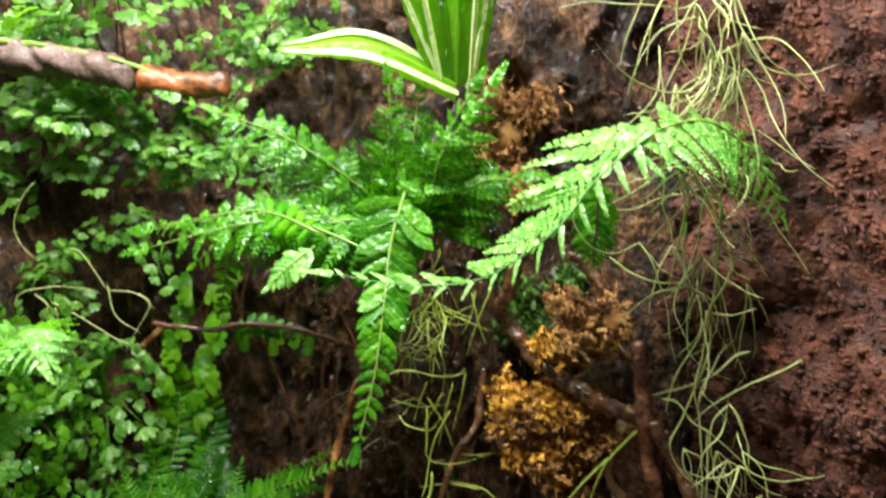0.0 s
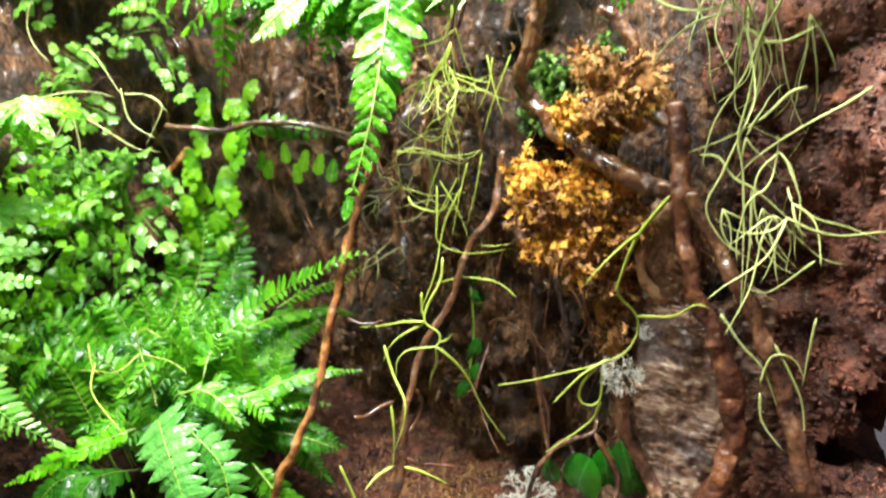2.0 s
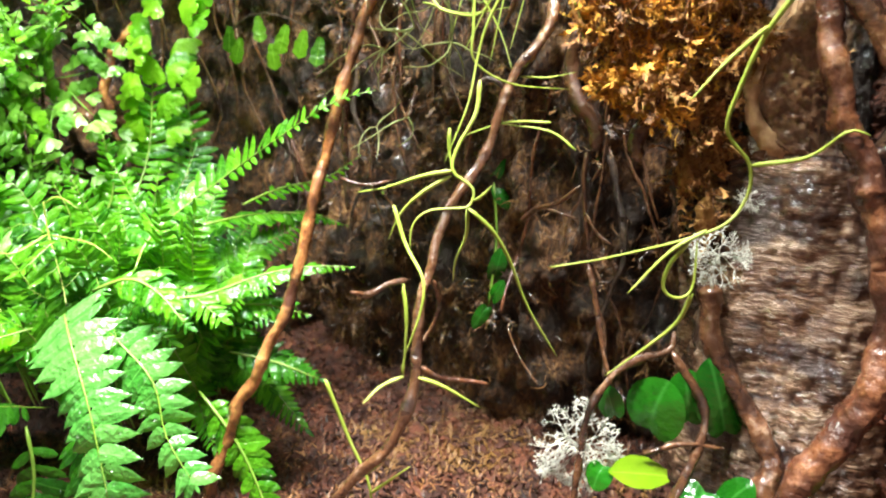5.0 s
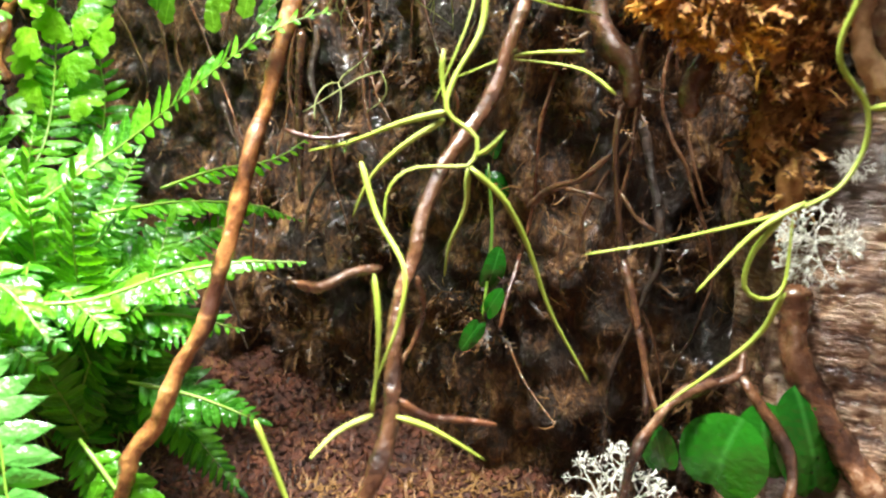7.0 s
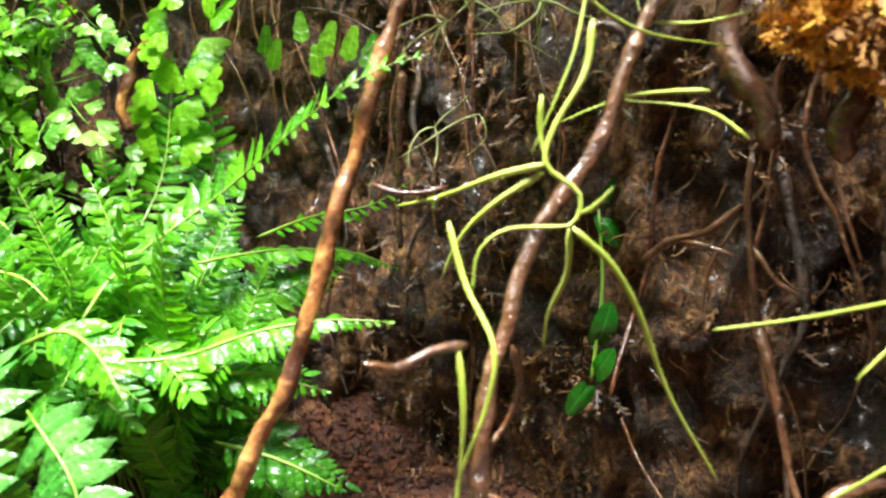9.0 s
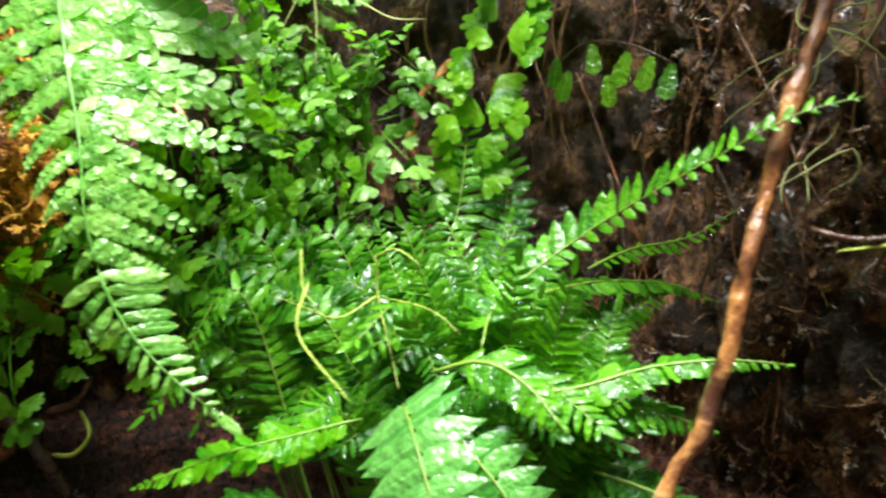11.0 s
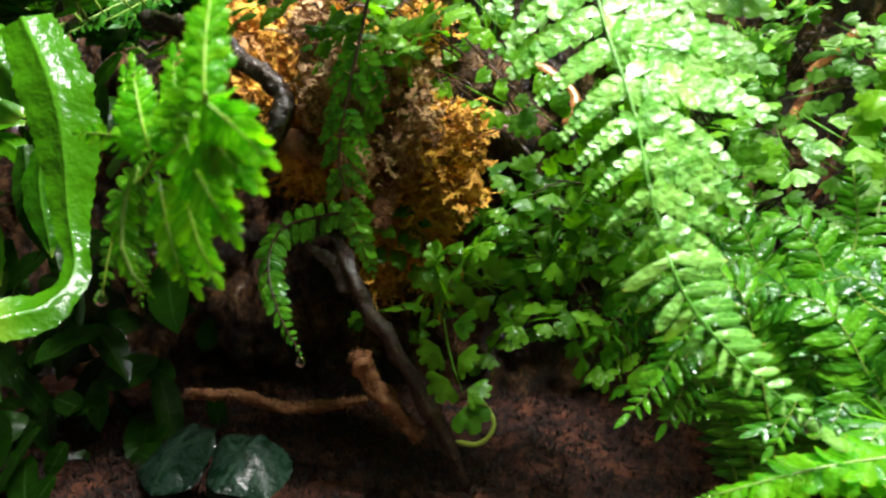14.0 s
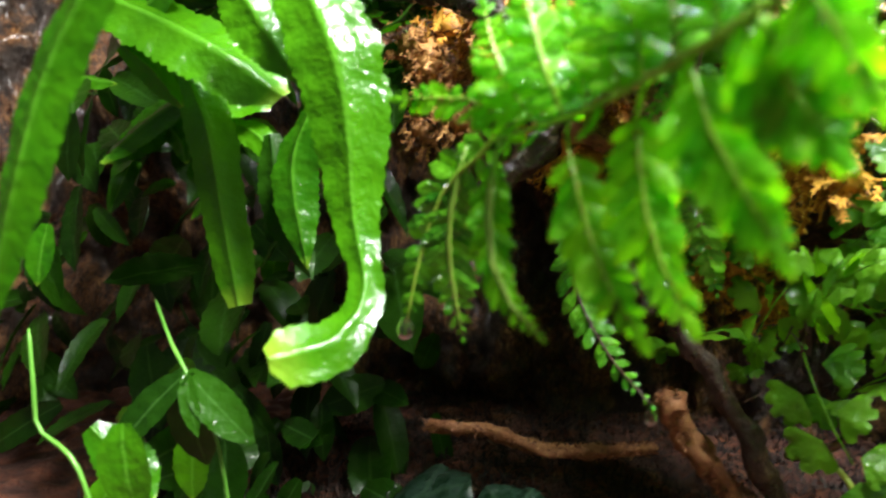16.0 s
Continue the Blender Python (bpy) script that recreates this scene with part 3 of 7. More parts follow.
solo("backdrop", slab(0.215, 0.221, -0.12, 0.54, -0.02, 0.62), GREY, "plain glowing slab standing for the grey room beyond the tank", "backdrop", kind="structure", smooth=False)
solo("wall_left", slab(-0.706, -0.70, -0.12, 0.54, -0.02, 0.62), WALL, "dark side panel of the planted tank", "panel", kind="structure", smooth=False)


def fibres(n, sampler, length, width, seed, lift=0.5, curl=0.55, down=0.0):
    """Many short curled strips lying on a surface. sampler gives a point and its normal."""
    r = random.Random(seed)
    verts, faces = [], []
    for _ in range(n):
        got = sampler(r)
        if got is None:
            continue
        p, n_ = got
        d = unit(V((r.gauss(0, 1), r.gauss(0, 1), r.gauss(0, 1) - down * 2)))
        d = unit(d - n_ * (d @ n_) * (1 - lift * 0.6) + n_ * lift * r.random())
        w = width * r.uniform(0.5, 1.4)
        l = length * r.uniform(0.4, 1.5) / 3
        turn = V((r.gauss(0, 1), r.gauss(0, 1), r.gauss(0, 1))) * 0.5
        o = len(verts)
        q = V(p) - n_ * 0.0006
        for k in range(4):
            s = unit(np.cross(d, n_ + turn * 0.3)) * w * (0.5, 0.6, 0.5, 0.15)[k]
            verts += [q - s, q + s]
            q = q + d * l
            d = unit(d + turn * curl)
        faces += [(o + 2 * k, o + 2 * k + 1, o + 2 * k + 3, o + 2 * k + 2) for k in range(3)]
    return verts, faces


def on_ground(x0, x1, y0, y1):
    def sample(r):
        x, y = r.uniform(x0, x1), r.uniform(y0, y1)
        return (x, y, soil_height(x, y) + 0.0005), V((0, 0, 1))
    return sample


solo("soil_fibre", fibres(30000, on_ground(-0.19, 0.14, 0.17, 0.42), 0.0046, 0.0007, 1, 0.75, 1.0), SOIL_FIBRE, "loose red-brown moss and peat fibres on the ground", "soil fibre", kind="stuff")
# the darkened fibre colour takes the place of shade here
solo("soil_fibre", fibres(40000, on_ground(-0.48, -0.178, 0.14, 0.40), 0.0042, 0.0006, 2, 0.6, 1.0), SOIL_SHADED, "loose soil fibres with the shade of the hollow in their colour", "soil fibre", kind="stuff")


def crumbs(n, sampler, size, seed):
    """Many small lumps of soil on a surface."""
    r = random.Random(seed)
    ball = [(0, 0, 1), (0.89, 0, 0.45), (0.28, 0.85, 0.45), (-0.72, 0.53, 0.45), (-0.72, -0.53, 0.45), (0.28, -0.85, 0.45), (0.72, 0.53, -0.45), (-0.28, 0.85, -0.45), (-0.89, 0, -0.45), (-0.28, -0.85, -0.45), (0.72, -0.53, -0.45), (0, 0, -1)]
    tris = [(0, 1 + i, 1 + (i + 1) % 5) for i in range(5)] + [(11, 6 + (i + 1) % 5, 6 + i) for i in range(5)]
    tris += [(1 + i, 6 + i, 1 + (i + 1) % 5) for i in range(5)] + [(1 + (i + 1) % 5, 6 + i, 6 + (i + 1) % 5) for i in range(5)]
    verts, faces = [], []
    for _ in range(n):
        p, n_ = sampler(r)
        q = size * r.uniform(0.35, 1.0) ** 1.6
        sx, sy, sz = q * r.uniform(0.7, 1.4), q * r.uniform(0.7, 1.4), q * r.uniform(0.5, 1.0)
        o = len(verts)
        for x, y, z in ball:
            k = r.uniform(0.65, 1.25)
            verts.append((p[0] + x * sx * k, p[1] + y * sy * k, p[2] + z * sz * k + q * 0.2))
        faces += [(a + o, b + o, c + o) for a, b, c in tris]
    return verts, faces


solo("soil_crumb", crumbs(5200, on_ground(-0.16, 0.14, 0.17, 0.42), 0.0020, 5), PEAT, "dark red-brown crumbs of damp peat on the ground", "soil crumb", kind="stuff")


def on_mesh(ob, keep):
    me = ob.data
    polys = [p for p in me.polygons if keep(p.center)]

    def sample(r):
        p = r.choice(polys)
        vs = [me.vertices[i].co for i in p.vertices]
        a, b = r.random(), r.random()
        q = vs[0] * (1 - a) * (1 - b) + vs[1] * a * (1 - b) + vs[2] * a * b + vs[3] * (1 - a) * b
        n = V(p.normal)
        if n @ (V((0.0, 0.0, 0.25)) - V(q)) < 0:
            n = -n
        return V(q) + n * 0.0004, n
    return sample


right_wall = bpy.data.objects["wall_right"]
solo("peat_fibre", fibres(27000, on_mesh(right_wall, lambda c: 0.03 < c.y < 0.33 and 0.03 < c.z < 0.42 and c.x < 0.186), 0.0030, 0.00045, 3, 0.8, 1.3), PEAT_FIBRE, "short crumbly red peat fibres on the side wall", "peat fibre", kind="stuff")
back_wall = bpy.data.objects["wall_back"]
solo("wall_fibre", fibres(15000, on_mesh(back_wall, lambda c: -0.36 < c.x < 0.13 and 0.02 < c.z < 0.36), 0.0085, 0.00032, 4, 0.3, 1.0, down=0.5), WALL_FIBRE, "thin brown rootlets and fibres on the cork wall", "root fibre", kind="stuff")


solo("peat_crumb", crumbs(5000, on_mesh(right_wall, lambda c: 0.03 < c.y < 0.33 and 0.03 < c.z < 0.42 and c.x < 0.186), 0.0020, 8), PEAT, "small lumps of red-brown peat on the side wall", "peat crumb", kind="stuff")


def bark_shape(centre, radius, z0, z1, a0, a1, seed):
    """A standing piece of cork bark: part of a ridged cylinder with a broken top edge."""
    verts, faces = [], []
    na, nz = 90, 110
    for j in range(nz + 1):
        for i in range(na + 1):
            a = radians(a0 + (a1 - a0) * i / na)
            top = z1 + 0.010 * noise.noise(Vector((i * 0.09, 3, seed))) + 0.004 * noise.noise(Vector((i * 0.4, 8, seed)))
            z = z0 + (top - z0) * j / nz
            q = Vector((math.cos(a) * 3.2, math.sin(a) * 3.2, z * 170))
            b = 0.0013 * (1 - abs(noise.noise(q + Vector((0, 0, seed))))) ** 2 + 0.0016 * noise.noise(Vector((a * 34, z * 60, seed))) + 0.0012 * noise.noise(Vector((a * 18, z * 420, seed))) + 0.004 * noise.noise(Vector((a * 3, z * 18, seed))) + 0.0006 * noise.noise(Vector((a * 70, z * 700, seed)))
            r = radius + b
            verts.append((centre[0] + r * math.cos(a), centre[1] + r * math.sin(a), z))
    for j in range(nz):
        for i in range(na):
            k = j * (na + 1) + i
            faces.append((k, k + 1, k + na + 2, k + na + 1))
    o = len(verts)
    verts += [(centre[0] + (x - centre[0]) * 0.80, centre[1] + (y - centre[1]) * 0.80, z) for x, y, z in verts]
    faces += [tuple(k + o for k in f[::-1]) for f in faces]
    e = nz * (na + 1)
    faces += [(e + i, e + i + 1, e + i + 1 + o, e + i + o) for i in range(na)]
    return verts, faces


solo("cork_bark", bark_shape((0.118, 0.315), 0.044, 0.0, 0.150, 175, 330, 4.0), BARK, "piece of tan cork bark with dark cross ridges", "bark")
solo("cork_bark", bark_shape((0.112, 0.335), 0.040, 0.10, 0.30, 175, 330, 11.0), WALL, "dark grey-brown cork bark behind the roots", "bark")

# ---- roots and branches ----
def crook(points, r0, seed):
    """The same curve with small bends, as wood grows."""
    r = random.Random(seed)
    length = np.linalg.norm(np.diff(np.array(points, float), axis=0), axis=1).sum()
    c = spline(points, max(4, int(length / 0.008)))
    for i in range(1, len(c) - 1):
        c[i] += V((r.gauss(0, 1), r.gauss(0, 1), r.gauss(0, 0.5))) * min(r0, 0.0022) * 0.34
    return c


def root(points, r0, r1, mat, label, name="root", group="hanging roots", sides=10, rough=0.34, knots=0.22, seed=0, step=0.0018):
    return solo(name, tube(crook(points, r0, seed), r0, r1, sides, rough, step, knots, seed), mat, label, "root", group)


root([(-0.035, 0.306, 0.2122), (-0.0367, 0.3, 0.1981), (-0.0439, 0.293, 0.178), (-0.0503, 0.287, 0.1532), (-0.0565, 0.277, 0.1242), (-0.0636, 0.268, 0.0944), (-0.0792, 0.263, 0.0637), (-0.0892, 0.262, 0.037), (-0.0957, 0.262, 0.0153)], 0.0018, 0.0021, ROOT_TAN, "long crooked tan root hanging down to the soil", seed=1)
root([(-0.0935, 0.263, 0.0262), (-0.1125, 0.263, 0.0203), (-0.1262, 0.257, 0.0147), (-0.1326, 0.243, 0.0076), (-0.1371, 0.235, -0.0005)], 0.0014, 0.0010, ROOT, "thin brown root creeping over the soil", seed=2)
root([(-0.0896, 0.258, 0.0159), (-0.0908, 0.252, 0.0104), (-0.0923, 0.245, 0.0045)], 0.0026, 0.0020, ROOT_TAN, "short pale broken root end lying on soil", seed=3)
root([(0.025, 0.29, 0.2102), (0.0231, 0.287, 0.1956), (0.019, 0.283, 0.1809), (0.0084, 0.279, 0.168), (0.0056, 0.276, 0.1565), (-0.0012, 0.272, 0.141), (-0.0089, 0.266, 0.1279), (-0.0134, 0.259, 0.113), (-0.0163, 0.25, 0.0926), (-0.0182, 0.243, 0.0759), (-0.0265, 0.24, 0.0609), (-0.0389, 0.24, 0.0479), (-0.0627, 0.243, 0.015)], 0.0016, 0.0019, ROOT, "long crooked wet brown root reaching the ground", seed=4)
root([(-0.0178, 0.2465, 0.1137), (-0.021, 0.243, 0.1142), (-0.0251, 0.238, 0.1122), (-0.0309, 0.232, 0.114)], 0.0009, 0.0006, ROOT, "short reddish side rootlet of a hanging root", seed=5)
root([(-0.0156, 0.248, 0.0869), (-0.0099, 0.25, 0.0828), (0.005, 0.255, 0.0787)], 0.0009, 0.0005, ROOT_RED, "thin red rootlet beside the hanging root", seed=6)
root([(0.0074, 0.279, 0.167), (0.0036, 0.277, 0.1702), (-0.0013, 0.276, 0.1675)], 0.0010, 0.0007, ROOT_DARK, "small grey rootlet on the hanging root", seed=7)
root([(0.0422, 0.276, 0.2716), (0.0364, 0.282, 0.2517), (0.0331, 0.29, 0.2358), (0.0442, 0.286, 0.2215), (0.0570, 0.279, 0.2110), (0.0745, 0.273, 0.2008), (0.0933, 0.270, 0.1945)], 0.0030, 0.0034, ROOT, "thick wet brown root winding over orange moss", seed=8, rough=0.5, sides=18, step=0.0011, knots=0.16)
root([(0.0628, 0.29, 0.2643), (0.0709, 0.289, 0.2596), (0.0756, 0.287, 0.2482), (0.0793, 0.283, 0.2277), (0.0922, 0.276, 0.2193)], 0.0026, 0.0024, ROOT, "bent brown root above the orange moss", seed=9, rough=0.5, sides=18, step=0.0011, knots=0.16)
root([(0.0911, 0.272, 0.2291), (0.093, 0.27, 0.2181), (0.0945, 0.264, 0.1872), (0.1002, 0.259, 0.1579), (0.1074, 0.256, 0.1373)], 0.0030, 0.0036, ROOT_RED, "thick upright red-brown root on the bark", seed=10, rough=0.26, sides=18, step=0.0011, knots=0.16)
root([(0.1069, 0.259, 0.1441), (0.112, 0.257, 0.13), (0.1161, 0.255, 0.1119), (0.1161, 0.253, 0.0949), (0.1113, 0.252, 0.0786), (0.1016, 0.253, 0.0603), (0.0948, 0.252, 0.0449), (0.0927, 0.248, 0.0298)], 0.0044, 0.0048, ROOT_RED, "thick red-brown root bending down over cork bark", seed=11, rough=0.26, sides=18, step=0.0011, knots=0.16)
root([(0.0964, 0.262, 0.1971), (0.1109, 0.252, 0.1683), (0.1204, 0.246, 0.1454), (0.129, 0.241, 0.1245), (0.1346, 0.236, 0.101), (0.1388, 0.2335, 0.0800), (0.1425, 0.2300, 0.0560), (0.1440, 0.2280, 0.0300)], 0.0028, 0.0038, ROOT, "long brown root slanting beside the peat wall", seed=12, rough=0.26, sides=18, step=0.0011, knots=0.16)


def bark_flap(left, right, seed):
    """A sheet of flaking bark between two edges, ribbed, with a thick pale rolled edge."""
    a, b = spline(left, 61), spline(right, 61)
    verts, faces = [], []
    n = 40
    for side in (0, 1):
        for j in range(61):
            for i in range(n + 1):
                f = i / n
                p = a[j] * (1 - f) + b[j] * f
                d = -0.0045 * math.sin(math.pi * f) ** 0.7 + 0.0016 * abs(noise.noise(Vector((f * 5 + j * 0.05, j * 0.22 - f * 4, seed)))) + 0.0010 * noise.noise(Vector((f * 22, j * 0.5, seed)))
                verts.append(p + V((0, d + 0.002 * side, 0)))
    m = n + 1
    for side in (0, 1):
        for j in range(60):
            for i in range(n):
                k = side * 61 * m + j * m + i
                faces.append((k, k + 1, k + m + 1, k + m) if side == 0 else (k, k + m, k + m + 1, k + 1))
    top = thing("bark_flap", left[0], "flake of brown ribbed bark with a curled pale edge", "bark")
    part("bark", mesh("bark", (verts, faces), BARK_BROWN), top)
    part("rolled_edge", mesh("rolled_edge", tube(crook(left, 0.002, seed), 0.0019, 0.0026, 12, 0.55, 0.0012, 0.3, seed, flat=0.7), BARK_PALE), top, None, "pale tan rolled bark edge")


bark_flap([(0.0905, 0.281, 0.1956), (0.0900, 0.281, 0.1894), (0.0858, 0.281, 0.1801), (0.0834, 0.281, 0.1721), (0.0812, 0.281, 0.1623), (0.0857, 0.281, 0.1565), (0.0888, 0.281, 0.1497), (0.0946, 0.281, 0.1458)],
          [(0.1023, 0.279, 0.1948), (0.103, 0.279, 0.1888), (0.1041, 0.279, 0.1796), (0.1047, 0.279, 0.1718), (0.1055, 0.279, 0.1622), (0.1059, 0.279, 0.1565), (0.1061, 0.279, 0.15), (0.1059, 0.279, 0.1441)], 51)
root([(0.0762, 0.287, 0.103), (0.0798, 0.283, 0.0815), (0.0881, 0.278, 0.0652), (0.0948, 0.27, 0.0509), (0.0904, 0.262, 0.0311), (0.0856, 0.258, 0.0158)], 0.0034, 0.0036, ROOT, "brown root along the edge of the cork bark", seed=13, rough=0.26, sides=18, step=0.0011, knots=0.16)
root([(0.0543, 0.3, 0.1638), (0.0535, 0.297, 0.1548), (0.0521, 0.296, 0.1427)], 0.0028, 0.0024, ROOT, "short brown root stub under the moss", seed=14)
root([(0.0649, 0.305, 0.1394), (0.0705, 0.302, 0.1277), (0.0749, 0.297, 0.1156)], 0.0034, 0.0032, ROOT_DARK, "dark wet root stub against the wall", seed=15)
root([(0.0358, 0.31, 0.2013), (0.0308, 0.311, 0.1812), (0.0308, 0.309, 0.1665), (0.0379, 0.306, 0.1559), (0.0394, 0.305, 0.1455)], 0.0026, 0.0032, ROOT, "grey-brown hanging root with a rounded end", seed=16)
root([(0.0362, 0.306, 0.1449), (0.0365, 0.305, 0.1245), (0.0401, 0.303, 0.0986), (0.0442, 0.296, 0.079), (0.0441, 0.29, 0.0665)], 0.0009, 0.0008, ROOT, "thin upright brown twig on the wall", name="twig", seed=17)
root([(-0.1531, 0.331, 0.2205), (-0.1191, 0.327, 0.2173), (-0.1068, 0.326, 0.2203), (-0.0832, 0.323, 0.2208), (-0.0604, 0.318, 0.2176), (-0.0453, 0.314, 0.2125)], 0.0014, 0.0012, ROOT, "thin red-brown twig lying across the ferns", name="twig", seed=19)
root([(-0.1765, 0.392, 0.2014), (-0.1914, 0.392, 0.1842), (-0.1977, 0.392, 0.1692), (-0.1958, 0.392, 0.1566)], 0.0024, 0.0022, ROOT_TAN, "tan root on the back wall behind ferns", seed=20)
branch = thing("branch", [(-0.2212, 0.315, 0.3598), (-0.1785, 0.318, 0.3567), (-0.1534, 0.322, 0.3509), (-0.1277, 0.326, 0.3445), (-0.0985, 0.33, 0.3438)][0], "grey-brown branch with an orange worn end", "branch", "branches")
wood = crook([(-0.2212, 0.315, 0.3598), (-0.1785, 0.318, 0.3567), (-0.1534, 0.322, 0.3509), (-0.1277, 0.326, 0.3445), (-0.0985, 0.33, 0.3438)], 0.006, 21)
cut = int(len(wood) * 0.62)
part("wood", mesh("wood", tube(wood[:cut + 1], 0.0078, 0.0072, 18, 0.28, 0.0016, 0.10, 21), BRANCH), branch)
part("worn_end", mesh("worn_end", tube(wood[cut:], 0.0070, 0.0060, 18, 0.28, 0.0016, 0.10, 22), WORN), branch, None, "orange worn end without bark")
root([(-0.2095, 0.312, 0.3649), (-0.186, 0.314, 0.3638), (-0.1558, 0.318, 0.3581), (-0.1309, 0.322, 0.3492)], 0.0016, 0.0010, STEM, "thin green stem lying along the branch", name="twig", group="branches", seed=22)
root([(-0.3303, 0.246, 0.1369), (-0.3125, 0.242, 0.13), (-0.2994, 0.237, 0.1159), (-0.2926, 0.24, 0.1047), (-0.2848, 0.247, 0.0868), (-0.2784, 0.256, 0.0645), (-0.2745, 0.266, 0.04)], 0.0028, 0.0023, ROOT_DARK, "thick black wet root leaning on dark soil", seed=23, rough=0.42, sides=18, step=0.0011, knots=0.16)
root([(-0.308, 0.238, 0.1286), (-0.3143, 0.236, 0.1266), (-0.3009, 0.238, 0.1099)], 0.0026, 0.0030, ROOT_DARK, "black wet root joint under orange moss", seed=24, rough=0.42, sides=18, step=0.0011, knots=0.16)


def mossy_stick(points, r0, label, seed):
    """A stick with a coat of short moss strands."""
    top = thing("stick", points[0], label, "stick")
    c = crook(points, r0, seed)
    part("wood", mesh("wood", tube(c, r0 * 0.95, r0 * 0.75, 12, 0.7, 0.0015, 0.35, seed), STICK), top)
    fine = spline(c, 80)

    def sample(g):
        k = g.randrange(78)
        n = unit(np.cross(fine[k + 1] - fine[k], V((g.gauss(0, 1), g.gauss(0, 1), g.gauss(0, 1)))))
        return fine[k] + n * r0 * 0.85, n
    fuzz = part("moss_strand", mesh("moss_strand", fibres(2600, sample, 0.0018, 0.0004, seed, 0.5, 1.4), STICK), top)
    fuzz["kind"] = "stuff"


mossy_stick([(-0.2969, 0.237, 0.0904), (-0.2948, 0.242, 0.0787), (-0.2899, 0.246, 0.0695), (-0.2823, 0.252, 0.06)], 0.0033, "short stick covered with rusty brown moss", 25)
mossy_stick([(-0.3771, 0.225, 0.0649), (-0.3551, 0.236, 0.0645), (-0.3332, 0.245, 0.0621), (-0.3102, 0.255, 0.0671)], 0.0022, "tan moss-covered stick lying across dark soil", 26)
root([(-0.3914, 0.225, 0.208), (-0.3603, 0.228, 0.1988), (-0.3442, 0.23, 0.1898), (-0.3277, 0.232, 0.1792), (-0.3211, 0.23, 0.1694), (-0.3259, 0.222, 0.1528), (-0.3309, 0.214, 0.1439), (-0.3371, 0.206, 0.1344)], 0.0037, 0.0032, ROOT_DARK, "thick glossy black root bending over the moss", seed=27, rough=0.42, sides=18, step=0.0011, knots=0.16)
root([(-0.3671, 0.235, 0.2061), (-0.3489, 0.24, 0.1866), (-0.3344, 0.245, 0.1689)], 0.0009, 0.0009, STEM_DARK, "thin dark fern stalk in front of moss", name="twig", seed=29)
root([(-0.3507, 0.215, 0.1682), (-0.3402, 0.222, 0.1708), (-0.3326, 0.232, 0.17)], 0.0009, 0.0008, STEM_DARK, "thin curved brown stalk", name="twig", seed=30)
root([(-0.2806, 0.31, 0.2174), (-0.2803, 0.31, 0.1935), (-0.2588, 0.315, 0.18), (-0.2601, 0.31, 0.1641)], 0.0018, 0.0016, ROOT_TAN, "thin wet tan root on the back wall", seed=31)
root([(-0.2789, 0.263, 0.0715), (-0.2688, 0.268, 0.0759), (-0.2654, 0.272, 0.0835)], 0.0014, 0.0008, ROOT, "thin brown side twig near the soil", name="twig", seed=32)
root([(-0.276, 0.262, 0.0569), (-0.2663, 0.264, 0.0577), (-0.263, 0.268, 0.0637), (-0.2704, 0.27, 0.0709)], 0.0010, 0.0006, AIR, "thin curled yellow-green tendril near the soil", name="tendril", seed=33)
for k, (p, a, m) in enumerate((([(0.0361, 0.3, 0.1244), (0.0405, 0.295, 0.1168), (0.0445, 0.293, 0.1147)], 0.0008, ROOT), ([(0.0372, 0.296, 0.1066), (0.0409, 0.29, 0.0914), (0.043, 0.285, 0.0777), (0.0453, 0.28, 0.0693)], 0.0011, ROOT), ([(0.0091, 0.312, 0.0772), (0.0113, 0.309, 0.0731), (0.0122, 0.307, 0.0704), (0.015, 0.304, 0.0698), (0.0162, 0.299, 0.0668), (0.018, 0.295, 0.0645), (0.0209, 0.29, 0.0633)], 0.00035, ROOT), ([(-0.0135, 0.27, 0.107), (-0.0131, 0.275, 0.094), (-0.0191, 0.272, 0.0833)], 0.0009, ROOT), ([(-0.0434, 0.272, 0.1396), (-0.0357, 0.27, 0.1373), (-0.027, 0.272, 0.1389)], 0.0007, ROOT_RED), ([(0.0138, 0.322, 0.1168), (0.0209, 0.312, 0.1249), (0.0284, 0.306, 0.127), (0.0342, 0.303, 0.1334)], 0.0012, ROOT), ([(0.0126, 0.335, 0.1006), (0.0088, 0.325, 0.0905), (0.0063, 0.32, 0.0797)], 0.0008, ROOT_RED), ([(0.0222, 0.31, 0.1237), (0.0285, 0.305, 0.123), (0.0335, 0.303, 0.1213)], 0.0008, ROOT))):
    root(p, a, a * 0.7, m, "thin twisted rootlet against the cork wall", name="rootlet", group="rootlets", seed=140 + k, sides=7)
root([(-0.0664, 0.37, 0.1744), (-0.069, 0.37, 0.1439), (-0.0666, 0.365, 0.1127)], 0.0016, 0.0013, ROOT, "dark upright root on the back wall", seed=150)
root([(-0.0336, 0.385, 0.1971), (-0.0351, 0.385, 0.172), (-0.0421, 0.38, 0.1519)], 0.0016, 0.0012, ROOT, "brown root high on the back wall", seed=151)
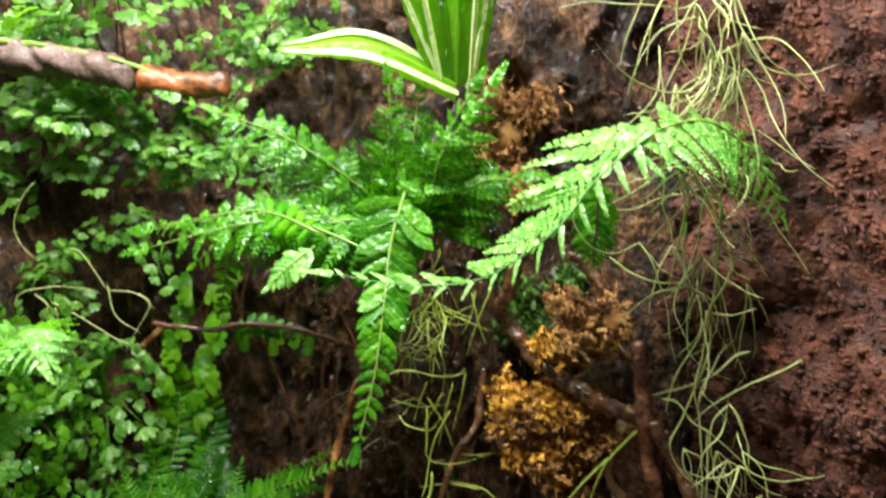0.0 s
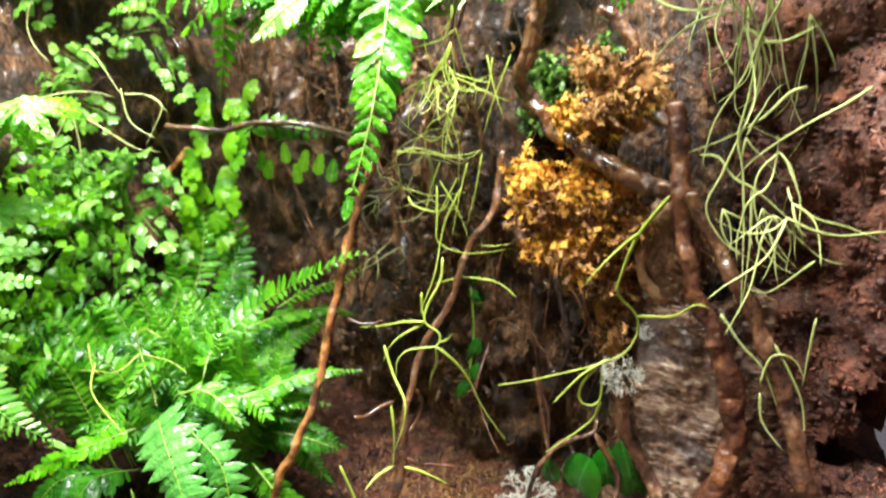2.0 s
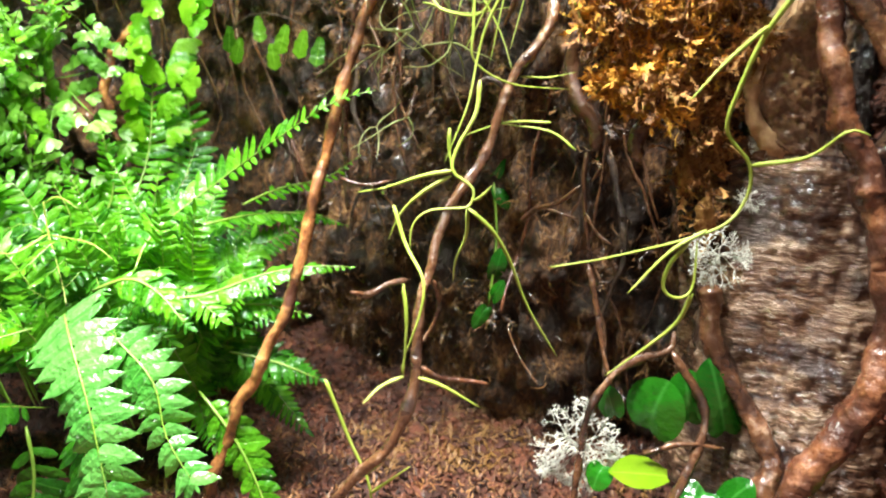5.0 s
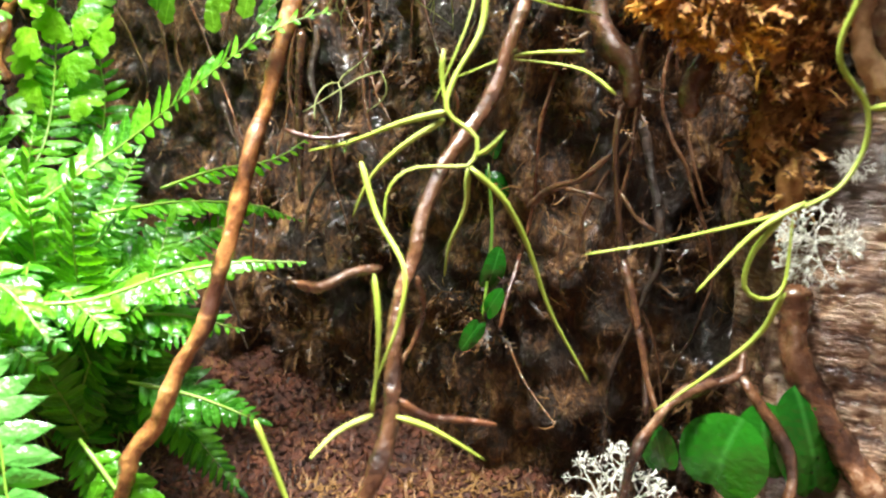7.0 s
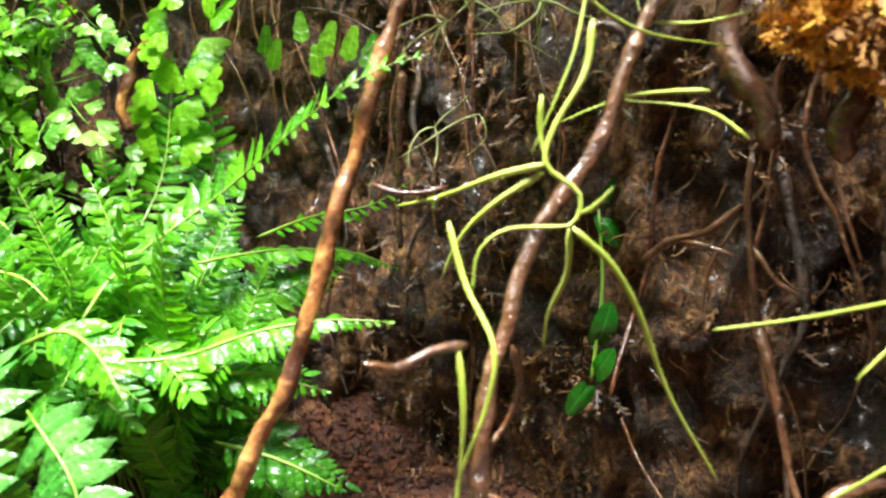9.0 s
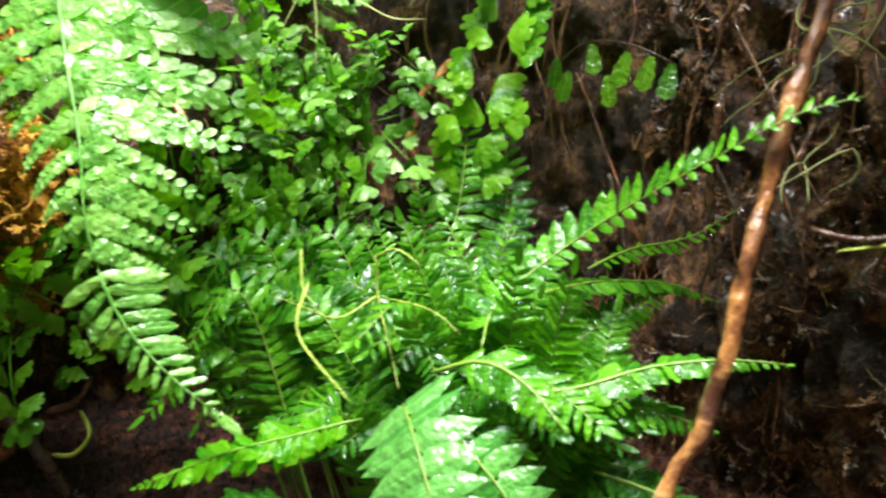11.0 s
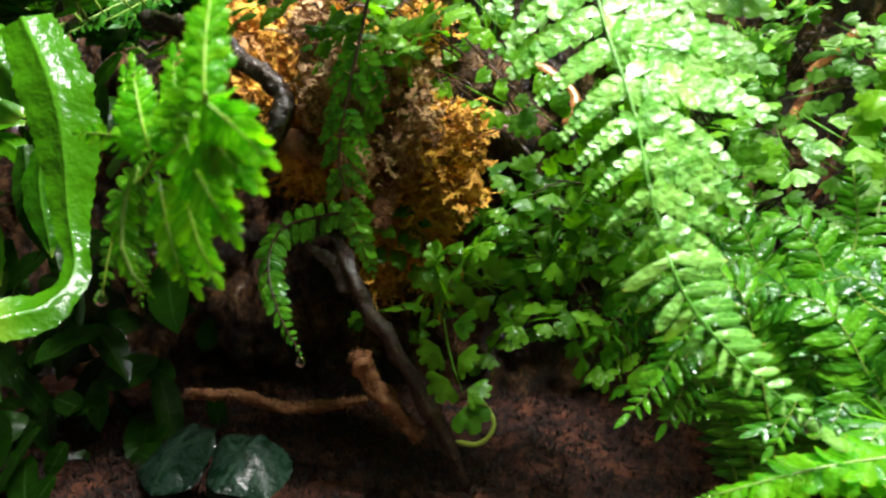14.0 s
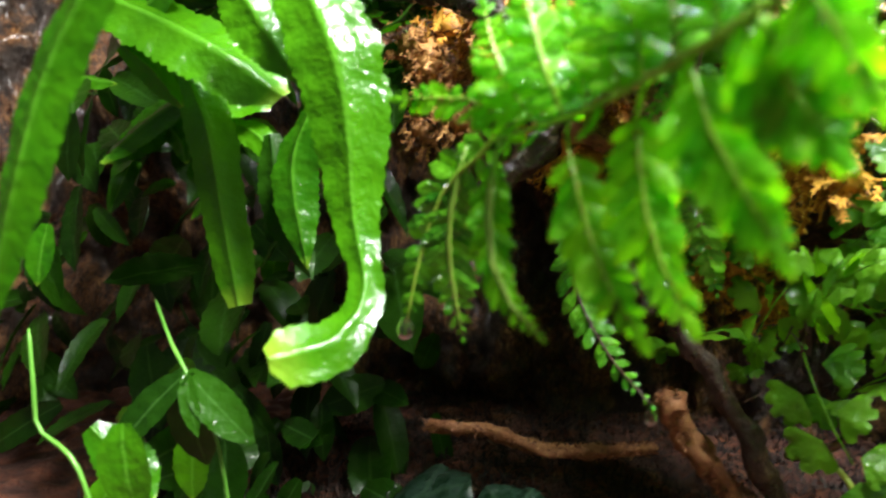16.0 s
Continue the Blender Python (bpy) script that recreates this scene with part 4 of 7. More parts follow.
for k in range(58):
    # rootlets that run down the cork wall
    x = rng.uniform(-0.30, 0.07)
    i = min(range(len(BACK_PLAN)), key=lambda q: abs(BACK_PLAN[q][0] - x))
    xs, ys = zip(*BACK_PLAN)
    z = rng.uniform(0.14, 0.30)
    pts = []
    for q in range(5):
        pts.append((x, float(np.interp(x, xs, ys)) - 0.011 - 0.004 * rng.random(), z))
        x += rng.uniform(-0.012, 0.012)
        z -= rng.uniform(0.02, 0.035)
    root(pts, rng.uniform(0.0005, 0.0015), 0.0004, rng.choice((ROOT, ROOT, ROOT_DARK, ROOT_RED)), "thin brown rootlet running down the wet cork wall", group="wall roots", seed=60 + k, sides=7)

# ---- ferns ----
UP = (0.1, -0.55, 0.85)
FRONT = (0.15, -0.9, 0.45)
fern = thing("sword_fern", (-0.135, 0.285, 0.045), "bright green wet sword fern growing from the soil", "fern")
frond(fern, [(-0.1163, 0.27, 0.1074), (-0.1163, 0.285, 0.1178), (-0.0935, 0.298, 0.1368), (-0.0585, 0.284, 0.1571), (-0.0449, 0.283, 0.1640), (-0.0327, 0.282, 0.1667)], PINNA_POINT, 0.0130, 27, (-0.25, -0.80, 0.5), seed=1, hang=0.0, lean=74, wide=1.25, wild=8, shape="wedge", tip=0.35, reach=(0.95, 0.55), thick=0.0004, end=False)
frond(fern, [(-0.1118, 0.262, 0.1001), (-0.0957, 0.275, 0.0979), (-0.0763, 0.282, 0.1038), (-0.0598, 0.286, 0.1062), (-0.0458, 0.289, 0.1057)], PINNA, 0.0078, 30, (-0.1, -0.5, 0.85), seed=2, wide=1.35)
frond(fern, [(-0.1269, 0.262, 0.1026), (-0.1123, 0.26, 0.1076), (-0.0995, 0.255, 0.105), (-0.0883, 0.249, 0.0971)], PINNA, 0.0088, 20, (0.0, -0.6, 0.8), seed=3, bare=0.2, wide=0.9, wild=12)
frond(fern, [(-0.1151, 0.315, 0.1141), (-0.0999, 0.335, 0.1156), (-0.08, 0.348, 0.1138), (-0.0652, 0.354, 0.1078)], PINNA, 0.0080, 26, (0.0, -0.4, 0.9), seed=4, wide=1.3)
frond(fern, [(-0.1025, 0.33, 0.1205), (-0.0907, 0.345, 0.1256), (-0.0737, 0.355, 0.1288), (-0.0592, 0.36, 0.1381)], PINNA_LIME, 0.006, 16, (0.0, -0.4, 0.9), seed=5)
frond(fern, [(-0.1265, 0.247, 0.0997), (-0.118, 0.237, 0.0942), (-0.1067, 0.226, 0.0778), (-0.0995, 0.219, 0.055)], PINNA_NEAR, 0.0168, 12, (-0.05, -0.85, 0.55), seed=6, lean=96, hang=0.1, bare=0.0, wide=1.0, wild=7, shape="even", thick=0.0004)
frond(fern, [(-0.1155, 0.252, 0.0921), (-0.0992, 0.246, 0.079), (-0.0929, 0.24, 0.0635), (-0.0822, 0.235, 0.0503)], PINNA_NEAR, 0.0130, 12, (0.0, -0.85, 0.55), seed=7, lean=90, wide=1.0, wild=9, shape="even", thick=0.0004)
frond(fern, [(-0.0958, 0.268, 0.0653), (-0.0814, 0.262, 0.0511), (-0.0725, 0.258, 0.0355), (-0.0642, 0.252, 0.0173)], PINNA, 0.011, 14, (0.1, -0.9, 0.4), seed=8)
frond(fern, [(-0.1529, 0.255, 0.0558), (-0.1489, 0.25, 0.0375), (-0.1502, 0.24, 0.0082), (-0.1522, 0.235, -0.0111)], PINNA_SHADED, 0.0155, 13, (0.0, -0.75, 0.65), seed=9, lean=75, bare=0.1)
frond(fern, [(-0.1379, 0.247, 0.0946), (-0.1511, 0.238, 0.0918), (-0.1637, 0.229, 0.0892), (-0.1822, 0.219, 0.0818)], PINNA_LIME, 0.0078, 25, (0.05, -0.55, 0.8), seed=10, wide=1.35, wild=16, thick=0.0004, lean=62)
frond(fern, [(-0.1666, 0.352, 0.1142), (-0.1647, 0.368, 0.1368), (-0.164, 0.376, 0.1633), (-0.163, 0.378, 0.1853)], PINNA_COMB, 0.0135, 18, FRONT, seed=11, lean=82, hang=0.1)
frond(fern, [(-0.1474, 0.345, 0.0999), (-0.1455, 0.364, 0.1224), (-0.1458, 0.376, 0.1475), (-0.1491, 0.38, 0.1726)], PINNA_COMB, 0.0150, 18, FRONT, seed=12, lean=84, hang=0.1)
frond(fern, [(-0.1766, 0.335, 0.0996), (-0.1693, 0.345, 0.1245), (-0.1714, 0.345, 0.1495)], PINNA_COMB, 0.0125, 16, FRONT, seed=31, lean=80, hang=0.1)
frond(fern, [(-0.1866, 0.325, 0.092), (-0.1795, 0.328, 0.1125), (-0.1851, 0.328, 0.1285)], PINNA_COMB, 0.0115, 15, FRONT, seed=32, lean=78, hang=0.1)
frond(fern, [(-0.1556, 0.34, 0.090), (-0.1546, 0.345, 0.108), (-0.1596, 0.345, 0.125)], PINNA_COMB, 0.0120, 15, (0.2, -0.85, 0.5), seed=33, lean=80, hang=0.1)
frond(fern, [(-0.0978, 0.275, 0.0928), (-0.0782, 0.282, 0.0932), (-0.0615, 0.286, 0.0883)], PINNA, 0.0075, 14, UP, seed=13)
frond(fern, [(-0.0895, 0.28, 0.0755), (-0.0733, 0.283, 0.0708), (-0.0581, 0.285, 0.0639)], PINNA_SHADED, 0.009, 12, UP, seed=14)
frond(fern, [(-0.1093, 0.33, 0.2151), (-0.0965, 0.328, 0.2199), (-0.063, 0.325, 0.2138)], OVAL, 0.0085, 9, FRONT, seed=17, lean=75, mat=STEM_DARK)
r = random.Random(21)
for k in range(44):
    # the crowded crown of the fern
    base = V((-0.145 + r.uniform(-0.02, 0.02), 0.292 + r.uniform(-0.015, 0.02), 0.04))
    a = radians(r.uniform(150, 330))
    reach = r.uniform(0.05, 0.085)
    top = r.uniform(0.045, 0.08)
    tip = base + V((math.cos(a) * reach * 0.95, math.sin(a) * reach * 0.55, top - 0.006))
    mid = base + V((math.cos(a) * reach * 0.45, math.sin(a) * reach * 0.28, top * 0.95))
    frond(fern, [base, mid, tip], r.choice((CROWD, CROWD_SHADED)), r.uniform(0.0095, 0.0130), 26, (0, -0.6, 0.8), seed=40 + k, bare=0.2, wide=1.0, lean=82, tip=0.32, thick=0.0004, wild=4, hang=0.12, join=True)
for k in range(34):
    # fronds that spread along the wall side
    base = V((-0.17 + r.uniform(-0.02, 0.02), 0.295 + r.uniform(-0.02, 0.02), 0.05))
    a = radians(r.uniform(175, 260))
    reach = r.uniform(0.025, 0.055)
    top = r.uniform(0.045, 0.085)
    tip = base + V((math.cos(a) * reach, math.sin(a) * reach * 0.8, top - r.uniform(0.0, 0.02)))
    mid = base + V((math.cos(a) * reach * 0.5, math.sin(a) * reach * 0.35, top * 0.9 + 0.008))
    frond(fern, [base, mid, tip], r.choice((CROWD, CROWD_SHADED)), r.uniform(0.0095, 0.0125), 25, (0.1, -0.6, 0.8), seed=110 + k, bare=0.15, wide=1.0, lean=82, tip=0.32, thick=0.0004, wild=4, hang=0.12, join=True)
for k in range(20):
    base = V((-0.155 + r.uniform(-0.03, 0.03), 0.325 + r.uniform(-0.01, 0.02), 0.06))
    tip = base + V((r.uniform(-0.05, 0.05), r.uniform(0.0, 0.03), r.uniform(0.04, 0.085)))
    mid = (base + tip) / 2 + V((r.uniform(-0.006, 0.006), -0.01, 0.008))
    frond(fern, [base, mid, tip], r.choice((CROWD, CROWD_SHADED, CROWD_SHADED)), r.uniform(0.0095, 0.013), 25, FRONT, seed=80 + k, bare=0.15, wide=1.0, lean=82, tip=0.32, thick=0.0004, wild=4, hang=0.12, join=True)
for k in range(22):
    # upright fronds on the side of the hanging roots
    base = V((-0.125 + r.uniform(-0.02, 0.02), 0.31 + r.uniform(-0.015, 0.015), 0.045))
    tip = base + V((r.uniform(-0.035, 0.045), r.uniform(-0.045, 0.005), r.uniform(0.035, 0.095)))
    mid = (base + tip) / 2 + V((r.uniform(-0.006, 0.006), -0.006, 0.012))
    frond(fern, [base, mid, tip], r.choice((CROWD, CROWD_SHADED)), r.uniform(0.0095, 0.0130), 25, (0.1, -0.75, 0.6), seed=180 + k, bare=0.15, wide=1.0, lean=82, tip=0.32, thick=0.0004, wild=4, hang=0.12, join=True)
for k in range(16):
    # low fronds on the side of the hanging roots
    base = V((-0.135 + r.uniform(-0.012, 0.012), 0.315 + r.uniform(-0.012, 0.012), 0.045))
    tip = V((r.uniform(-0.105, -0.062), r.uniform(0.268, 0.312), r.uniform(0.035, 0.10)))
    mid = (base + tip) / 2 + V((0, 0, r.uniform(0.012, 0.022)))
    frond(fern, [base, mid, tip], r.choice((CROWD, CROWD_SHADED)), r.uniform(0.0095, 0.0125), 25, (0.15, -0.6, 0.75), seed=230 + k, bare=0.1, wide=1.0, lean=82, tip=0.32, thick=0.0004, wild=4, hang=0.12, join=True)
for k in range(3):
    # fronds low in the clump, given the darker green in place of shade
    base = V((-0.15 + r.uniform(-0.03, 0.03), 0.28, 0.05))
    tip = base + V((r.uniform(-0.055, 0.045), r.uniform(-0.06, -0.02), r.uniform(-0.032, -0.01)))
    mid = (base + tip) / 2 + V((0, -0.004, 0.016))
    frond(fern, [base, mid, tip], PINNA_SHADED, r.uniform(0.010, 0.014), 16, (0, -0.6, 0.8), seed=150 + k, bare=0.15, join=True, thick=0.0003)

big = thing("lace_fern", (-0.205, 0.30, 0.22), "large bright lacy fern frond drooping from above", "fern")
LACE = spline([(-0.218, 0.236, 0.2046), (-0.2099, 0.231, 0.1821), (-0.2009, 0.226, 0.1623), (-0.1944, 0.221, 0.1427), (-0.1876, 0.221, 0.1238), (-0.1767, 0.223, 0.1104), (-0.1646, 0.226, 0.1003)], 41)
frond(big, LACE[0:27:2], FEATHER_PALE, 0.041, 9, (0.42, -0.74, 0.52), seed=1, lean=86, hang=0.18, tip=0.60, thick=0.0005, bare=0.0, wild=5, mat=STEM_LEAF, shape="wedge", reach=(1.0, 0.55), end=False)
frond(big, LACE[26:41:2], PINNA_TIP, 0.0115, 12, (0.42, -0.74, 0.52), seed=2, lean=72, hang=0.10, tip=0.50, thick=0.0004, bare=0.0, wild=6, mat=STEM_LEAF, shape="wedge", reach=(1.0, 0.75))

r = random.Random(15)
for k in range(6):
    # fronds of the same fern, added level above the crown to shade the hollow
    base = V((-0.205 + r.uniform(-0.02, 0.02), 0.272, 0.228))
    tip = V((r.uniform(-0.235, -0.15), r.uniform(0.228, 0.26), r.uniform(0.228, 0.245)))
    mid = (base + tip) / 2 + V((0, 0, 0.008))
    frond(big, [base, mid, tip], FEATHER_PALE, 0.026, 9, (0.1, -0.3, 0.95), seed=30 + k, lean=78, hang=0.2, shape="wedge", tip=0.3, bare=0.05, wild=12, join=True)

MAIN_A = [(0.0882, 0.232, 0.3204), (0.0751, 0.228, 0.3123), (0.0631, 0.224, 0.3023), (0.0535, 0.222, 0.2901), (0.04, 0.222, 0.2784), (0.0202, 0.225, 0.2678), (-0.0065, 0.228, 0.2669), (-0.0298, 0.231, 0.2701)]
MAIN_B = [(0.0753, 0.229, 0.3122), (0.0894, 0.233, 0.3204), (0.104, 0.237, 0.3219), (0.1168, 0.239, 0.3146), (0.1268, 0.24, 0.3024), (0.1337, 0.24, 0.2879)]
HANG_UP = [(-0.2728, 0.2235, 0.2042), (-0.2745, 0.2195, 0.1871), (-0.2777, 0.2172, 0.1715), (-0.2816, 0.2165, 0.1527), (-0.2804, 0.2204, 0.1374)]
HANG_LOW = [(-0.2811, 0.2212, 0.1381), (-0.2951, 0.2188, 0.1361), (-0.3045, 0.2133, 0.1321), (-0.3016, 0.2063, 0.1219), (-0.2895, 0.2001, 0.1105), (-0.2764, 0.1953, 0.1034)]
mid_fern = thing("feather_fern", (0.0, 0.30, 0.27), "light green feathery fern on the wall", "fern")
frond(mid_fern, MAIN_A, FEATHER_FINE, 0.042, 15, (-0.15, -0.50, 0.85), seed=2, lean=60, tip=0.22, hang=0.12, bare=0.0, thick=0.0006, wild=8, shape="wedge", reach=(0.34, 1.0), mat=STEM_LEAF)
frond(mid_fern, MAIN_B, FEATHER_FINE, 0.024, 15, (-0.05, -0.60, 0.80), seed=3, lean=74, tip=0.22, hang=0.25, bare=0.0, thick=0.0006, wild=6)
frond(mid_fern, [(-0.0063, 0.275, 0.2974), (-0.0125, 0.264, 0.2753), (-0.015, 0.249, 0.2484), (-0.0177, 0.238, 0.2266), (-0.0238, 0.229, 0.2031)], PINNA, 0.0190, 20, FRONT, seed=4, lean=72, shape="wedge", tip=0.3, bare=0.05, wide=0.9, wild=11)
frond(mid_fern, [(-0.0406, 0.262, 0.2794), (-0.0639, 0.27, 0.2877), (-0.0779, 0.273, 0.2822), (-0.1012, 0.276, 0.2652)], PINNA_LIME, 0.0105, 14, (0.1, -0.8, 0.6), seed=5, lean=75, hang=0.2, tip=0.4)
frond(mid_fern, [(-0.0868, 0.28, 0.2771), (-0.0928, 0.285, 0.2521), (-0.0983, 0.288, 0.2363)], PINNA, 0.0075, 9, FRONT, seed=6, lean=65, hang=0.2)
frond(mid_fern, [(-0.0438, 0.262, 0.2747), (-0.0528, 0.258, 0.2681), (-0.061, 0.255, 0.2607)], PINNA_PALE, 0.0095, 10, (0.0, -0.75, 0.65), seed=7, lean=66, hang=0.2, tip=0.4)
frond(mid_fern, [(-0.0131, 0.262, 0.2662), (-0.0299, 0.266, 0.2752), (-0.0501, 0.272, 0.2817), (-0.0771, 0.28, 0.2853), (-0.1099, 0.29, 0.2809)], FEATHER_SMALL, 0.020, 10, (0.0, -0.75, 0.65), seed=8, lean=75, hang=0.5, tip=0.4)
frond(mid_fern, [(0.0719, 0.262, 0.3014), (0.071, 0.262, 0.2803), (0.0695, 0.262, 0.2634)], PINNA_POINT, 0.0150, 11, (0.1, -0.85, 0.5), seed=9, lean=66, mat=STEM_DARK, wide=0.9)
r = random.Random(5)
for k in range(32):
    base = V((-0.01 + r.uniform(-0.015, 0.015), 0.30, 0.265))
    tip = base + V((r.uniform(-0.11, 0.045), r.uniform(-0.035, 0.0), r.uniform(-0.005, 0.075)))
    mid = (base + tip) / 2 + V((0, -0.012, 0.014))
    frond(mid_fern, [base, mid, tip], (FEATHER, FEATHER_SMALL)[k % 2], r.uniform(0.017, 0.023), 10, (0.1, -0.75, 0.6), seed=20 + k, shape="wedge", tip=0.4, bare=0.2, join=k > 12, wild=12)

hang_fern = thing("drooping_fern", (-0.28, 0.24, 0.21), "small dark-stalked fern frond hanging before moss", "fern")
frond(hang_fern, HANG_UP, FEATHER, 0.0175, 6, (0.35, -0.75, 0.55), mat=STEM_DARK, seed=1, bare=0.25, lean=52, hang=0.35, tip=0.7, shape="even", thick=0.0006)
frond(hang_fern, HANG_LOW, PINNA, 0.0072, 22, (0.35, -0.8, 0.45), mat=STEM_DARK, seed=5, bare=0.0, lean=70, hang=0.2, wide=1.15, thick=0.0005)
near_fern = thing("fresh_fern", (-0.215, 0.150, 0.17), "fresh lime-green fern frond hanging close by", "fern")
frond(near_fern, [(-0.2294, 0.14, 0.1605), (-0.2391, 0.146, 0.1584), (-0.2556, 0.152, 0.1545), (-0.2694, 0.157, 0.1528), (-0.2803, 0.16, 0.1519)], PINNA_LIME, 0.006, 8, (0.1, -0.75, 0.6), seed=1, lean=80, hang=0.6, thick=0.0006, bare=0.0, shape="even", end=True, mat=STEM_LIME)
NEAR = (0.5, -0.8, 0.3)
frond(near_fern, [(-0.2786, 0.1613, 0.1558), (-0.2852, 0.1626, 0.1505), (-0.2931, 0.1612, 0.1446), (-0.2979, 0.1594, 0.1334), (-0.3003, 0.1575, 0.1208)], OVAL, 0.0058, 15, NEAR, seed=2, lean=75, hang=0.1, bare=0.1, thick=0.0005, mat=STEM_LIME)
frond(near_fern, [(-0.289, 0.1627, 0.1516), (-0.2922, 0.1615, 0.1409), (-0.2924, 0.1612, 0.1317), (-0.2911, 0.1621, 0.1204)], PINNA, 0.0068, 12, NEAR, seed=3, lean=65, hang=0.1, bare=0.1)
frond(near_fern, [(-0.273, 0.1527, 0.1507), (-0.2713, 0.1489, 0.1422), (-0.2682, 0.1469, 0.1334), (-0.263, 0.1488, 0.127)], PINNA_LIME, 0.0042, 17, NEAR, seed=4, lean=60, hang=0.2, bare=0.1)
for k, p in enumerate(([(-0.2593, 0.1497, 0.1493), (-0.2565, 0.1488, 0.1412), (-0.2532, 0.1486, 0.1341), (-0.2513, 0.15, 0.1298)], [(-0.2504, 0.1493, 0.1529), (-0.2496, 0.1489, 0.1449), (-0.248, 0.1494, 0.138), (-0.246, 0.1508, 0.1325)], [(-0.2416, 0.1441, 0.1553), (-0.24, 0.1449, 0.1489), (-0.2377, 0.1466, 0.1439), (-0.2362, 0.1477, 0.1404)], [(-0.2364, 0.1432, 0.1575), (-0.234, 0.145, 0.153), (-0.2317, 0.147, 0.1489)], [(-0.2588, 0.1481, 0.153), (-0.2621, 0.1484, 0.1602), (-0.2651, 0.1493, 0.1683)], [(-0.2527, 0.1497, 0.1548), (-0.255, 0.1512, 0.1617), (-0.2573, 0.1526, 0.1695)], [(-0.2678, 0.1519, 0.1525), (-0.2781, 0.1523, 0.157), (-0.2897, 0.1505, 0.1581)], [(-0.2645, 0.1501, 0.1526), (-0.2701, 0.1505, 0.1595), (-0.2746, 0.1525, 0.1681)])):
    frond(near_fern, p, LOBE_LIME, (0.0056, 0.0060, 0.0062, 0.0062, 0.0056, 0.0056, 0.0046, 0.0052)[k], 12, NEAR, seed=10 + k, lean=56, hang=0.25, bare=0.02, tip=0.4, thick=0.0003, mat=STEM_LIME, wide=1.0, wild=11)

rib = spline([(-0.2360, 0.1440, 0.1590), (-0.2391, 0.146, 0.1584), (-0.2556, 0.152, 0.1545), (-0.2694, 0.157, 0.1528)], 8)
for k in range(8):
    # pinnae on the upper side of the midrib
    at = rib[k]
    h = 0.023 - 0.0014 * k
    frond(near_fern, [at, at + V((-0.0030, 0.0030, h * 0.5)), at + V((-0.0055, 0.0070, h))], LOBE_LIME, 0.0056, 12, NEAR, seed=60 + k, lean=58, hang=0.1, bare=0.02, tip=0.4, thick=0.0003, mat=STEM_LIME, wild=10)

for k, p in enumerate(([(-0.2348, 0.1414, 0.1582), (-0.2338, 0.1449, 0.1539), (-0.2325, 0.1499, 0.1481)], [(-0.2316, 0.1408, 0.1600), (-0.2305, 0.1445, 0.1567), (-0.2292, 0.1496, 0.1519)])):
    frond(near_fern, p, LOBE_LIME, 0.0056, 12, NEAR, seed=80 + k, lean=56, hang=0.25, bare=0.02, tip=0.4, thick=0.0003, mat=STEM_LIME, wild=11)

# fern fronds added out of view to block light from the hollow
overhead_blocker = thing("light_block_fern", (-0.36, 0.27, 0.22), "unseen fern fronds added overhead to shade the hollow", "fern")
r = random.Random(77)
for k in range(64):
    base = V((r.uniform(-0.52, -0.225), r.uniform(0.220, 0.232), 0.214))
    tip = base + V((r.uniform(-0.05, 0.05), r.uniform(-0.06, -0.04), r.uniform(-0.002, 0.02)))
    mid = (base + tip) / 2 + V((0, 0, 0.018))
    frond(overhead_blocker, [base, mid, tip], (CROWD_SHADED, CROWD)[k % 2], r.uniform(0.016, 0.021), 13, (0, -0.3, 0.95), seed=k, bare=0.1, join=True)

# a second unseen group keeps light off the left wall
for k in range(26):
    base = V((r.uniform(-0.50, -0.40), r.uniform(0.27, 0.30), 0.212))
    tip = base + V((r.uniform(-0.03, 0.03), r.uniform(-0.06, -0.03), r.uniform(-0.002, 0.02)))
    mid = (base + tip) / 2 + V((0, 0, 0.015))
    frond(overhead_blocker, [base, mid, tip], CROWD_SHADED, r.uniform(0.016, 0.021), 13, (0, -0.3, 0.95), seed=70 + k, bare=0.1, join=True)

# ---- maidenhair ----
def fan(seed):
    """A fan-shaped leaflet with a wedge base and notched lobes along the outer edge, one unit long."""
    r = random.Random(seed)
    verts, faces, along = [(0, 0, 0)], [], [(0, 0, 0)]
    n = 23
    lobes = r.choice((3, 4, 4, 5))
    spread = r.uniform(56, 80)
    for ring in (0.45, 0.8, 1.0):
        for i in range(n):
            a = radians(-spread + 2 * spread * i / (n - 1))
            notch = 0.24 * (0.5 + 0.5 * math.cos(i * 2 * math.pi * lobes / (n - 1))) ** 5 if ring == 1.0 else 0
            e = ring * (1.0 - notch) * (0.80 + 0.20 * math.cos(a))
            verts.append((e * math.sin(a), e * math.cos(a), 0.05 * ring * math.sin(i * 0.5 + seed) - 0.14 * ring * ring - 0.10 * abs(math.sin(a)) * ring + r.uniform(-0.01, 0.01)))
            along.append((ring * 0.8, 0.5 + 0.5 * abs(a), 0))
    for i in range(n - 1):
        faces.append((0, 1 + i + 1, 1 + i))
        for q in (0, 1):
            o = 1 + i + q * n
            faces.append((o, o + 1, o + 1 + n, o + n))
    return verts, faces, along


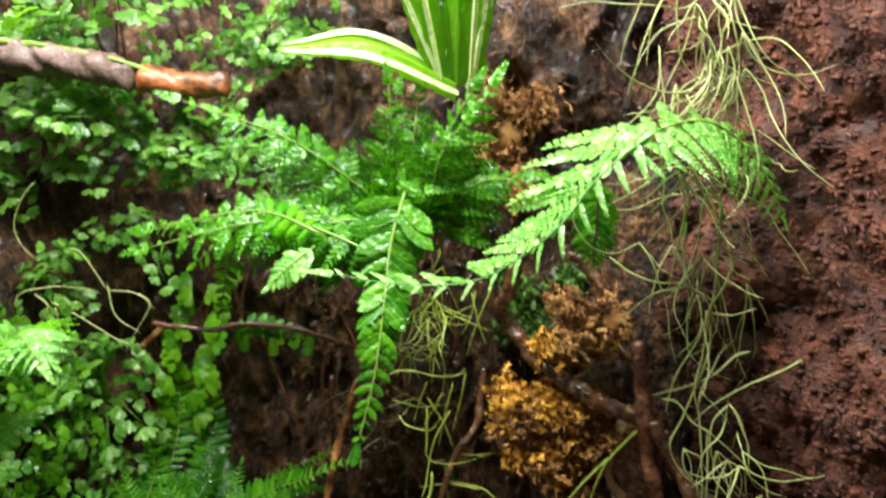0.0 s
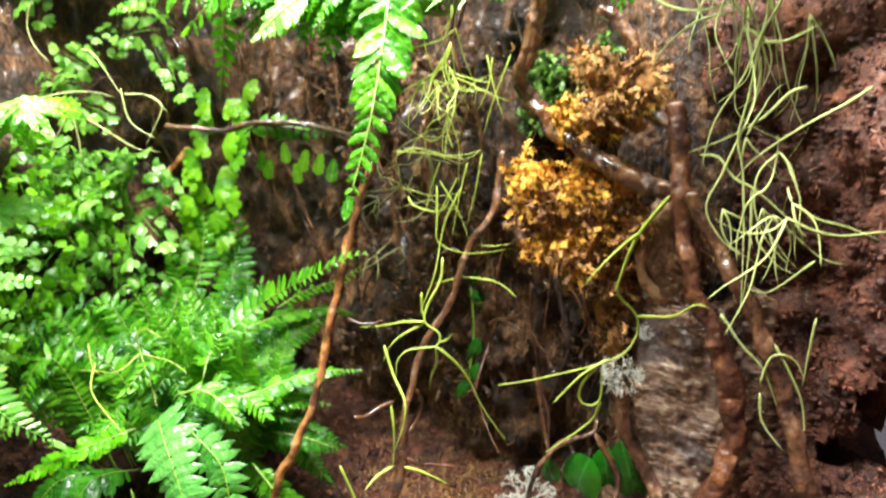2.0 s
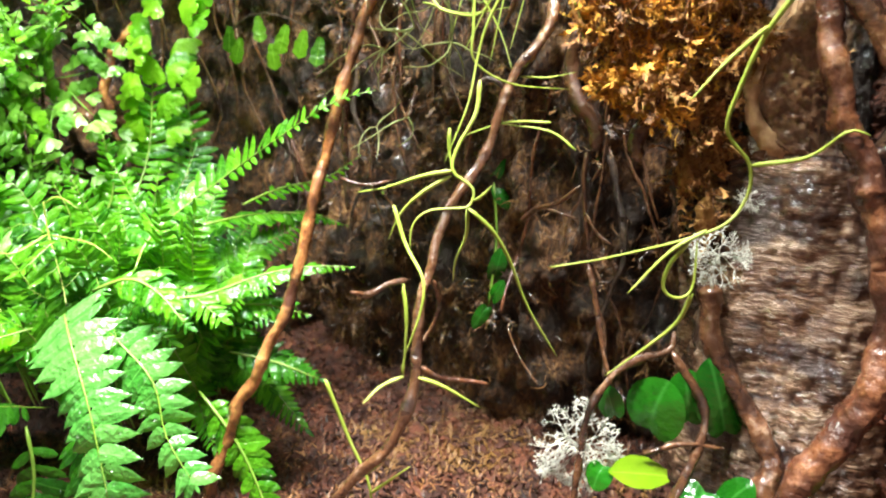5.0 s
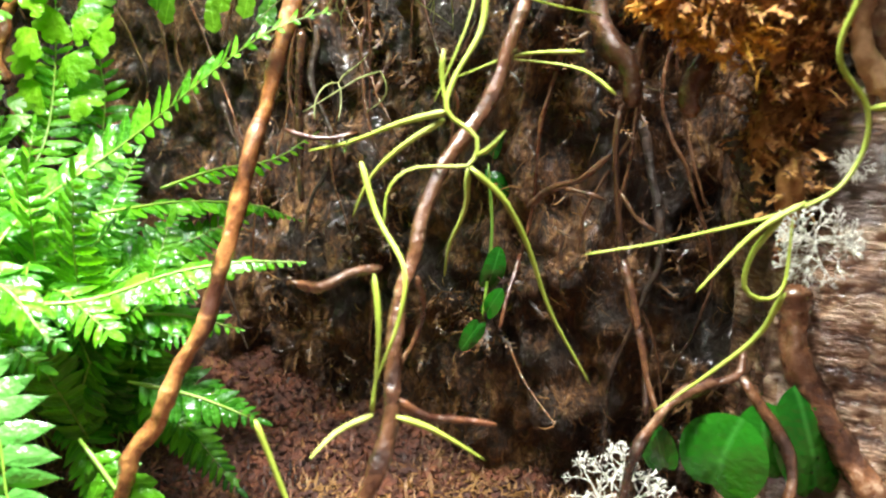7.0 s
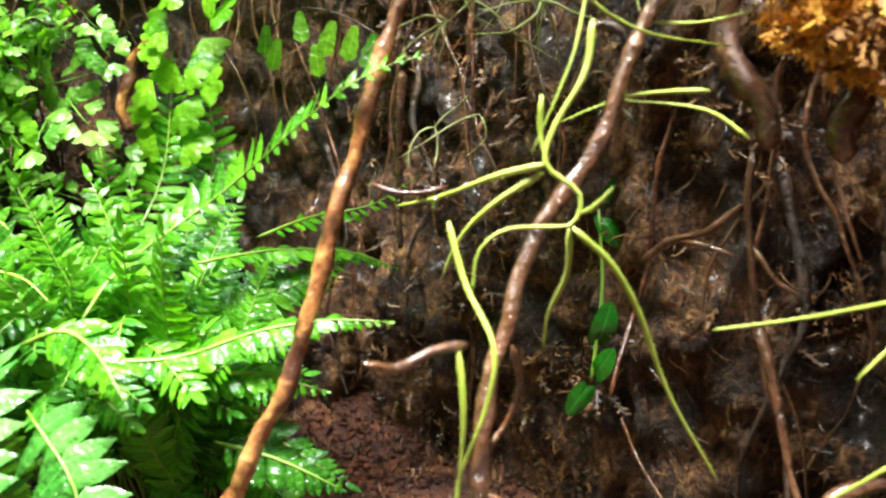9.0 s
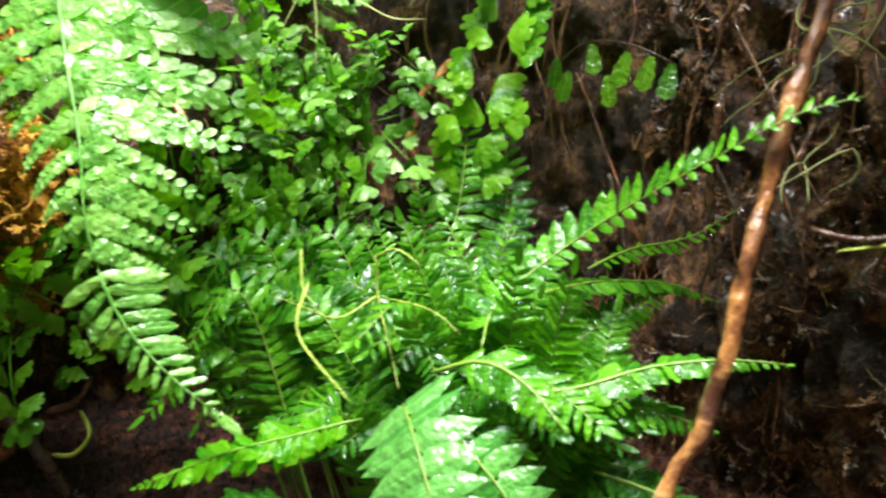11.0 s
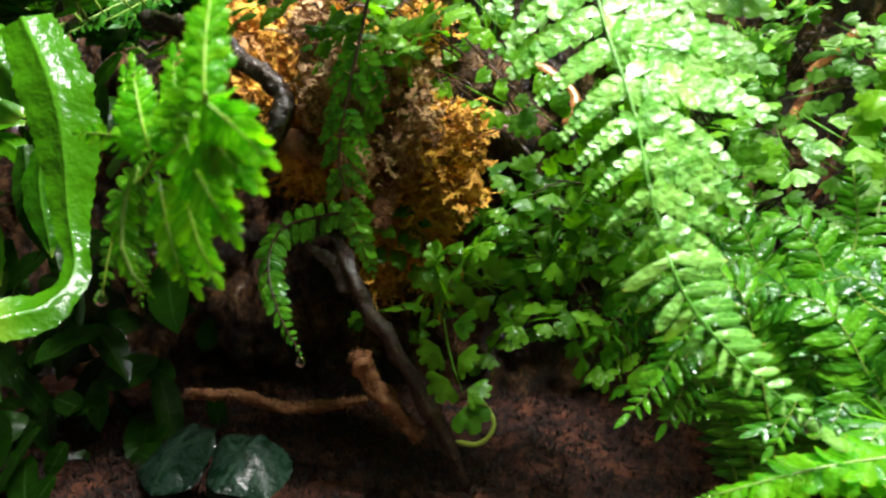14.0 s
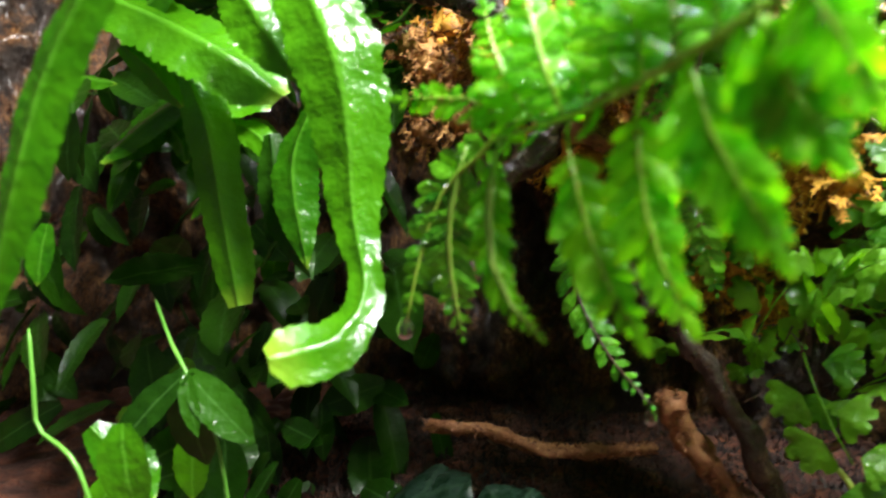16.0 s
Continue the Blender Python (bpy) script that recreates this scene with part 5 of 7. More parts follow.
def sprig(seed):
    """A short side twig with stalked fan leaflets, one unit long."""
    r = random.Random(seed)
    verts, faces, along = [], [], []
    rib = tube([(0, 0, 0), (0.03, 0.4, 0.02), (0, 0.8, 0)], 0.014, 0.008, sides=4, step=0.25)
    verts += [tuple(v) for v in rib[0]]
    faces += rib[1]
    along += [(0.1, 0.5, 0)] * len(verts)
    for u, s in ((0.10, -1), (0.24, 1), (0.40, -1), (0.56, 1), (0.72, -1), (0.8, 0)):
        v, f, a = fan(r.randint(0, 999))
        turn = Matrix.Rotation(radians(-s * r.uniform(50, 78) + r.uniform(-8, 8)), 4, "Z") @ Matrix.Rotation(radians(r.uniform(-24, 24)), 4, "X") @ Matrix.Rotation(radians(r.uniform(-24, 24)), 4, "Y")
        size = r.uniform(0.22, 0.29)
        o = len(verts)
        for q in v:
            verts.append(tuple(Vector((0.02, u, 0.01)) + turn @ (Vector((q[0], q[1] + 0.42, q[2])) * size)))
        faces += [tuple(k + o for k in q) for q in f]
        along += a
    return verts, faces, along


FAN = leaf_set("pinna", MAIDEN, 7, sprig)
FAN_DARK = leaf_set("pinna", FAN_GREEN, 5, lambda k: sprig(k + 20))


def maidenhair(plant, base, tip, count, size, seed, leaves=FAN, face=(0.05, -0.8, 0.6)):
    """A wiry stalk with fan-shaped leaflets on short side twigs."""
    r = random.Random(seed)
    base, tip = V(base), V(tip)
    mid = (base + tip) / 2 + V((r.uniform(-0.01, 0.01), -0.008, 0.012))
    c = spline([base, mid, tip], 40)
    pieces = [tube([base, mid, tip], 0.0006, 0.0003, sides=5, step=0.006)]
    spots = []
    for i in range(count):
        f = 0.35 + 0.65 * (i + 0.5) / count
        k = min(38, int(f * 39))
        out = unit(V((r.uniform(-1, 1), r.uniform(-0.5, 0.1), r.uniform(-0.4, 0.8))))
        e = c[k] + out * size * r.uniform(0.2, 0.8)
        pieces.append(tube([c[k], (c[k] + e) / 2 + V((0, 0, 0.001)), e], 0.0003, 0.0002, sides=4, step=0.004))
        spots.append((e, out))
    st = part("stalk", mesh("stalk", joined(pieces), STEM_DARK), plant)
    for e, out in spots:
        n = unit(V(face) + V((r.uniform(-0.45, 0.45), r.uniform(-0.3, 0.3), r.uniform(-0.35, 0.35))))
        part("pinna", r.choice(leaves), st, turned(e, out + V((0, -0.1, -0.25)), n, size * r.uniform(1.25, 1.8)))


def bush(name, label, boxes, leaves=FAN, seed=0, size=0.0165, group="maidenhair ferns"):
    """A maidenhair fern: stalks that end inside the boxes (centre, half size, stalks)."""
    r = random.Random(seed)
    first = boxes[0][0]
    plant = thing(name, (first[0], first[1] + 0.02, first[2] - 0.05), label, "fern", group)
    for centre, half, stalks in boxes:
        root_at = V(centre) + V((r.uniform(-0.01, 0.01), 0.03, -half[2] * 1.1))
        for _ in range(stalks):
            tip = V(centre) + V([r.uniform(-1, 1) * h for h in half])
            maidenhair(plant, root_at + V((r.uniform(-0.01, 0.01), 0, 0)), tip, r.randint(2, 4), size * r.uniform(0.85, 1.2), r.randint(0, 9999), leaves)


bush("maidenhair_fern", "pale green maidenhair fern on the back wall", [((-0.218, 0.345, 0.175), (0.030, 0.012, 0.032), 10), ((-0.250, 0.345, 0.195), (0.030, 0.015, 0.035), 6), ((-0.215, 0.335, 0.125), (0.035, 0.012, 0.018), 4)], seed=1)
bush("maidenhair_fern", "bright maidenhair fern high on the back wall", [((-0.215, 0.345, 0.348), (0.05, 0.015, 0.030), 9), ((-0.165, 0.34, 0.335), (0.022, 0.012, 0.025), 5), ((-0.19, 0.345, 0.385), (0.06, 0.02, 0.03), 10)], seed=2)
bush("maidenhair_fern", "maidenhair fern under the branch", [((-0.085, 0.36, 0.375), (0.06, 0.015, 0.025), 10), ((-0.11, 0.34, 0.315), (0.025, 0.01, 0.025), 7)], seed=3, size=0.014)
bush("maidenhair_fern", "dark maidenhair fern beside the moss mound", [([(-0.2657, 0.262, 0.1844)][0], (0.014, 0.006, 0.014), 4), ([(-0.2721, 0.25, 0.112)][0], (0.008, 0.005, 0.016), 3), ([(-0.2369, 0.275, 0.139)][0], (0.022, 0.012, 0.025), 7), ([(-0.2326, 0.27, 0.1133)][0], (0.025, 0.010, 0.020), 7)], FAN_DARK, seed=4, size=0.0155)
# the darker leaf set stands for the shade behind the lacy frond
bush("maidenhair_fern", "fresh maidenhair fern above the moss mound", [((-0.225, 0.33, 0.185), (0.03, 0.015, 0.035), 8), ([(-0.2824, 0.235, 0.1969)][0], (0.03, 0.010, 0.010), 7)], FAN_DARK, seed=5, size=0.015)

bush("maidenhair_fern", "loose pale maidenhair fern on the wet back wall", [((-0.2342, 0.3520, 0.2985), (0.014, 0.006, 0.01), 4), ((-0.1888, 0.3520, 0.2865), (0.009, 0.005, 0.006), 2), ((-0.1705, 0.3520, 0.2650), (0.008, 0.005, 0.009), 2), ((-0.1615, 0.3520, 0.3015), (0.012, 0.005, 0.008), 2), ((-0.2493, 0.3500, 0.2274), (0.014, 0.006, 0.008), 3), ((-0.2077, 0.3520, 0.2379), (0.008, 0.005, 0.006), 2), ((-0.1966, 0.3500, 0.1923), (0.012, 0.005, 0.01), 4)], seed=6, size=0.0135)

FAN_ONE = leaf_set("pinna", FAN_LIME, 6, lambda k: fan(k + 50))
FAN_TALL = leaf_set("pinna", FAN_GREEN, 4, lambda k: blade(0.56, 3, 0.18, fold=0.1, droop=(0.0, 0.1, 0.2, -0.1)[k], rows=12, seed=k + 240, blunt=0.72))
column = thing("maidenhair_fern", (-0.155, 0.385, 0.12), "tall lime maidenhair frond with broad overlapping fans", "fern", "maidenhair ferns")
r = random.Random(61)
stalk = part("stalk", mesh("stalk", tube([(-0.165, 0.388, 0.10), (-0.158, 0.384, 0.15), (-0.148, 0.382, 0.19), (-0.138, 0.384, 0.25)], 0.0007, 0.0004, sides=5, step=0.006), STEM_DARK), column)
for k in range(30):
    f = k / 29
    at = V((-0.166 + 0.026 * f + (0.0145 if k % 2 else -0.009) * r.uniform(0.2, 1.0), 0.378 - r.uniform(0.0, 0.014), 0.142 + 0.095 * f))
    way = V((0.8 if k % 2 else -0.8, -0.3, r.uniform(-0.9, 0.3)))
    part("pinna", r.choice(FAN_ONE), stalk, turned(at, way, V((0.05, -0.85, 0.45)) + V((r.uniform(-0.3, 0.3), 0, r.uniform(-0.3, 0.3))), r.uniform(0.0095, 0.0135)))
hanging = thing("maidenhair_fern", (-0.13, 0.40, 0.20), "arching wiry maidenhair stalk with hanging oblong leaflets", "fern", "maidenhair ferns")
stalk = part("stalk", mesh("stalk", tube([(-0.1383, 0.398, 0.190), (-0.120, 0.397, 0.2035), (-0.100, 0.396, 0.201), (-0.081, 0.396, 0.1905)], 0.0005, 0.0003, sides=5, step=0.006), STEM_DARK), hanging)
for x, z, tilt in ((-0.1249, 0.1925, -0.3), (-0.1155, 0.2025, 0.1), (-0.1094, 0.1895, 0.1), (-0.1012, 0.198, -0.35), (-0.0922, 0.1955, -0.3), (-0.0844, 0.1922, -0.2), (-0.130, 0.198, -0.1)):
    part("pinna", r.choice(FAN_TALL), stalk, turned((x, 0.394, z), (tilt, -0.1, -1), (0.15, -0.9, 0.3), r.uniform(0.0125, 0.0145)))

# ---- strap ferns and shade plants at the far end ----
def strap(plant, points, width, face, mat=STRAP, seed=0, name="leaf", rows=40, base=0.35, blunt=0.4, profile=None):
    """A long toothed leaf along a curve, with a raised midrib."""
    r = random.Random(seed)
    c = spline(points, rows + 1)
    t = np.gradient(c, axis=0)
    verts, faces, along = [], [], []
    cols = (-1, -0.6, -0.12, 0, 0.12, 0.6, 1)
    for i in range(rows + 1):
        u = i / rows
        w = base + (1 - base) * math.sin(0.5 * math.pi * min(1, u / blunt)) if u < blunt else max(0.03, 1 - ((u - blunt) / (1 - blunt)) ** 2.2)
        if profile:
            w = float(np.interp(u, *zip(*profile)))
        d = unit(t[i])
        n = V(face)
        n = unit(n - d * (n @ d))
        s = np.cross(d, n)
        for k in cols:
            e = 1 - (0.07 if i % 2 and abs(k) == 1 else 0) + 0.10 * noise.noise(Vector((i * 0.3, k, seed)))
            x = k * 0.5 * width * w * e
            lift = -0.25 * abs(x) + (0.0006 if k == 0 else 0) + width * 0.02 * math.sin(i * 0.9 + k * 2 + seed) * abs(k)
            verts.append(c[i] + s * x + n * lift)
            along.append((u, abs(k), 0))
    m = len(cols)
    for i in range(rows):
        for j in range(m - 1):
            a = i * m + j
            faces.append((a, a + 1, a + 1 + m, a + m))
    return part(name, leaf_mesh(name, (verts, faces, along), mat), plant)


straps = thing("strap_fern", (-0.36, 0.20, 0.20), "glossy lime-green strap fern with toothed drooping leaves", "fern")
FACE = (0.55, -0.65, 0.5)
strap(straps, [(-0.3313, 0.1581, 0.1885), (-0.3217, 0.1588, 0.1742), (-0.3176, 0.1595, 0.1593), (-0.3156, 0.1586, 0.1406), (-0.3101, 0.1564, 0.1267), (-0.3078, 0.1488, 0.1203), (-0.3089, 0.1428, 0.1189), (-0.3102, 0.1368, 0.1185)], 0.0185, FACE, seed=1, rows=64, profile=((0, 0.72), (0.22, 1), (0.40, 0.86), (0.56, 0.58), (0.68, 0.34), (0.78, 0.42), (0.92, 0.64), (0.97, 0.56), (1, 0.25)))
strap(straps, [(-0.3761, 0.1381, 0.1888), (-0.3653, 0.1461, 0.1823), (-0.3546, 0.1538, 0.1746), (-0.3449, 0.1615, 0.1649)], 0.0200, (0.4, -0.5, 0.75), seed=8, profile=((0, 0.8), (0.5, 1), (0.85, 0.85), (1, 0.3)))
strap(straps, [(-0.3532, 0.175, 0.1657), (-0.3559, 0.1694, 0.1499), (-0.3505, 0.1684, 0.126)], 0.0125, (0.4, -0.5, 0.75), seed=9)
strap(straps, [(-0.3816, 0.1508, 0.1838), (-0.3711, 0.1547, 0.164), (-0.3646, 0.1549, 0.1399), (-0.3588, 0.1548, 0.1183)], 0.0128, FACE, seed=2, profile=((0, 0.7), (0.4, 1), (0.9, 0.8), (1, 0.45)))
strap(straps, [(-0.3059, 0.1165, 0.1766), (-0.3133, 0.1105, 0.1632), (-0.3177, 0.106, 0.1479), (-0.325, 0.1018, 0.1266)], 0.0095, (0.5, -0.8, 0.2), seed=3, base=0.8)
strap(straps, [(-0.3654, 0.1508, 0.1932), (-0.373, 0.1442, 0.1866), (-0.3752, 0.1449, 0.1782), (-0.3717, 0.1497, 0.1652)], 0.010, FACE, seed=4)
strap(straps, [(-0.3892, 0.1581, 0.1702), (-0.3915, 0.1497, 0.1629), (-0.3964, 0.1394, 0.1525)], 0.014, FACE, seed=5)
strap(straps, [(-0.3673, 0.1701, 0.1586), (-0.3627, 0.1695, 0.1417), (-0.3538, 0.1717, 0.1225)], 0.012, FACE, seed=6, mat=DARK_LEAF)
strap(straps, [(-0.3449, 0.1507, 0.1906), (-0.3397, 0.1546, 0.1791), (-0.3337, 0.1592, 0.1664)], 0.014, FACE, seed=7)

strap(straps, [(-0.3806, 0.1571, 0.1695), (-0.3857, 0.1472, 0.1627), (-0.3865, 0.1355, 0.1525)], 0.0125, (0.3, -0.6, 0.7), seed=31, rows=26, profile=((0, 0.5), (0.35, 1), (0.75, 0.8), (1, 0.15)))
strap(straps, [(-0.3785, 0.1399, 0.1792), (-0.3739, 0.1442, 0.1738), (-0.3704, 0.1496, 0.1647)], 0.0075, (0.3, -0.6, 0.7), seed=32, rows=26, profile=((0, 0.5), (0.35, 1), (0.75, 0.8), (1, 0.15)))
strap(straps, [(-0.4054, 0.1334, 0.1759), (-0.3993, 0.1369, 0.1740), (-0.3918, 0.1419, 0.1720)], 0.0085, (0.2, -0.4, 0.85), seed=33, rows=26, profile=((0, 0.5), (0.35, 1), (0.75, 0.8), (1, 0.15)))
strap(straps, [(-0.3808, 0.1648, 0.1627), (-0.3739, 0.1690, 0.1594), (-0.3668, 0.1726, 0.1511)], 0.0085, (0.3, -0.6, 0.7), seed=34, rows=26, profile=((0, 0.5), (0.35, 1), (0.75, 0.8), (1, 0.15)))
strap(straps, [(-0.3864, 0.1522, 0.1614), (-0.3823, 0.1532, 0.1577), (-0.3810, 0.1537, 0.1520)], 0.0065, (0.5, -0.6, 0.5), seed=35, rows=26, profile=((0, 0.5), (0.35, 1), (0.75, 0.8), (1, 0.15)))
strap(straps, [(-0.3865, 0.1577, 0.1766), (-0.3793, 0.1646, 0.1690), (-0.3714, 0.1729, 0.1657)], 0.016, (0.2, -0.4, 0.85), seed=36, rows=26, profile=((0, 0.5), (0.35, 1), (0.75, 0.8), (1, 0.15)))

r = random.Random(19)
for k in range(4):
    # unseen crown of the drooping leaves, added overhead to shade the plants below
    a = radians(205 + 36 * k)
    foot = V((-0.375, 0.185, 0.215))
    out = V((math.cos(a), math.sin(a), 0))
    strap(straps, [foot, foot + out * 0.03 + V((0, 0, 0.022)), foot + out * r.uniform(0.06, 0.085) + V((0, 0, r.uniform(0.010, 0.024)))], 0.020, (0, -0.2, 1), seed=60 + k, rows=24)

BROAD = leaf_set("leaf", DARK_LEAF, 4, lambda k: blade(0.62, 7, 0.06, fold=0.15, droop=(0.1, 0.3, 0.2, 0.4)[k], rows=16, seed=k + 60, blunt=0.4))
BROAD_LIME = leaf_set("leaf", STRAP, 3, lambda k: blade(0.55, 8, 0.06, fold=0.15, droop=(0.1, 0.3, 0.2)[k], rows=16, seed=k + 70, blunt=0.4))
shade = thing("shade_plant", (-0.44, 0.20, 0.04), "low leafy plant with shade put into its dark green leaves", "plant")
r = random.Random(9)
shaded = []
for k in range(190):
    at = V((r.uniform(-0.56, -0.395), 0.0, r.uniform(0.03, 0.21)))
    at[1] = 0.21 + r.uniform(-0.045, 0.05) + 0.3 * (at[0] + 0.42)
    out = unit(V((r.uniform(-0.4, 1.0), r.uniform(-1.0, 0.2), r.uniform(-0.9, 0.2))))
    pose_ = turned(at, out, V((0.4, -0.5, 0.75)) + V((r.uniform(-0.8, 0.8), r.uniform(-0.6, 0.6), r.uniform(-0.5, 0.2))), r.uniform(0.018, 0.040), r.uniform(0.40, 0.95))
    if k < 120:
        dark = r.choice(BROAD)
        # light from above put in by giving some higher leaves the lighter green
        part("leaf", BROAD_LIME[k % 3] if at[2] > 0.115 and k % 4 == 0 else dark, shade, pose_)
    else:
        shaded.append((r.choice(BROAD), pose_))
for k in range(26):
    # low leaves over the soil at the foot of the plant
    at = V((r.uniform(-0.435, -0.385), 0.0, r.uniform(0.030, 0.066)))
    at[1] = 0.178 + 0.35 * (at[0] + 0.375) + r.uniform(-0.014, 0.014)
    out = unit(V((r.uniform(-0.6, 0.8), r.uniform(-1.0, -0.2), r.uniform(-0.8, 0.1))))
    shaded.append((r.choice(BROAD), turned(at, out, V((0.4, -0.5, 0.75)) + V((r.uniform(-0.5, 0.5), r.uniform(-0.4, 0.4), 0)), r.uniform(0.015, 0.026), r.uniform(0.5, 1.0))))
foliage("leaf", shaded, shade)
for p, s, way, set_ in (([(-0.3989, 0.1577, 0.0974)], 0.020, (-0.3, -0.3, -0.9), BROAD_LIME), ([(-0.3924, 0.1546, 0.0801)], 0.020, (0.1, -0.2, -1), BROAD_LIME), ([(-0.4077, 0.1456, 0.0836)], 0.022, (-0.7, -0.3, -0.7), BROAD_LIME), ([(-0.4006, 0.1665, 0.071)], 0.024, (0.5, -0.3, -0.7), BROAD), ([(-0.391, 0.1326, 0.075)], 0.020, (0.2, -0.4, -0.8), BROAD_LIME), ([(-0.4034, 0.1351, 0.1734)], 0.018, (0.6, -0.2, -0.3), BROAD), ([(-0.3829, 0.1222, 0.1392)], 0.014, (0.1, -0.3, -0.9), BROAD_LIME)):
    part("leaf", set_[0], shade, turned(p[0], way, (0.5, -0.6, 0.6), s))

# these blades take the darkened green in place of shade
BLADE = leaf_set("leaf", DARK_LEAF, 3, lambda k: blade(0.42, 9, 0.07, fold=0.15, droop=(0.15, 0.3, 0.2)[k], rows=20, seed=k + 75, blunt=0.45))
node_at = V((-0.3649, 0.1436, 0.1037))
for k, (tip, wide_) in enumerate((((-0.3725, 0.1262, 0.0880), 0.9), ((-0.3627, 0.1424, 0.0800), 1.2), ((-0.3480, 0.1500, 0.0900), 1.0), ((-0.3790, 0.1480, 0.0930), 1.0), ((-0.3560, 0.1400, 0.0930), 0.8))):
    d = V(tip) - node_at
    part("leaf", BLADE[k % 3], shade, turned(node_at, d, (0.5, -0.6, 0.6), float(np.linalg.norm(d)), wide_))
strap(shade, [(-0.3745, 0.1249, 0.0936), (-0.3699, 0.1290, 0.0871), (-0.3638, 0.1340, 0.0761)], 0.0125, (0.4, -0.5, 0.75), seed=38, rows=24, blunt=0.5)
part("leaf", BROAD_LIME[1], shade, turned((-0.3520, 0.1255, 0.1000), (0.25, -0.15, -0.9), (0.5, -0.65, 0.5), 0.019, 1.1))
for p, rad in (([(-0.3860, 0.1451, 0.1182), (-0.3740, 0.1440, 0.1090), (-0.3649, 0.1436, 0.1037), (-0.3600, 0.1480, 0.0850), (-0.3580, 0.1500, 0.0400)], 0.0006), ([(-0.3740, 0.1150, 0.1180), (-0.3710, 0.1142, 0.1043), (-0.3698, 0.1143, 0.0973), (-0.3575, 0.1190, 0.0875), (-0.3560, 0.1230, 0.0400)], 0.0006)):
    part("stem", mesh("stem", tube(p, rad * 0.8, rad * 0.8, 6, 0.2, 0.003), STEM_LEAF), shade)

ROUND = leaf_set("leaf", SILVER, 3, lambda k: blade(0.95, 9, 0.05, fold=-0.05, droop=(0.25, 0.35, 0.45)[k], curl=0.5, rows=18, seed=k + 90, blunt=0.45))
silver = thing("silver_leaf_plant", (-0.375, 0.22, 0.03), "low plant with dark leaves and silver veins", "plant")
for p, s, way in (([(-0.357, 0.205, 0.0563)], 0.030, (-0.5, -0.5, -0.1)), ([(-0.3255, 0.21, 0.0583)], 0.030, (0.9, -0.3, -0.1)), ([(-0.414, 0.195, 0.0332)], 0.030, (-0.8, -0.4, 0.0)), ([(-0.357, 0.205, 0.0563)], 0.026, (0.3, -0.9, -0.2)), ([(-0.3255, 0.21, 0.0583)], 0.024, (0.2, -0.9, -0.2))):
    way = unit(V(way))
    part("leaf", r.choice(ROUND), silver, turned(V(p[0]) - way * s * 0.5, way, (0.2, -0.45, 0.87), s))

# ---- creeper with round glossy leaves ----
creeper = thing("creeper", [(0.0663, 0.288, 0.0859), (0.0642, 0.285, 0.0799), (0.0501, 0.28, 0.0768), (0.0386, 0.275, 0.064), (0.0347, 0.27, 0.0465), (0.032, 0.265, 0.0248)][0], "creeper with glossy round green leaves on woody stems", "creeper")
for k, (p, a) in enumerate((([(0.0663, 0.288, 0.0859), (0.0642, 0.285, 0.0799), (0.0501, 0.28, 0.0768), (0.0386, 0.275, 0.064), (0.0347, 0.27, 0.0465), (0.032, 0.265, 0.0248)], 0.0014), ([(0.0653, 0.285, 0.0799), (0.0748, 0.278, 0.0645), (0.0733, 0.272, 0.053), (0.0637, 0.265, 0.0342), (0.0554, 0.261, 0.026), (0.0387, 0.256, 0.0124)], 0.0015), ([(0.0547, 0.268, 0.0505), (0.0672, 0.27, 0.0538), (0.081, 0.272, 0.0518)], 0.0009), ([(0.0604, 0.263, 0.0328), (0.0668, 0.26, 0.0253), (0.0743, 0.257, 0.0154)], 0.0012))):
    part("stem", mesh("stem", tube(p, a, a * 0.8, 8, 0.35, 0.0025, 0.4, 40 + k), ROOT), creeper)
def round_leaf(k):
    """A round leaf, notched at the stalk, domed and a little wavy, one unit long."""
    verts, faces, along = [(0, 0.12, 0)], [], [(0, 0, 0)]
    n = 28
    for ring in (0.35, 0.7, 1.0):
        for i in range(n):
            a = 2 * math.pi * i / n
            e = 0.5 * ring * (1 - 0.30 * math.exp(-((a - math.pi) / 0.35) ** 2)) * (1 + 0.04 * math.sin(3 * a + k))
            x, y = 0.94 * e * math.sin(a), 0.5 + e * math.cos(a)
            z = -0.17 * ring ** 2 * (0.5 + 0.25 * math.cos(a + k)) + 0.03 * ring * math.sin(2 * a + 1.7 * k) + 0.010 * math.sin(9 * y + k) + 0.06 * abs(x)
            verts.append((x, y, z))
            along.append((y, min(1, abs(x) * 2), 0))
    verts[0] = (0, 0.5, 0.02)
    for i in range(n):
        j = (i + 1) % n
        faces.append((0, 1 + j, 1 + i))
        for q in (0, 1):
            faces.append((1 + q * n + i, 1 + q * n + j, 1 + (q + 1) * n + j, 1 + (q + 1) * n + i))
    return verts, faces, along


DISC = leaf_set("leaf", GLOSSY, 4, round_leaf)
DISC_LIME = leaf_set("leaf", GLOSSY_LIME, 1, lambda k: blade(0.55, 4, 0.04, fold=0.25, droop=0.1, rows=14, seed=115, blunt=0.5))
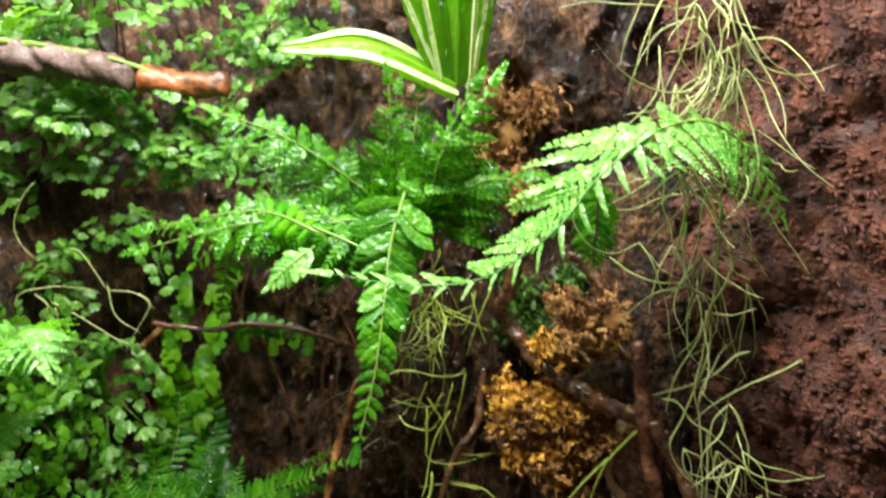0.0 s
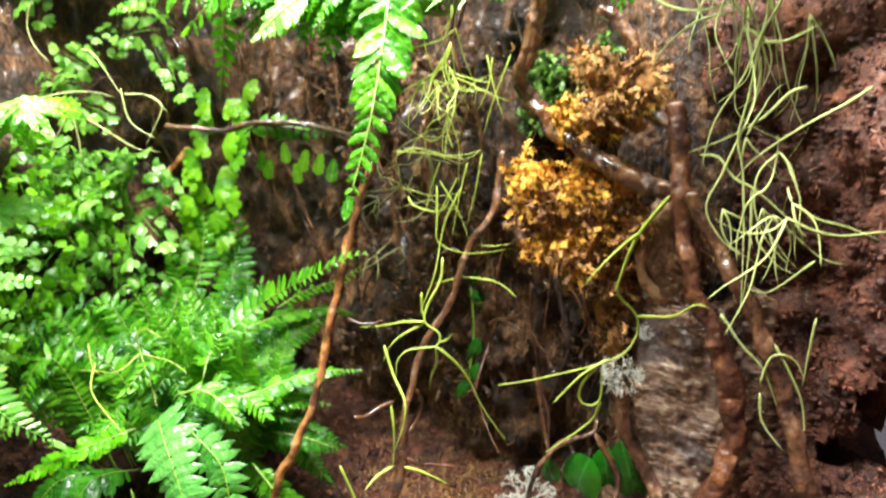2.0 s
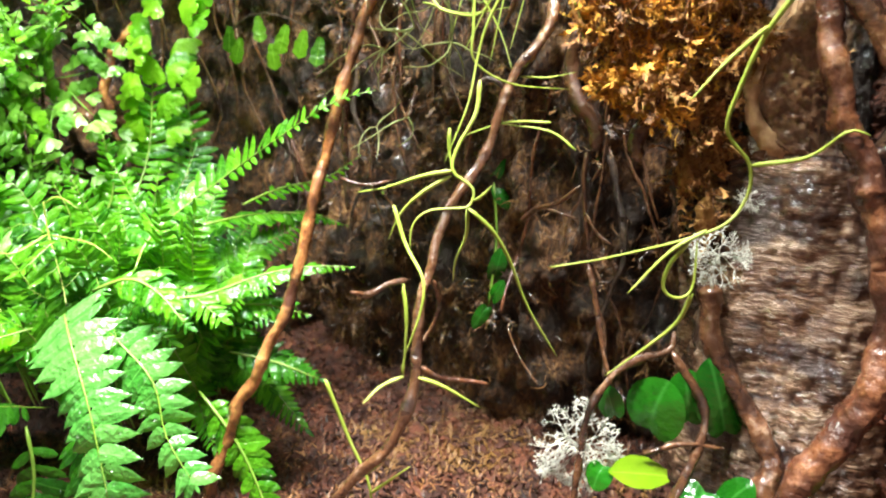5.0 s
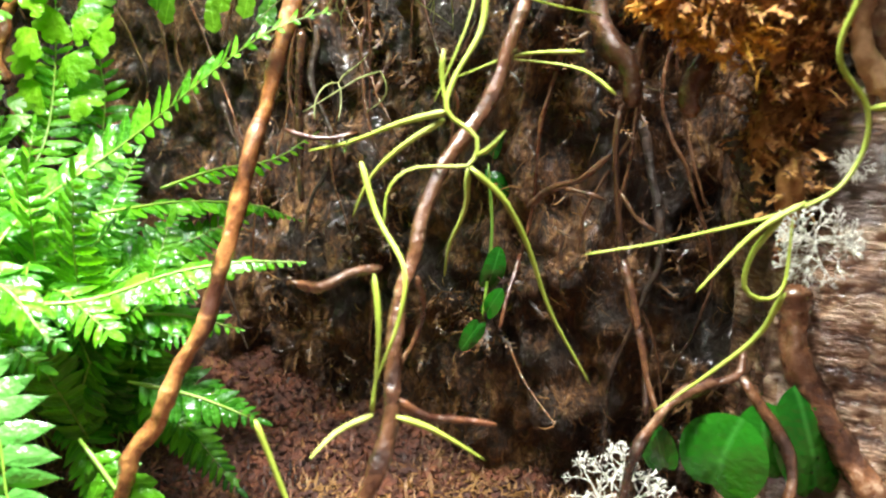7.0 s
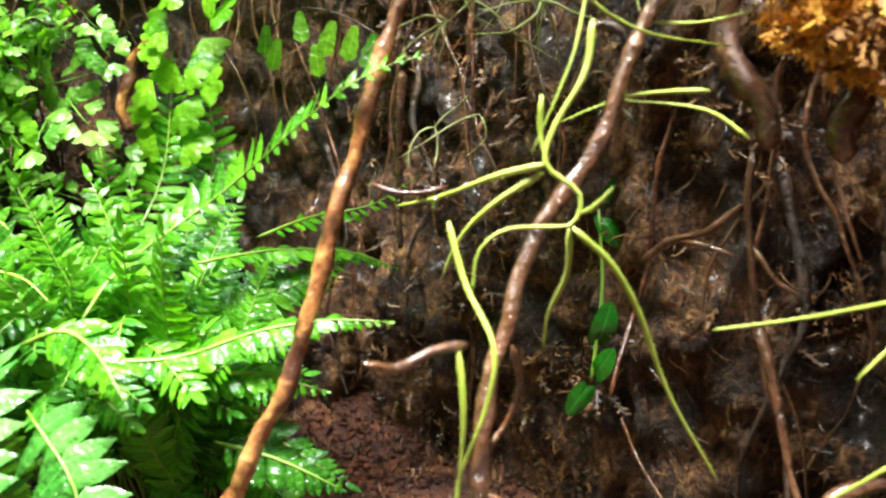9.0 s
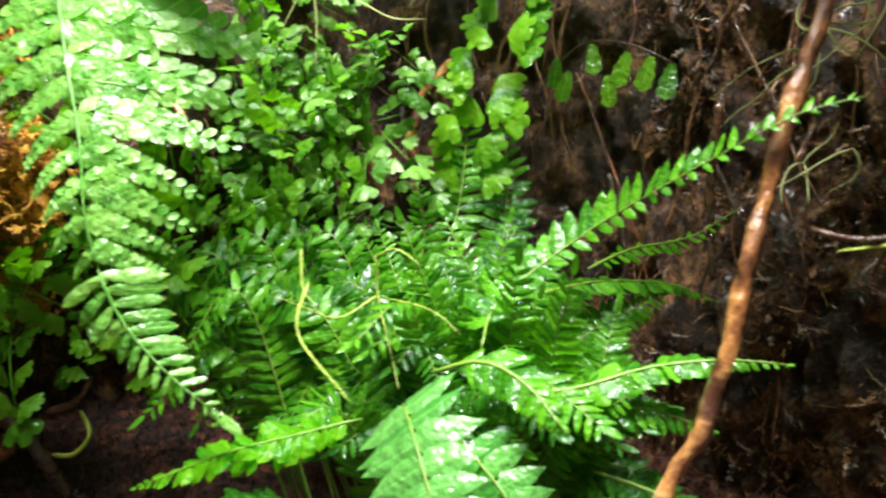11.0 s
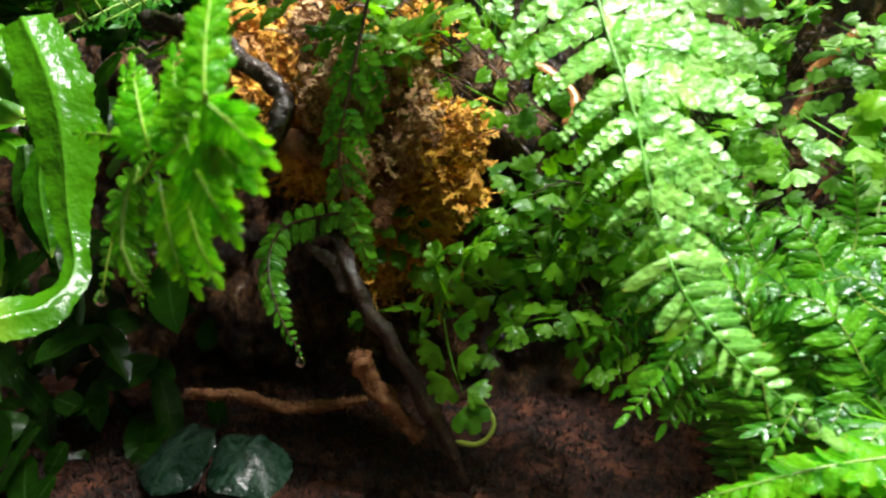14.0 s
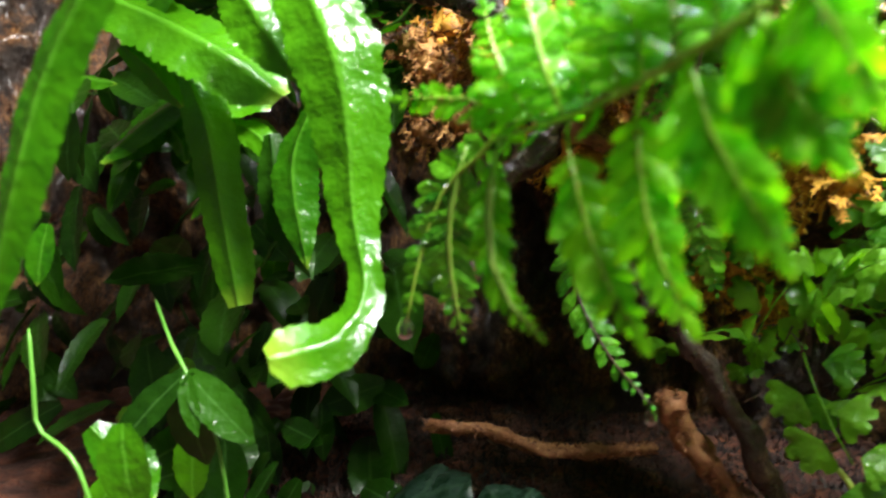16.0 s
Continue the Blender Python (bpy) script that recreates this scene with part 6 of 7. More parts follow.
for p, s, way, w, set_ in (([(0.059, 0.276, 0.0622)], 0.0225, (0.2, -0.2, 1), 1, DISC), ([(0.0415, 0.258, 0.0257)], 0.021, (-0.2, -0.3, -1), 1, DISC), ([(0.0537, 0.266, 0.0449)], 0.0205, (-1, -0.3, 0.25), 1, DISC_LIME), ([(0.0703, 0.262, 0.0369)], 0.017, (-0.5, -0.3, -0.6), 1, DISC),
                           ([(0.0826, 0.264, 0.0391)], 0.016, (0.6, -0.2, 0.9), 0.8, DISC), ([(0.0735, 0.257, 0.0244)], 0.020, (0.5, -0.4, -0.8), 1, DISC), ([(0.0804, 0.278, 0.0648)], 0.030, (-0.25, 0.0, 1), 0.55, DISC), ([(0.0705, 0.28, 0.0640)], 0.021, (-0.1, 0.0, 1), 0.72, DISC),
                           ([(0.117, 0.245, 0.0366)], 0.018, (0.4, -0.3, 0.8), 1, DISC), ([(0.0454, 0.279, 0.0622)], 0.013, (-0.3, 0, 1), 0.7, DISC), ([(0.0405, 0.266, 0.0431)], 0.010, (-0.4, -0.2, -1), 1, DISC)):
    way = unit(V(way))
    part("leaf", r.choice(set_), creeper, turned(V(p[0]) - way * s * 0.5, way, (-0.2 + r.uniform(-0.15, 0.15), -0.55 + r.uniform(-0.1, 0.1), 0.8), s, w))

wall_creeper = thing("creeper", [(0.0018, 0.348, 0.1285)][0], "small dark creeper leaves on the back wall", "creeper")
part("stem", mesh("stem", tube([[(0.0018, 0.348, 0.1285)][0], [(0.0034, 0.344, 0.1063)][0], [(0.0017, 0.338, 0.0865)][0], [(0.0008, 0.335, 0.0786)][0]], 0.0006, 0.0006, 6, 0.2, 0.004), STEM), wall_creeper)
for p, s, way in (([(0.0018, 0.348, 0.1285)], 0.020, (0.1, 0, 1)), ([(0.0017, 0.338, 0.0865)], 0.016, (0.3, 0, 1)), ([(0.0008, 0.335, 0.0786)], 0.013, (-0.5, 0, -0.8)), ([(0.0018, 0.348, 0.1285)], 0.013, (0.4, -0.1, -0.7)), ([(0.0008, 0.335, 0.0786)], 0.012, (0.4, -0.1, 0.7))):
    part("leaf", r.choice(DISC), wall_creeper, turned(V(p[0]), way, (0.3 * r.uniform(-1, 1), -0.85, 0.3), s, r.uniform(0.35, 0.55)))

# ---- bromeliad ----
brom = thing("bromeliad", [(0.0149, 0.295, 0.3393)][0], "bright green bromeliad with cream leaf edges", "bromeliad")
bb = V([(0.0149, 0.295, 0.3393)][0])
for k, (dx, dy, dz, bend, w) in enumerate(((-0.070, -0.03, 0.014, 0.009, 0.014), (-0.045, -0.02, 0.075, 0.02, 0.015), (-0.015, -0.04, 0.10, 0.01, 0.016), (0.012, -0.03, 0.10, 0.0, 0.018), (0.03, -0.02, 0.085, 0.012, 0.014), (0.006, -0.05, 0.07, 0.02, 0.016), (-0.03, 0.0, 0.09, 0.01, 0.014))):
    tip = bb + V((dx, dy, dz))
    mid = (bb + tip) / 2 + V((0, -0.004, bend))
    n = (0.0, -0.7, 0.7) if k == 0 else (0.2 * (1 if dx < 0 else -1), -0.9, 0.3)
    w *= 1.3
    strap(brom, [bb, mid, tip], w, n, mat=BROMELIAD, seed=20 + k, rows=20, base=1.0, blunt=0.5)
    for s in (-1, 1):
        side = unit(np.cross(unit(tip - bb), unit(V(n)))) * s * w * 0.40
        nn = unit(V(n)) * 0.0007
        strap(brom, [bb + side * 0.8 + nn, mid + side + nn, tip - (tip - mid) * 0.06 + side * 0.25 + nn], w * (0.22 if k == 0 else 0.13), n, mat=CREAM, seed=50 + k, rows=20, base=0.8, blunt=0.5, name="leaf_edge")

# ---- moss ----
mossy_stick([(-0.3431, 0.245, 0.1664), (-0.3296, 0.243, 0.1601), (-0.3147, 0.24, 0.1533)], 0.0036, "stub of tan mossy wood in the moss mound", 27)
mossy_stick([(-0.2935, 0.25, 0.1459), (-0.2932, 0.248, 0.1389), (-0.294, 0.246, 0.1318)], 0.0034, "upright tan mossy stub under the mound", 28)


def sprays(n, sampler, length, width, seed):
    """Many curled moss shoots: a bent flat stem with stubby leaves along both sides."""
    r = random.Random(seed)
    verts, faces = [], []
    for _ in range(n):
        p, n_ = sampler(r)
        d = unit(n_ * r.uniform(0.2, 0.9) + V((r.gauss(0, 0.7), r.gauss(0, 0.7), r.gauss(-0.25, 0.7))))
        l = length * r.uniform(0.5, 1.5) / 5
        turn = V((r.gauss(0, 1), r.gauss(0, 1), r.gauss(-0.3, 1))) * 0.42
        w = width * r.uniform(0.6, 1.3)
        face = unit(np.cross(d, V((r.gauss(0, 1), r.gauss(0, 1), r.gauss(0, 1)))))
        q = V(p) - n_ * 0.001
        o = len(verts)
        for k in range(6):
            side = unit(np.cross(d, face))
            t = w * (0.30, 0.42, 0.45, 0.45, 0.36, 0.10)[k]
            verts += [q - side * t, q + face * t * 0.7, q + side * t]
            if 0 < k < 5:
                for s in (-1, 1):
                    m = len(verts)
                    e = q + (side * s * 1.0 + d * 0.7 + face * r.uniform(-0.5, 0.6)) * w * r.uniform(0.7, 1.5)
                    verts += [q - d * w * 0.35, e - d * w * 0.25, e + d * w * 0.25, q + d * w * 0.4]
                    faces.append((m, m + 1, m + 2, m + 3))
            if k:
                a = last
                b = (len(verts) - 3) if not (0 < k < 5) else (len(verts) - 11)
                faces += [(a, a + 1, b + 1, b), (a + 1, a + 2, b + 2, b + 1)]
            last = (len(verts) - 3) if not (0 < k < 5) else (len(verts) - 11)
            q = q + d * l
            d = unit(d + turn * 0.5 + V((r.gauss(0, 0.18), r.gauss(0, 0.18), r.gauss(0, 0.18))))
            face = unit(face - d * (face @ d))
    return verts, faces


solo("peat_mat", sprays(1500, on_mesh(back_wall, lambda c: 0.0 < c.x < 0.13 and 0.27 < c.z < 0.45), 0.007, 0.0007, 14), PEAT, "red-brown fibrous mat on the upper wall", "peat fibre", kind="stuff")
solo("wall_moss", sprays(2600, on_mesh(back_wall, lambda c: -0.10 < c.x < 0.10 and 0.03 < c.z < 0.26 and noise.noise(c * 34) > 0.02), 0.0085, 0.0011, 12), WALL_FIBRE, "matted brown moss and dead roots on the cork wall", "moss", kind="stuff")


def moss(centre, radii, count, mat, label, seed, strand=0.0048, group="moss clumps", width=0.0007):
    """A ragged cushion of curled moss strands over a lumpy core."""
    r = random.Random(seed)
    c, rad = V(centre), V(radii)
    top = thing("moss_clump", centre, label, "moss", group)
    lumps = []
    for k in range(9):
        o = V((r.uniform(-1, 1), r.uniform(-0.6, 0.6), r.uniform(-1, 1)))
        lumps.append((c + o * rad * 0.9, rad * r.uniform(0.22, 0.46)))
    nu, nv = 16, 10
    pieces = []
    for q, s in lumps:
        verts, faces = [], []
        for j in range(nv + 1):
            for i in range(nu):
                a, b = 2 * math.pi * i / nu, math.pi * j / nv
                d = V((math.sin(b) * math.cos(a), math.sin(b) * math.sin(a), math.cos(b)))
                verts.append(q + d * s * (0.85 + 0.5 * noise.noise(Vector(d * 2.6) + Vector(q * 90))))
        for j in range(nv):
            for i in range(nu):
                faces.append((j * nu + i, j * nu + (i + 1) % nu, (j + 1) * nu + (i + 1) % nu, (j + 1) * nu + i))
        pieces.append((verts, faces))
    for p in pieces:
        part("cushion", mesh("cushion", p, mat), top)

    def sample(g):
        k = g.randrange(len(lumps))
        v = pieces[k][0][g.randrange(nu, nu * nv)]
        n = unit((v - lumps[k][0]) / lumps[k][1])
        n = unit(n + V((0, -0.25, -0.35)))
        return v + V((g.gauss(0, 1), g.gauss(0, 1), g.gauss(0, 1))) * 0.0024, n
    strands = part("moss_strand", mesh("moss_strand", sprays(int(count * 0.30), sample, strand * 1.25, width * 1.5, seed), mat), top)
    strands["kind"] = "stuff"
    return top


moss([(0.0585, 0.288, 0.1800)][0], (0.016, 0.010, 0.016), 3800, MOSS, "fluffy orange-yellow moss clump among the roots", 1)
moss((0.0381, 0.2840, 0.1952), (0.008, 0.006, 0.008), 900, MOSS, "small orange moss tuft beside the large clump", 21)
moss((0.0463, 0.2840, 0.1664), (0.011, 0.007, 0.007), 1200, MOSS, "orange moss tuft hanging below the clump", 22)
moss((0.0652, 0.2820, 0.2225), (0.016, 0.007, 0.008), 1600, MOSS, "golden moss growing along a thick root", 23)
moss((0.0748, 0.2800, 0.1865), (0.011, 0.007, 0.014), 1500, MOSS_BROWN, "brown moss between two roots", 24)
moss((0.0620, 0.2830, 0.1949), (0.01, 0.006, 0.008), 1100, MOSS, "orange moss spreading under a root", 25)
moss([(0.0628, 0.285, 0.1682)][0], (0.014, 0.010, 0.009), 1836, MOSS_BROWN, "brown moss hanging under the orange clump", 2)
moss([(0.0711, 0.29, 0.1455)][0], (0.009, 0.008, 0.022), 1836, MOSS_BROWN, "thin brown moss on the cork wall", 3)
moss([(0.0714, 0.282, 0.2322)][0], (0.014, 0.010, 0.015), 2754, MOSS_BROWN, "orange moss clump on a bent root", 4)
moss([(0.0395, 0.315, 0.3135)][0], (0.018, 0.010, 0.024), 2754, MOSS_BROWN, "brown-orange moss patch on the wall", 5)
moss([(0.0540, 0.283, 0.1850)][0], (0.017, 0.010, 0.012), 2754, MOSS_BROWN, "orange moss clump hanging from roots", 6)
moss([(0.052, 0.32, 0.2347)][0], (0.018, 0.008, 0.018), 3672, MOSS_GREEN, "dark green wet moss on the wall", 7, 0.004)
moss([(-0.301, 0.272, 0.1723)][0], (0.026, 0.013, 0.022), 4896, MOSS, "large orange moss mound on the wall", 8)
moss([(-0.2888, 0.268, 0.1472)][0], (0.018, 0.011, 0.022), 3366, MOSS, "golden moss hanging from the mound", 9)
moss([(-0.3424, 0.255, 0.1637)][0], (0.018, 0.012, 0.024), 3366, MOSS, "brown-orange moss between black roots", 10)
moss([(-0.3042, 0.26, 0.1436)][0], (0.010, 0.008, 0.022), 2454, MOSS, "brown moss strands over the roots", 11)
moss([(-0.2964, 0.262, 0.1189)][0], (0.014, 0.009, 0.012), 2048, MOSS, "rusty moss above the dark hollow", 12)
moss([(-0.3426, 0.262, 0.1927)][0], (0.022, 0.012, 0.018), 2754, MOSS, "orange moss beside a bent black root", 13)
moss([(-0.3306, 0.28, 0.2058)][0], (0.030, 0.012, 0.016), 2754, MOSS_BROWN, "tan moss on top of the mound", 16)
moss([(0.0973, 0.287, 0.1673)][0], (0.007, 0.006, 0.016), 1400, MOSS_BROWN, "ochre moss on flaking bark", 17)
moss((-0.3147, 0.247, 0.1875), (0.016, 0.010, 0.014), 2400, MOSS_TAN, "tan moss shoots on top of the mound", 21)
moss((-0.3062, 0.243, 0.1680), (0.013, 0.010, 0.018), 2400, MOSS_TAN, "tan moss hanging beside the black root", 22)
moss((-0.2941, 0.256, 0.1905), (0.016, 0.010, 0.012), 2200, MOSS, "golden moss along the top of the mound", 23)
moss((-0.2853, 0.252, 0.1700), (0.013, 0.010, 0.016), 2200, MOSS_TAN, "tan and orange moss on old wood", 24)
moss((-0.2720, 0.257, 0.1560), (0.010, 0.008, 0.014), 1800, MOSS, "orange moss beside the maidenhair", 25)
moss([(-0.3861, 0.25, 0.1782)][0], (0.022, 0.014, 0.020), 2448, MOSS_BROWN, "brown moss behind the strap leaves", 14)
moss([(-0.3871, 0.26, 0.1965)][0], (0.022, 0.014, 0.018), 2448, MOSS, "orange moss on the upper wall", 15)

# ---- lichen ----
def lichen(centre, size, seed, label, levels=4, group="lichens"):
    r = random.Random(seed)
    pieces = []

    def grow(p, d, length, rad, level):
        e = p + d * length
        pieces.append(tube([p, (p + e) / 2 + V((r.uniform(-1, 1), r.uniform(-1, 1), r.uniform(-1, 1))) * length * 0.12, e], rad, rad * 0.8, sides=4, step=length / 3))
        if level == 0:
            return
        for s in range(2 if r.random() < 0.8 else 3):
            grow(e, unit(d + V((r.gauss(0, 1), r.gauss(0, 0.5), r.gauss(0, 1))) * 0.6), length * r.uniform(0.62, 0.85), rad * 0.85, level - 1)
    for k in range(19):
        d = unit(V((r.gauss(0, 1), -abs(r.gauss(0.2, 0.3)), r.gauss(0.0, 0.9))))
        grow(V(centre), d, size * 0.27, size * 0.017, levels)
    return solo("lichen", joined(pieces), LICHEN, label, "lichen", group)


lichen([(0.0351, 0.28, 0.0455)][0], 0.0205, 1, "white branching lichen on the soil slope", 5)
lichen([(0.0754, 0.276, 0.1156)][0], 0.0135, 2, "pale grey tuft of branching lichen on a twig")
lichen([(0.0885, 0.284, 0.1495)][0], 0.007, 3, "small pale lichen on the bark edge")
lichen([(0.0854, 0.283, 0.1325)][0], 0.006, 4, "tiny pale lichen tuft below the bark edge")
lichen([(0.1044, 0.25, 0.0306)][0], 0.006, 5, "small white lichen at the foot of the root")

# ---- air plants ----
def air_plant(label, strands, mat, r0=0.0011, group="air plant strands", seed=0):
    r0 = r0 * 0.66
    plant = thing("air_plant", strands[0][0], label, "air plant", group)
    for k, p in enumerate(strands):
        part("strand", mesh("strand", tube(p, r0, r0 * 0.30, 6, 0.15, 0.0020, 0.0, seed + k), mat), plant)
    return plant


air_plant("twisted yellow-green air plant strands on a hanging root", [[(0.0012, 0.268, 0.1691), (0.0001, 0.266, 0.1596), (-0.005, 0.263, 0.1501), (-0.0063, 0.2605, 0.1433), (-0.0005, 0.2605, 0.1385), (-0.0006, 0.2605, 0.134), (-0.0025, 0.26, 0.1324), (-0.0127, 0.257, 0.132), (-0.0175, 0.255, 0.128), (-0.0184, 0.254, 0.1203)], [(-0.0063, 0.2605, 0.1433), (-0.0159, 0.265, 0.1412), (-0.0283, 0.27, 0.1369), (-0.0384, 0.273, 0.1348)], [(-0.0072, 0.262, 0.1556), (-0.0075, 0.262, 0.15), (-0.0063, 0.2605, 0.1433)], [(-0.0014, 0.26, 0.1322), (0.0055, 0.261, 0.1255), (0.0107, 0.264, 0.1158), (0.0165, 0.267, 0.1001), (0.0262, 0.27, 0.0825)], [(-0.0236, 0.258, 0.1332), (-0.0196, 0.254, 0.1224), (-0.0134, 0.2465, 0.1138), (-0.0141, 0.2445, 0.1042), (-0.0186, 0.244, 0.0918), (-0.0196, 0.2435, 0.0857)], [(-0.0193, 0.2435, 0.0851), (-0.0243, 0.236, 0.0852), (-0.0276, 0.228, 0.0837)], [(-0.0146, 0.2435, 0.085), (-0.0074, 0.246, 0.0812), (0.0029, 0.25, 0.0732)], [(-0.0004, 0.2605, 0.1345), (0.0027, 0.258, 0.1362), (0.0054, 0.256, 0.1396)], [(-0.0189, 0.2445, 0.1131), (-0.0178, 0.243, 0.1026), (-0.0191, 0.2435, 0.0857)], [(-0.0069, 0.262, 0.1417), (-0.0158, 0.264, 0.1363), (-0.023, 0.266, 0.1295), (-0.0276, 0.268, 0.1206)], [(-0.002, 0.261, 0.1318), (-0.0025, 0.263, 0.1235), (-0.006, 0.266, 0.115), (-0.0072, 0.268, 0.1075)]], AIR, 0.00112)
air_plant("thin green air plant strands behind the root", [[(0.0225, 0.275, 0.1565), (0.0084, 0.28, 0.1563), (-0.0066, 0.285, 0.1515)], [(0.0306, 0.28, 0.1476), (0.0225, 0.282, 0.1534), (0.0072, 0.283, 0.1558)], [(-0.0006, 0.272, 0.1982), (-0.0009, 0.27, 0.184), (-0.0006, 0.27, 0.1747), (0.0105, 0.277, 0.1681), (0.0283, 0.29, 0.1664)], [(0.0098, 0.27, 0.1978), (0.0033, 0.27, 0.1856), (0.0003, 0.27, 0.1756), (-0.0023, 0.266, 0.162), (-0.009, 0.262, 0.1452)], [(-0.0135, 0.275, 0.1934), (-0.0104, 0.273, 0.1896), (0.0004, 0.271, 0.1879), (0.0055, 0.27, 0.1945)]], AIR, 0.0008)
air_plant("loose tangle of thin green air plant strands above a root", [[(-0.0190, 0.2820, 0.2100), (-0.0097, 0.2820, 0.2124), (0.0038, 0.2820, 0.2090), (0.0173, 0.2820, 0.2108)], [(-0.0217, 0.2860, 0.2108), (-0.0082, 0.2860, 0.2098), (0.0101, 0.2860, 0.2071), (0.0165, 0.2860, 0.2114)], [(-0.0162, 0.2900, 0.2058), (-0.0110, 0.2900, 0.2159), (-0.0015, 0.2900, 0.2194), (0.0099, 0.2900, 0.2170)], [(-0.0011, 0.2840, 0.2060), (-0.0050, 0.2840, 0.1959), (-0.0085, 0.2840, 0.1844)], [(0.0055, 0.2880, 0.1986), (0.0005, 0.2880, 0.1894), (-0.0051, 0.2880, 0.1788)], [(0.0109, 0.2820, 0.2060), (0.0075, 0.2820, 0.1937), (0.0032, 0.2820, 0.1741)], [(0.0165, 0.2860, 0.2088), (0.0139, 0.2860, 0.1953), (0.0094, 0.2860, 0.1786)], [(-0.0188, 0.2900, 0.1941), (-0.0050, 0.2900, 0.1904), (0.0093, 0.2900, 0.1920)], [(-0.0014, 0.2840, 0.1981), (0.0063, 0.2840, 0.1842), (0.0106, 0.2840, 0.1712)], [(0.0217, 0.2880, 0.2478), (0.0198, 0.2880, 0.2365), (0.0148, 0.2880, 0.2261)], [(0.0200, 0.2820, 0.2486), (0.0230, 0.2820, 0.2343), (0.0262, 0.2820, 0.2238)], [(0.0108, 0.2860, 0.2369), (-0.0006, 0.2860, 0.2299), (-0.0043, 0.2860, 0.2214)], [(0.0291, 0.2900, 0.2486), (0.0214, 0.2900, 0.2301), (0.0167, 0.2900, 0.2151)], [(0.0259, 0.2840, 0.1976), (0.0304, 0.2840, 0.1886), (0.0326, 0.2840, 0.1770)], [(0.0035, 0.2880, 0.2244), (0.0128, 0.2880, 0.2368), (0.0205, 0.2880, 0.2407)], [(0.0120, 0.2820, 0.1705), (0.0212, 0.2820, 0.1700), (0.0304, 0.2820, 0.1716)]], AIR, 0.0006)
air_plant("yellow-green air plant strands lying on the soil", [[(-0.0432, 0.245, 0.0825), (-0.037, 0.245, 0.0642), (-0.0303, 0.244, 0.0459), (-0.0333, 0.243, 0.026), (-0.0287, 0.24, 0.0158)], [(-0.0303, 0.244, 0.0459), (-0.0173, 0.24, 0.0581)], [(-0.0317, 0.243, 0.0352), (-0.0212, 0.245, 0.0347), (-0.0109, 0.247, 0.0225)], [(-0.0505, 0.245, 0.0294), (-0.0432, 0.24, 0.0168)]], AIR, 0.0010)
air_plant("forked yellow-green air plant on the bark", [[(0.0874, 0.252, 0.1973), (0.0779, 0.258, 0.1813), (0.0734, 0.264, 0.1657), (0.072, 0.267, 0.1545), (0.0797, 0.269, 0.1443), (0.0796, 0.27, 0.1338), (0.0711, 0.269, 0.125), (0.0428, 0.265, 0.1175), (0.023, 0.263, 0.114)], [(0.0778, 0.258, 0.1821), (0.0676, 0.255, 0.1736), (0.0579, 0.253, 0.163)], [(0.0801, 0.269, 0.1443), (0.0926, 0.262, 0.1474), (0.0993, 0.255, 0.1549), (0.1046, 0.254, 0.1538)], [(0.0692, 0.269, 0.1249), (0.058, 0.266, 0.1185), (0.0461, 0.263, 0.1063)], [(0.0646, 0.268, 0.1221), (0.0585, 0.267, 0.114), (0.0575, 0.267, 0.1066), (0.062, 0.267, 0.1041), (0.0661, 0.268, 0.1075), (0.0665, 0.268, 0.1221)], [(0.0663, 0.268, 0.1054), (0.0634, 0.272, 0.0949), (0.0553, 0.274, 0.0857), (0.0425, 0.276, 0.074)]], AIR, 0.00125)
air_plant("pale curling air plant strands in the sword fern", [[(-0.1467, 0.271, 0.1309), (-0.1466, 0.271, 0.1201), (-0.1398, 0.265, 0.1065), (-0.1337, 0.258, 0.0987)], [(-0.1467, 0.271, 0.1302), (-0.1394, 0.269, 0.1329), (-0.131, 0.267, 0.129)], [(-0.1466, 0.271, 0.1198), (-0.1519, 0.26, 0.1154), (-0.1574, 0.253, 0.119), (-0.1597, 0.245, 0.1232)], [(-0.1459, 0.271, 0.1193), (-0.1289, 0.267, 0.1177), (-0.1195, 0.265, 0.1124)], [(-0.1502, 0.245, 0.1272), (-0.1478, 0.237, 0.1208), (-0.1443, 0.234, 0.1153), (-0.1211, 0.217, 0.1106)], [(-0.1534, 0.247, 0.135), (-0.1504, 0.243, 0.1262), (-0.1459, 0.241, 0.1234)]], AIR, 0.00055)
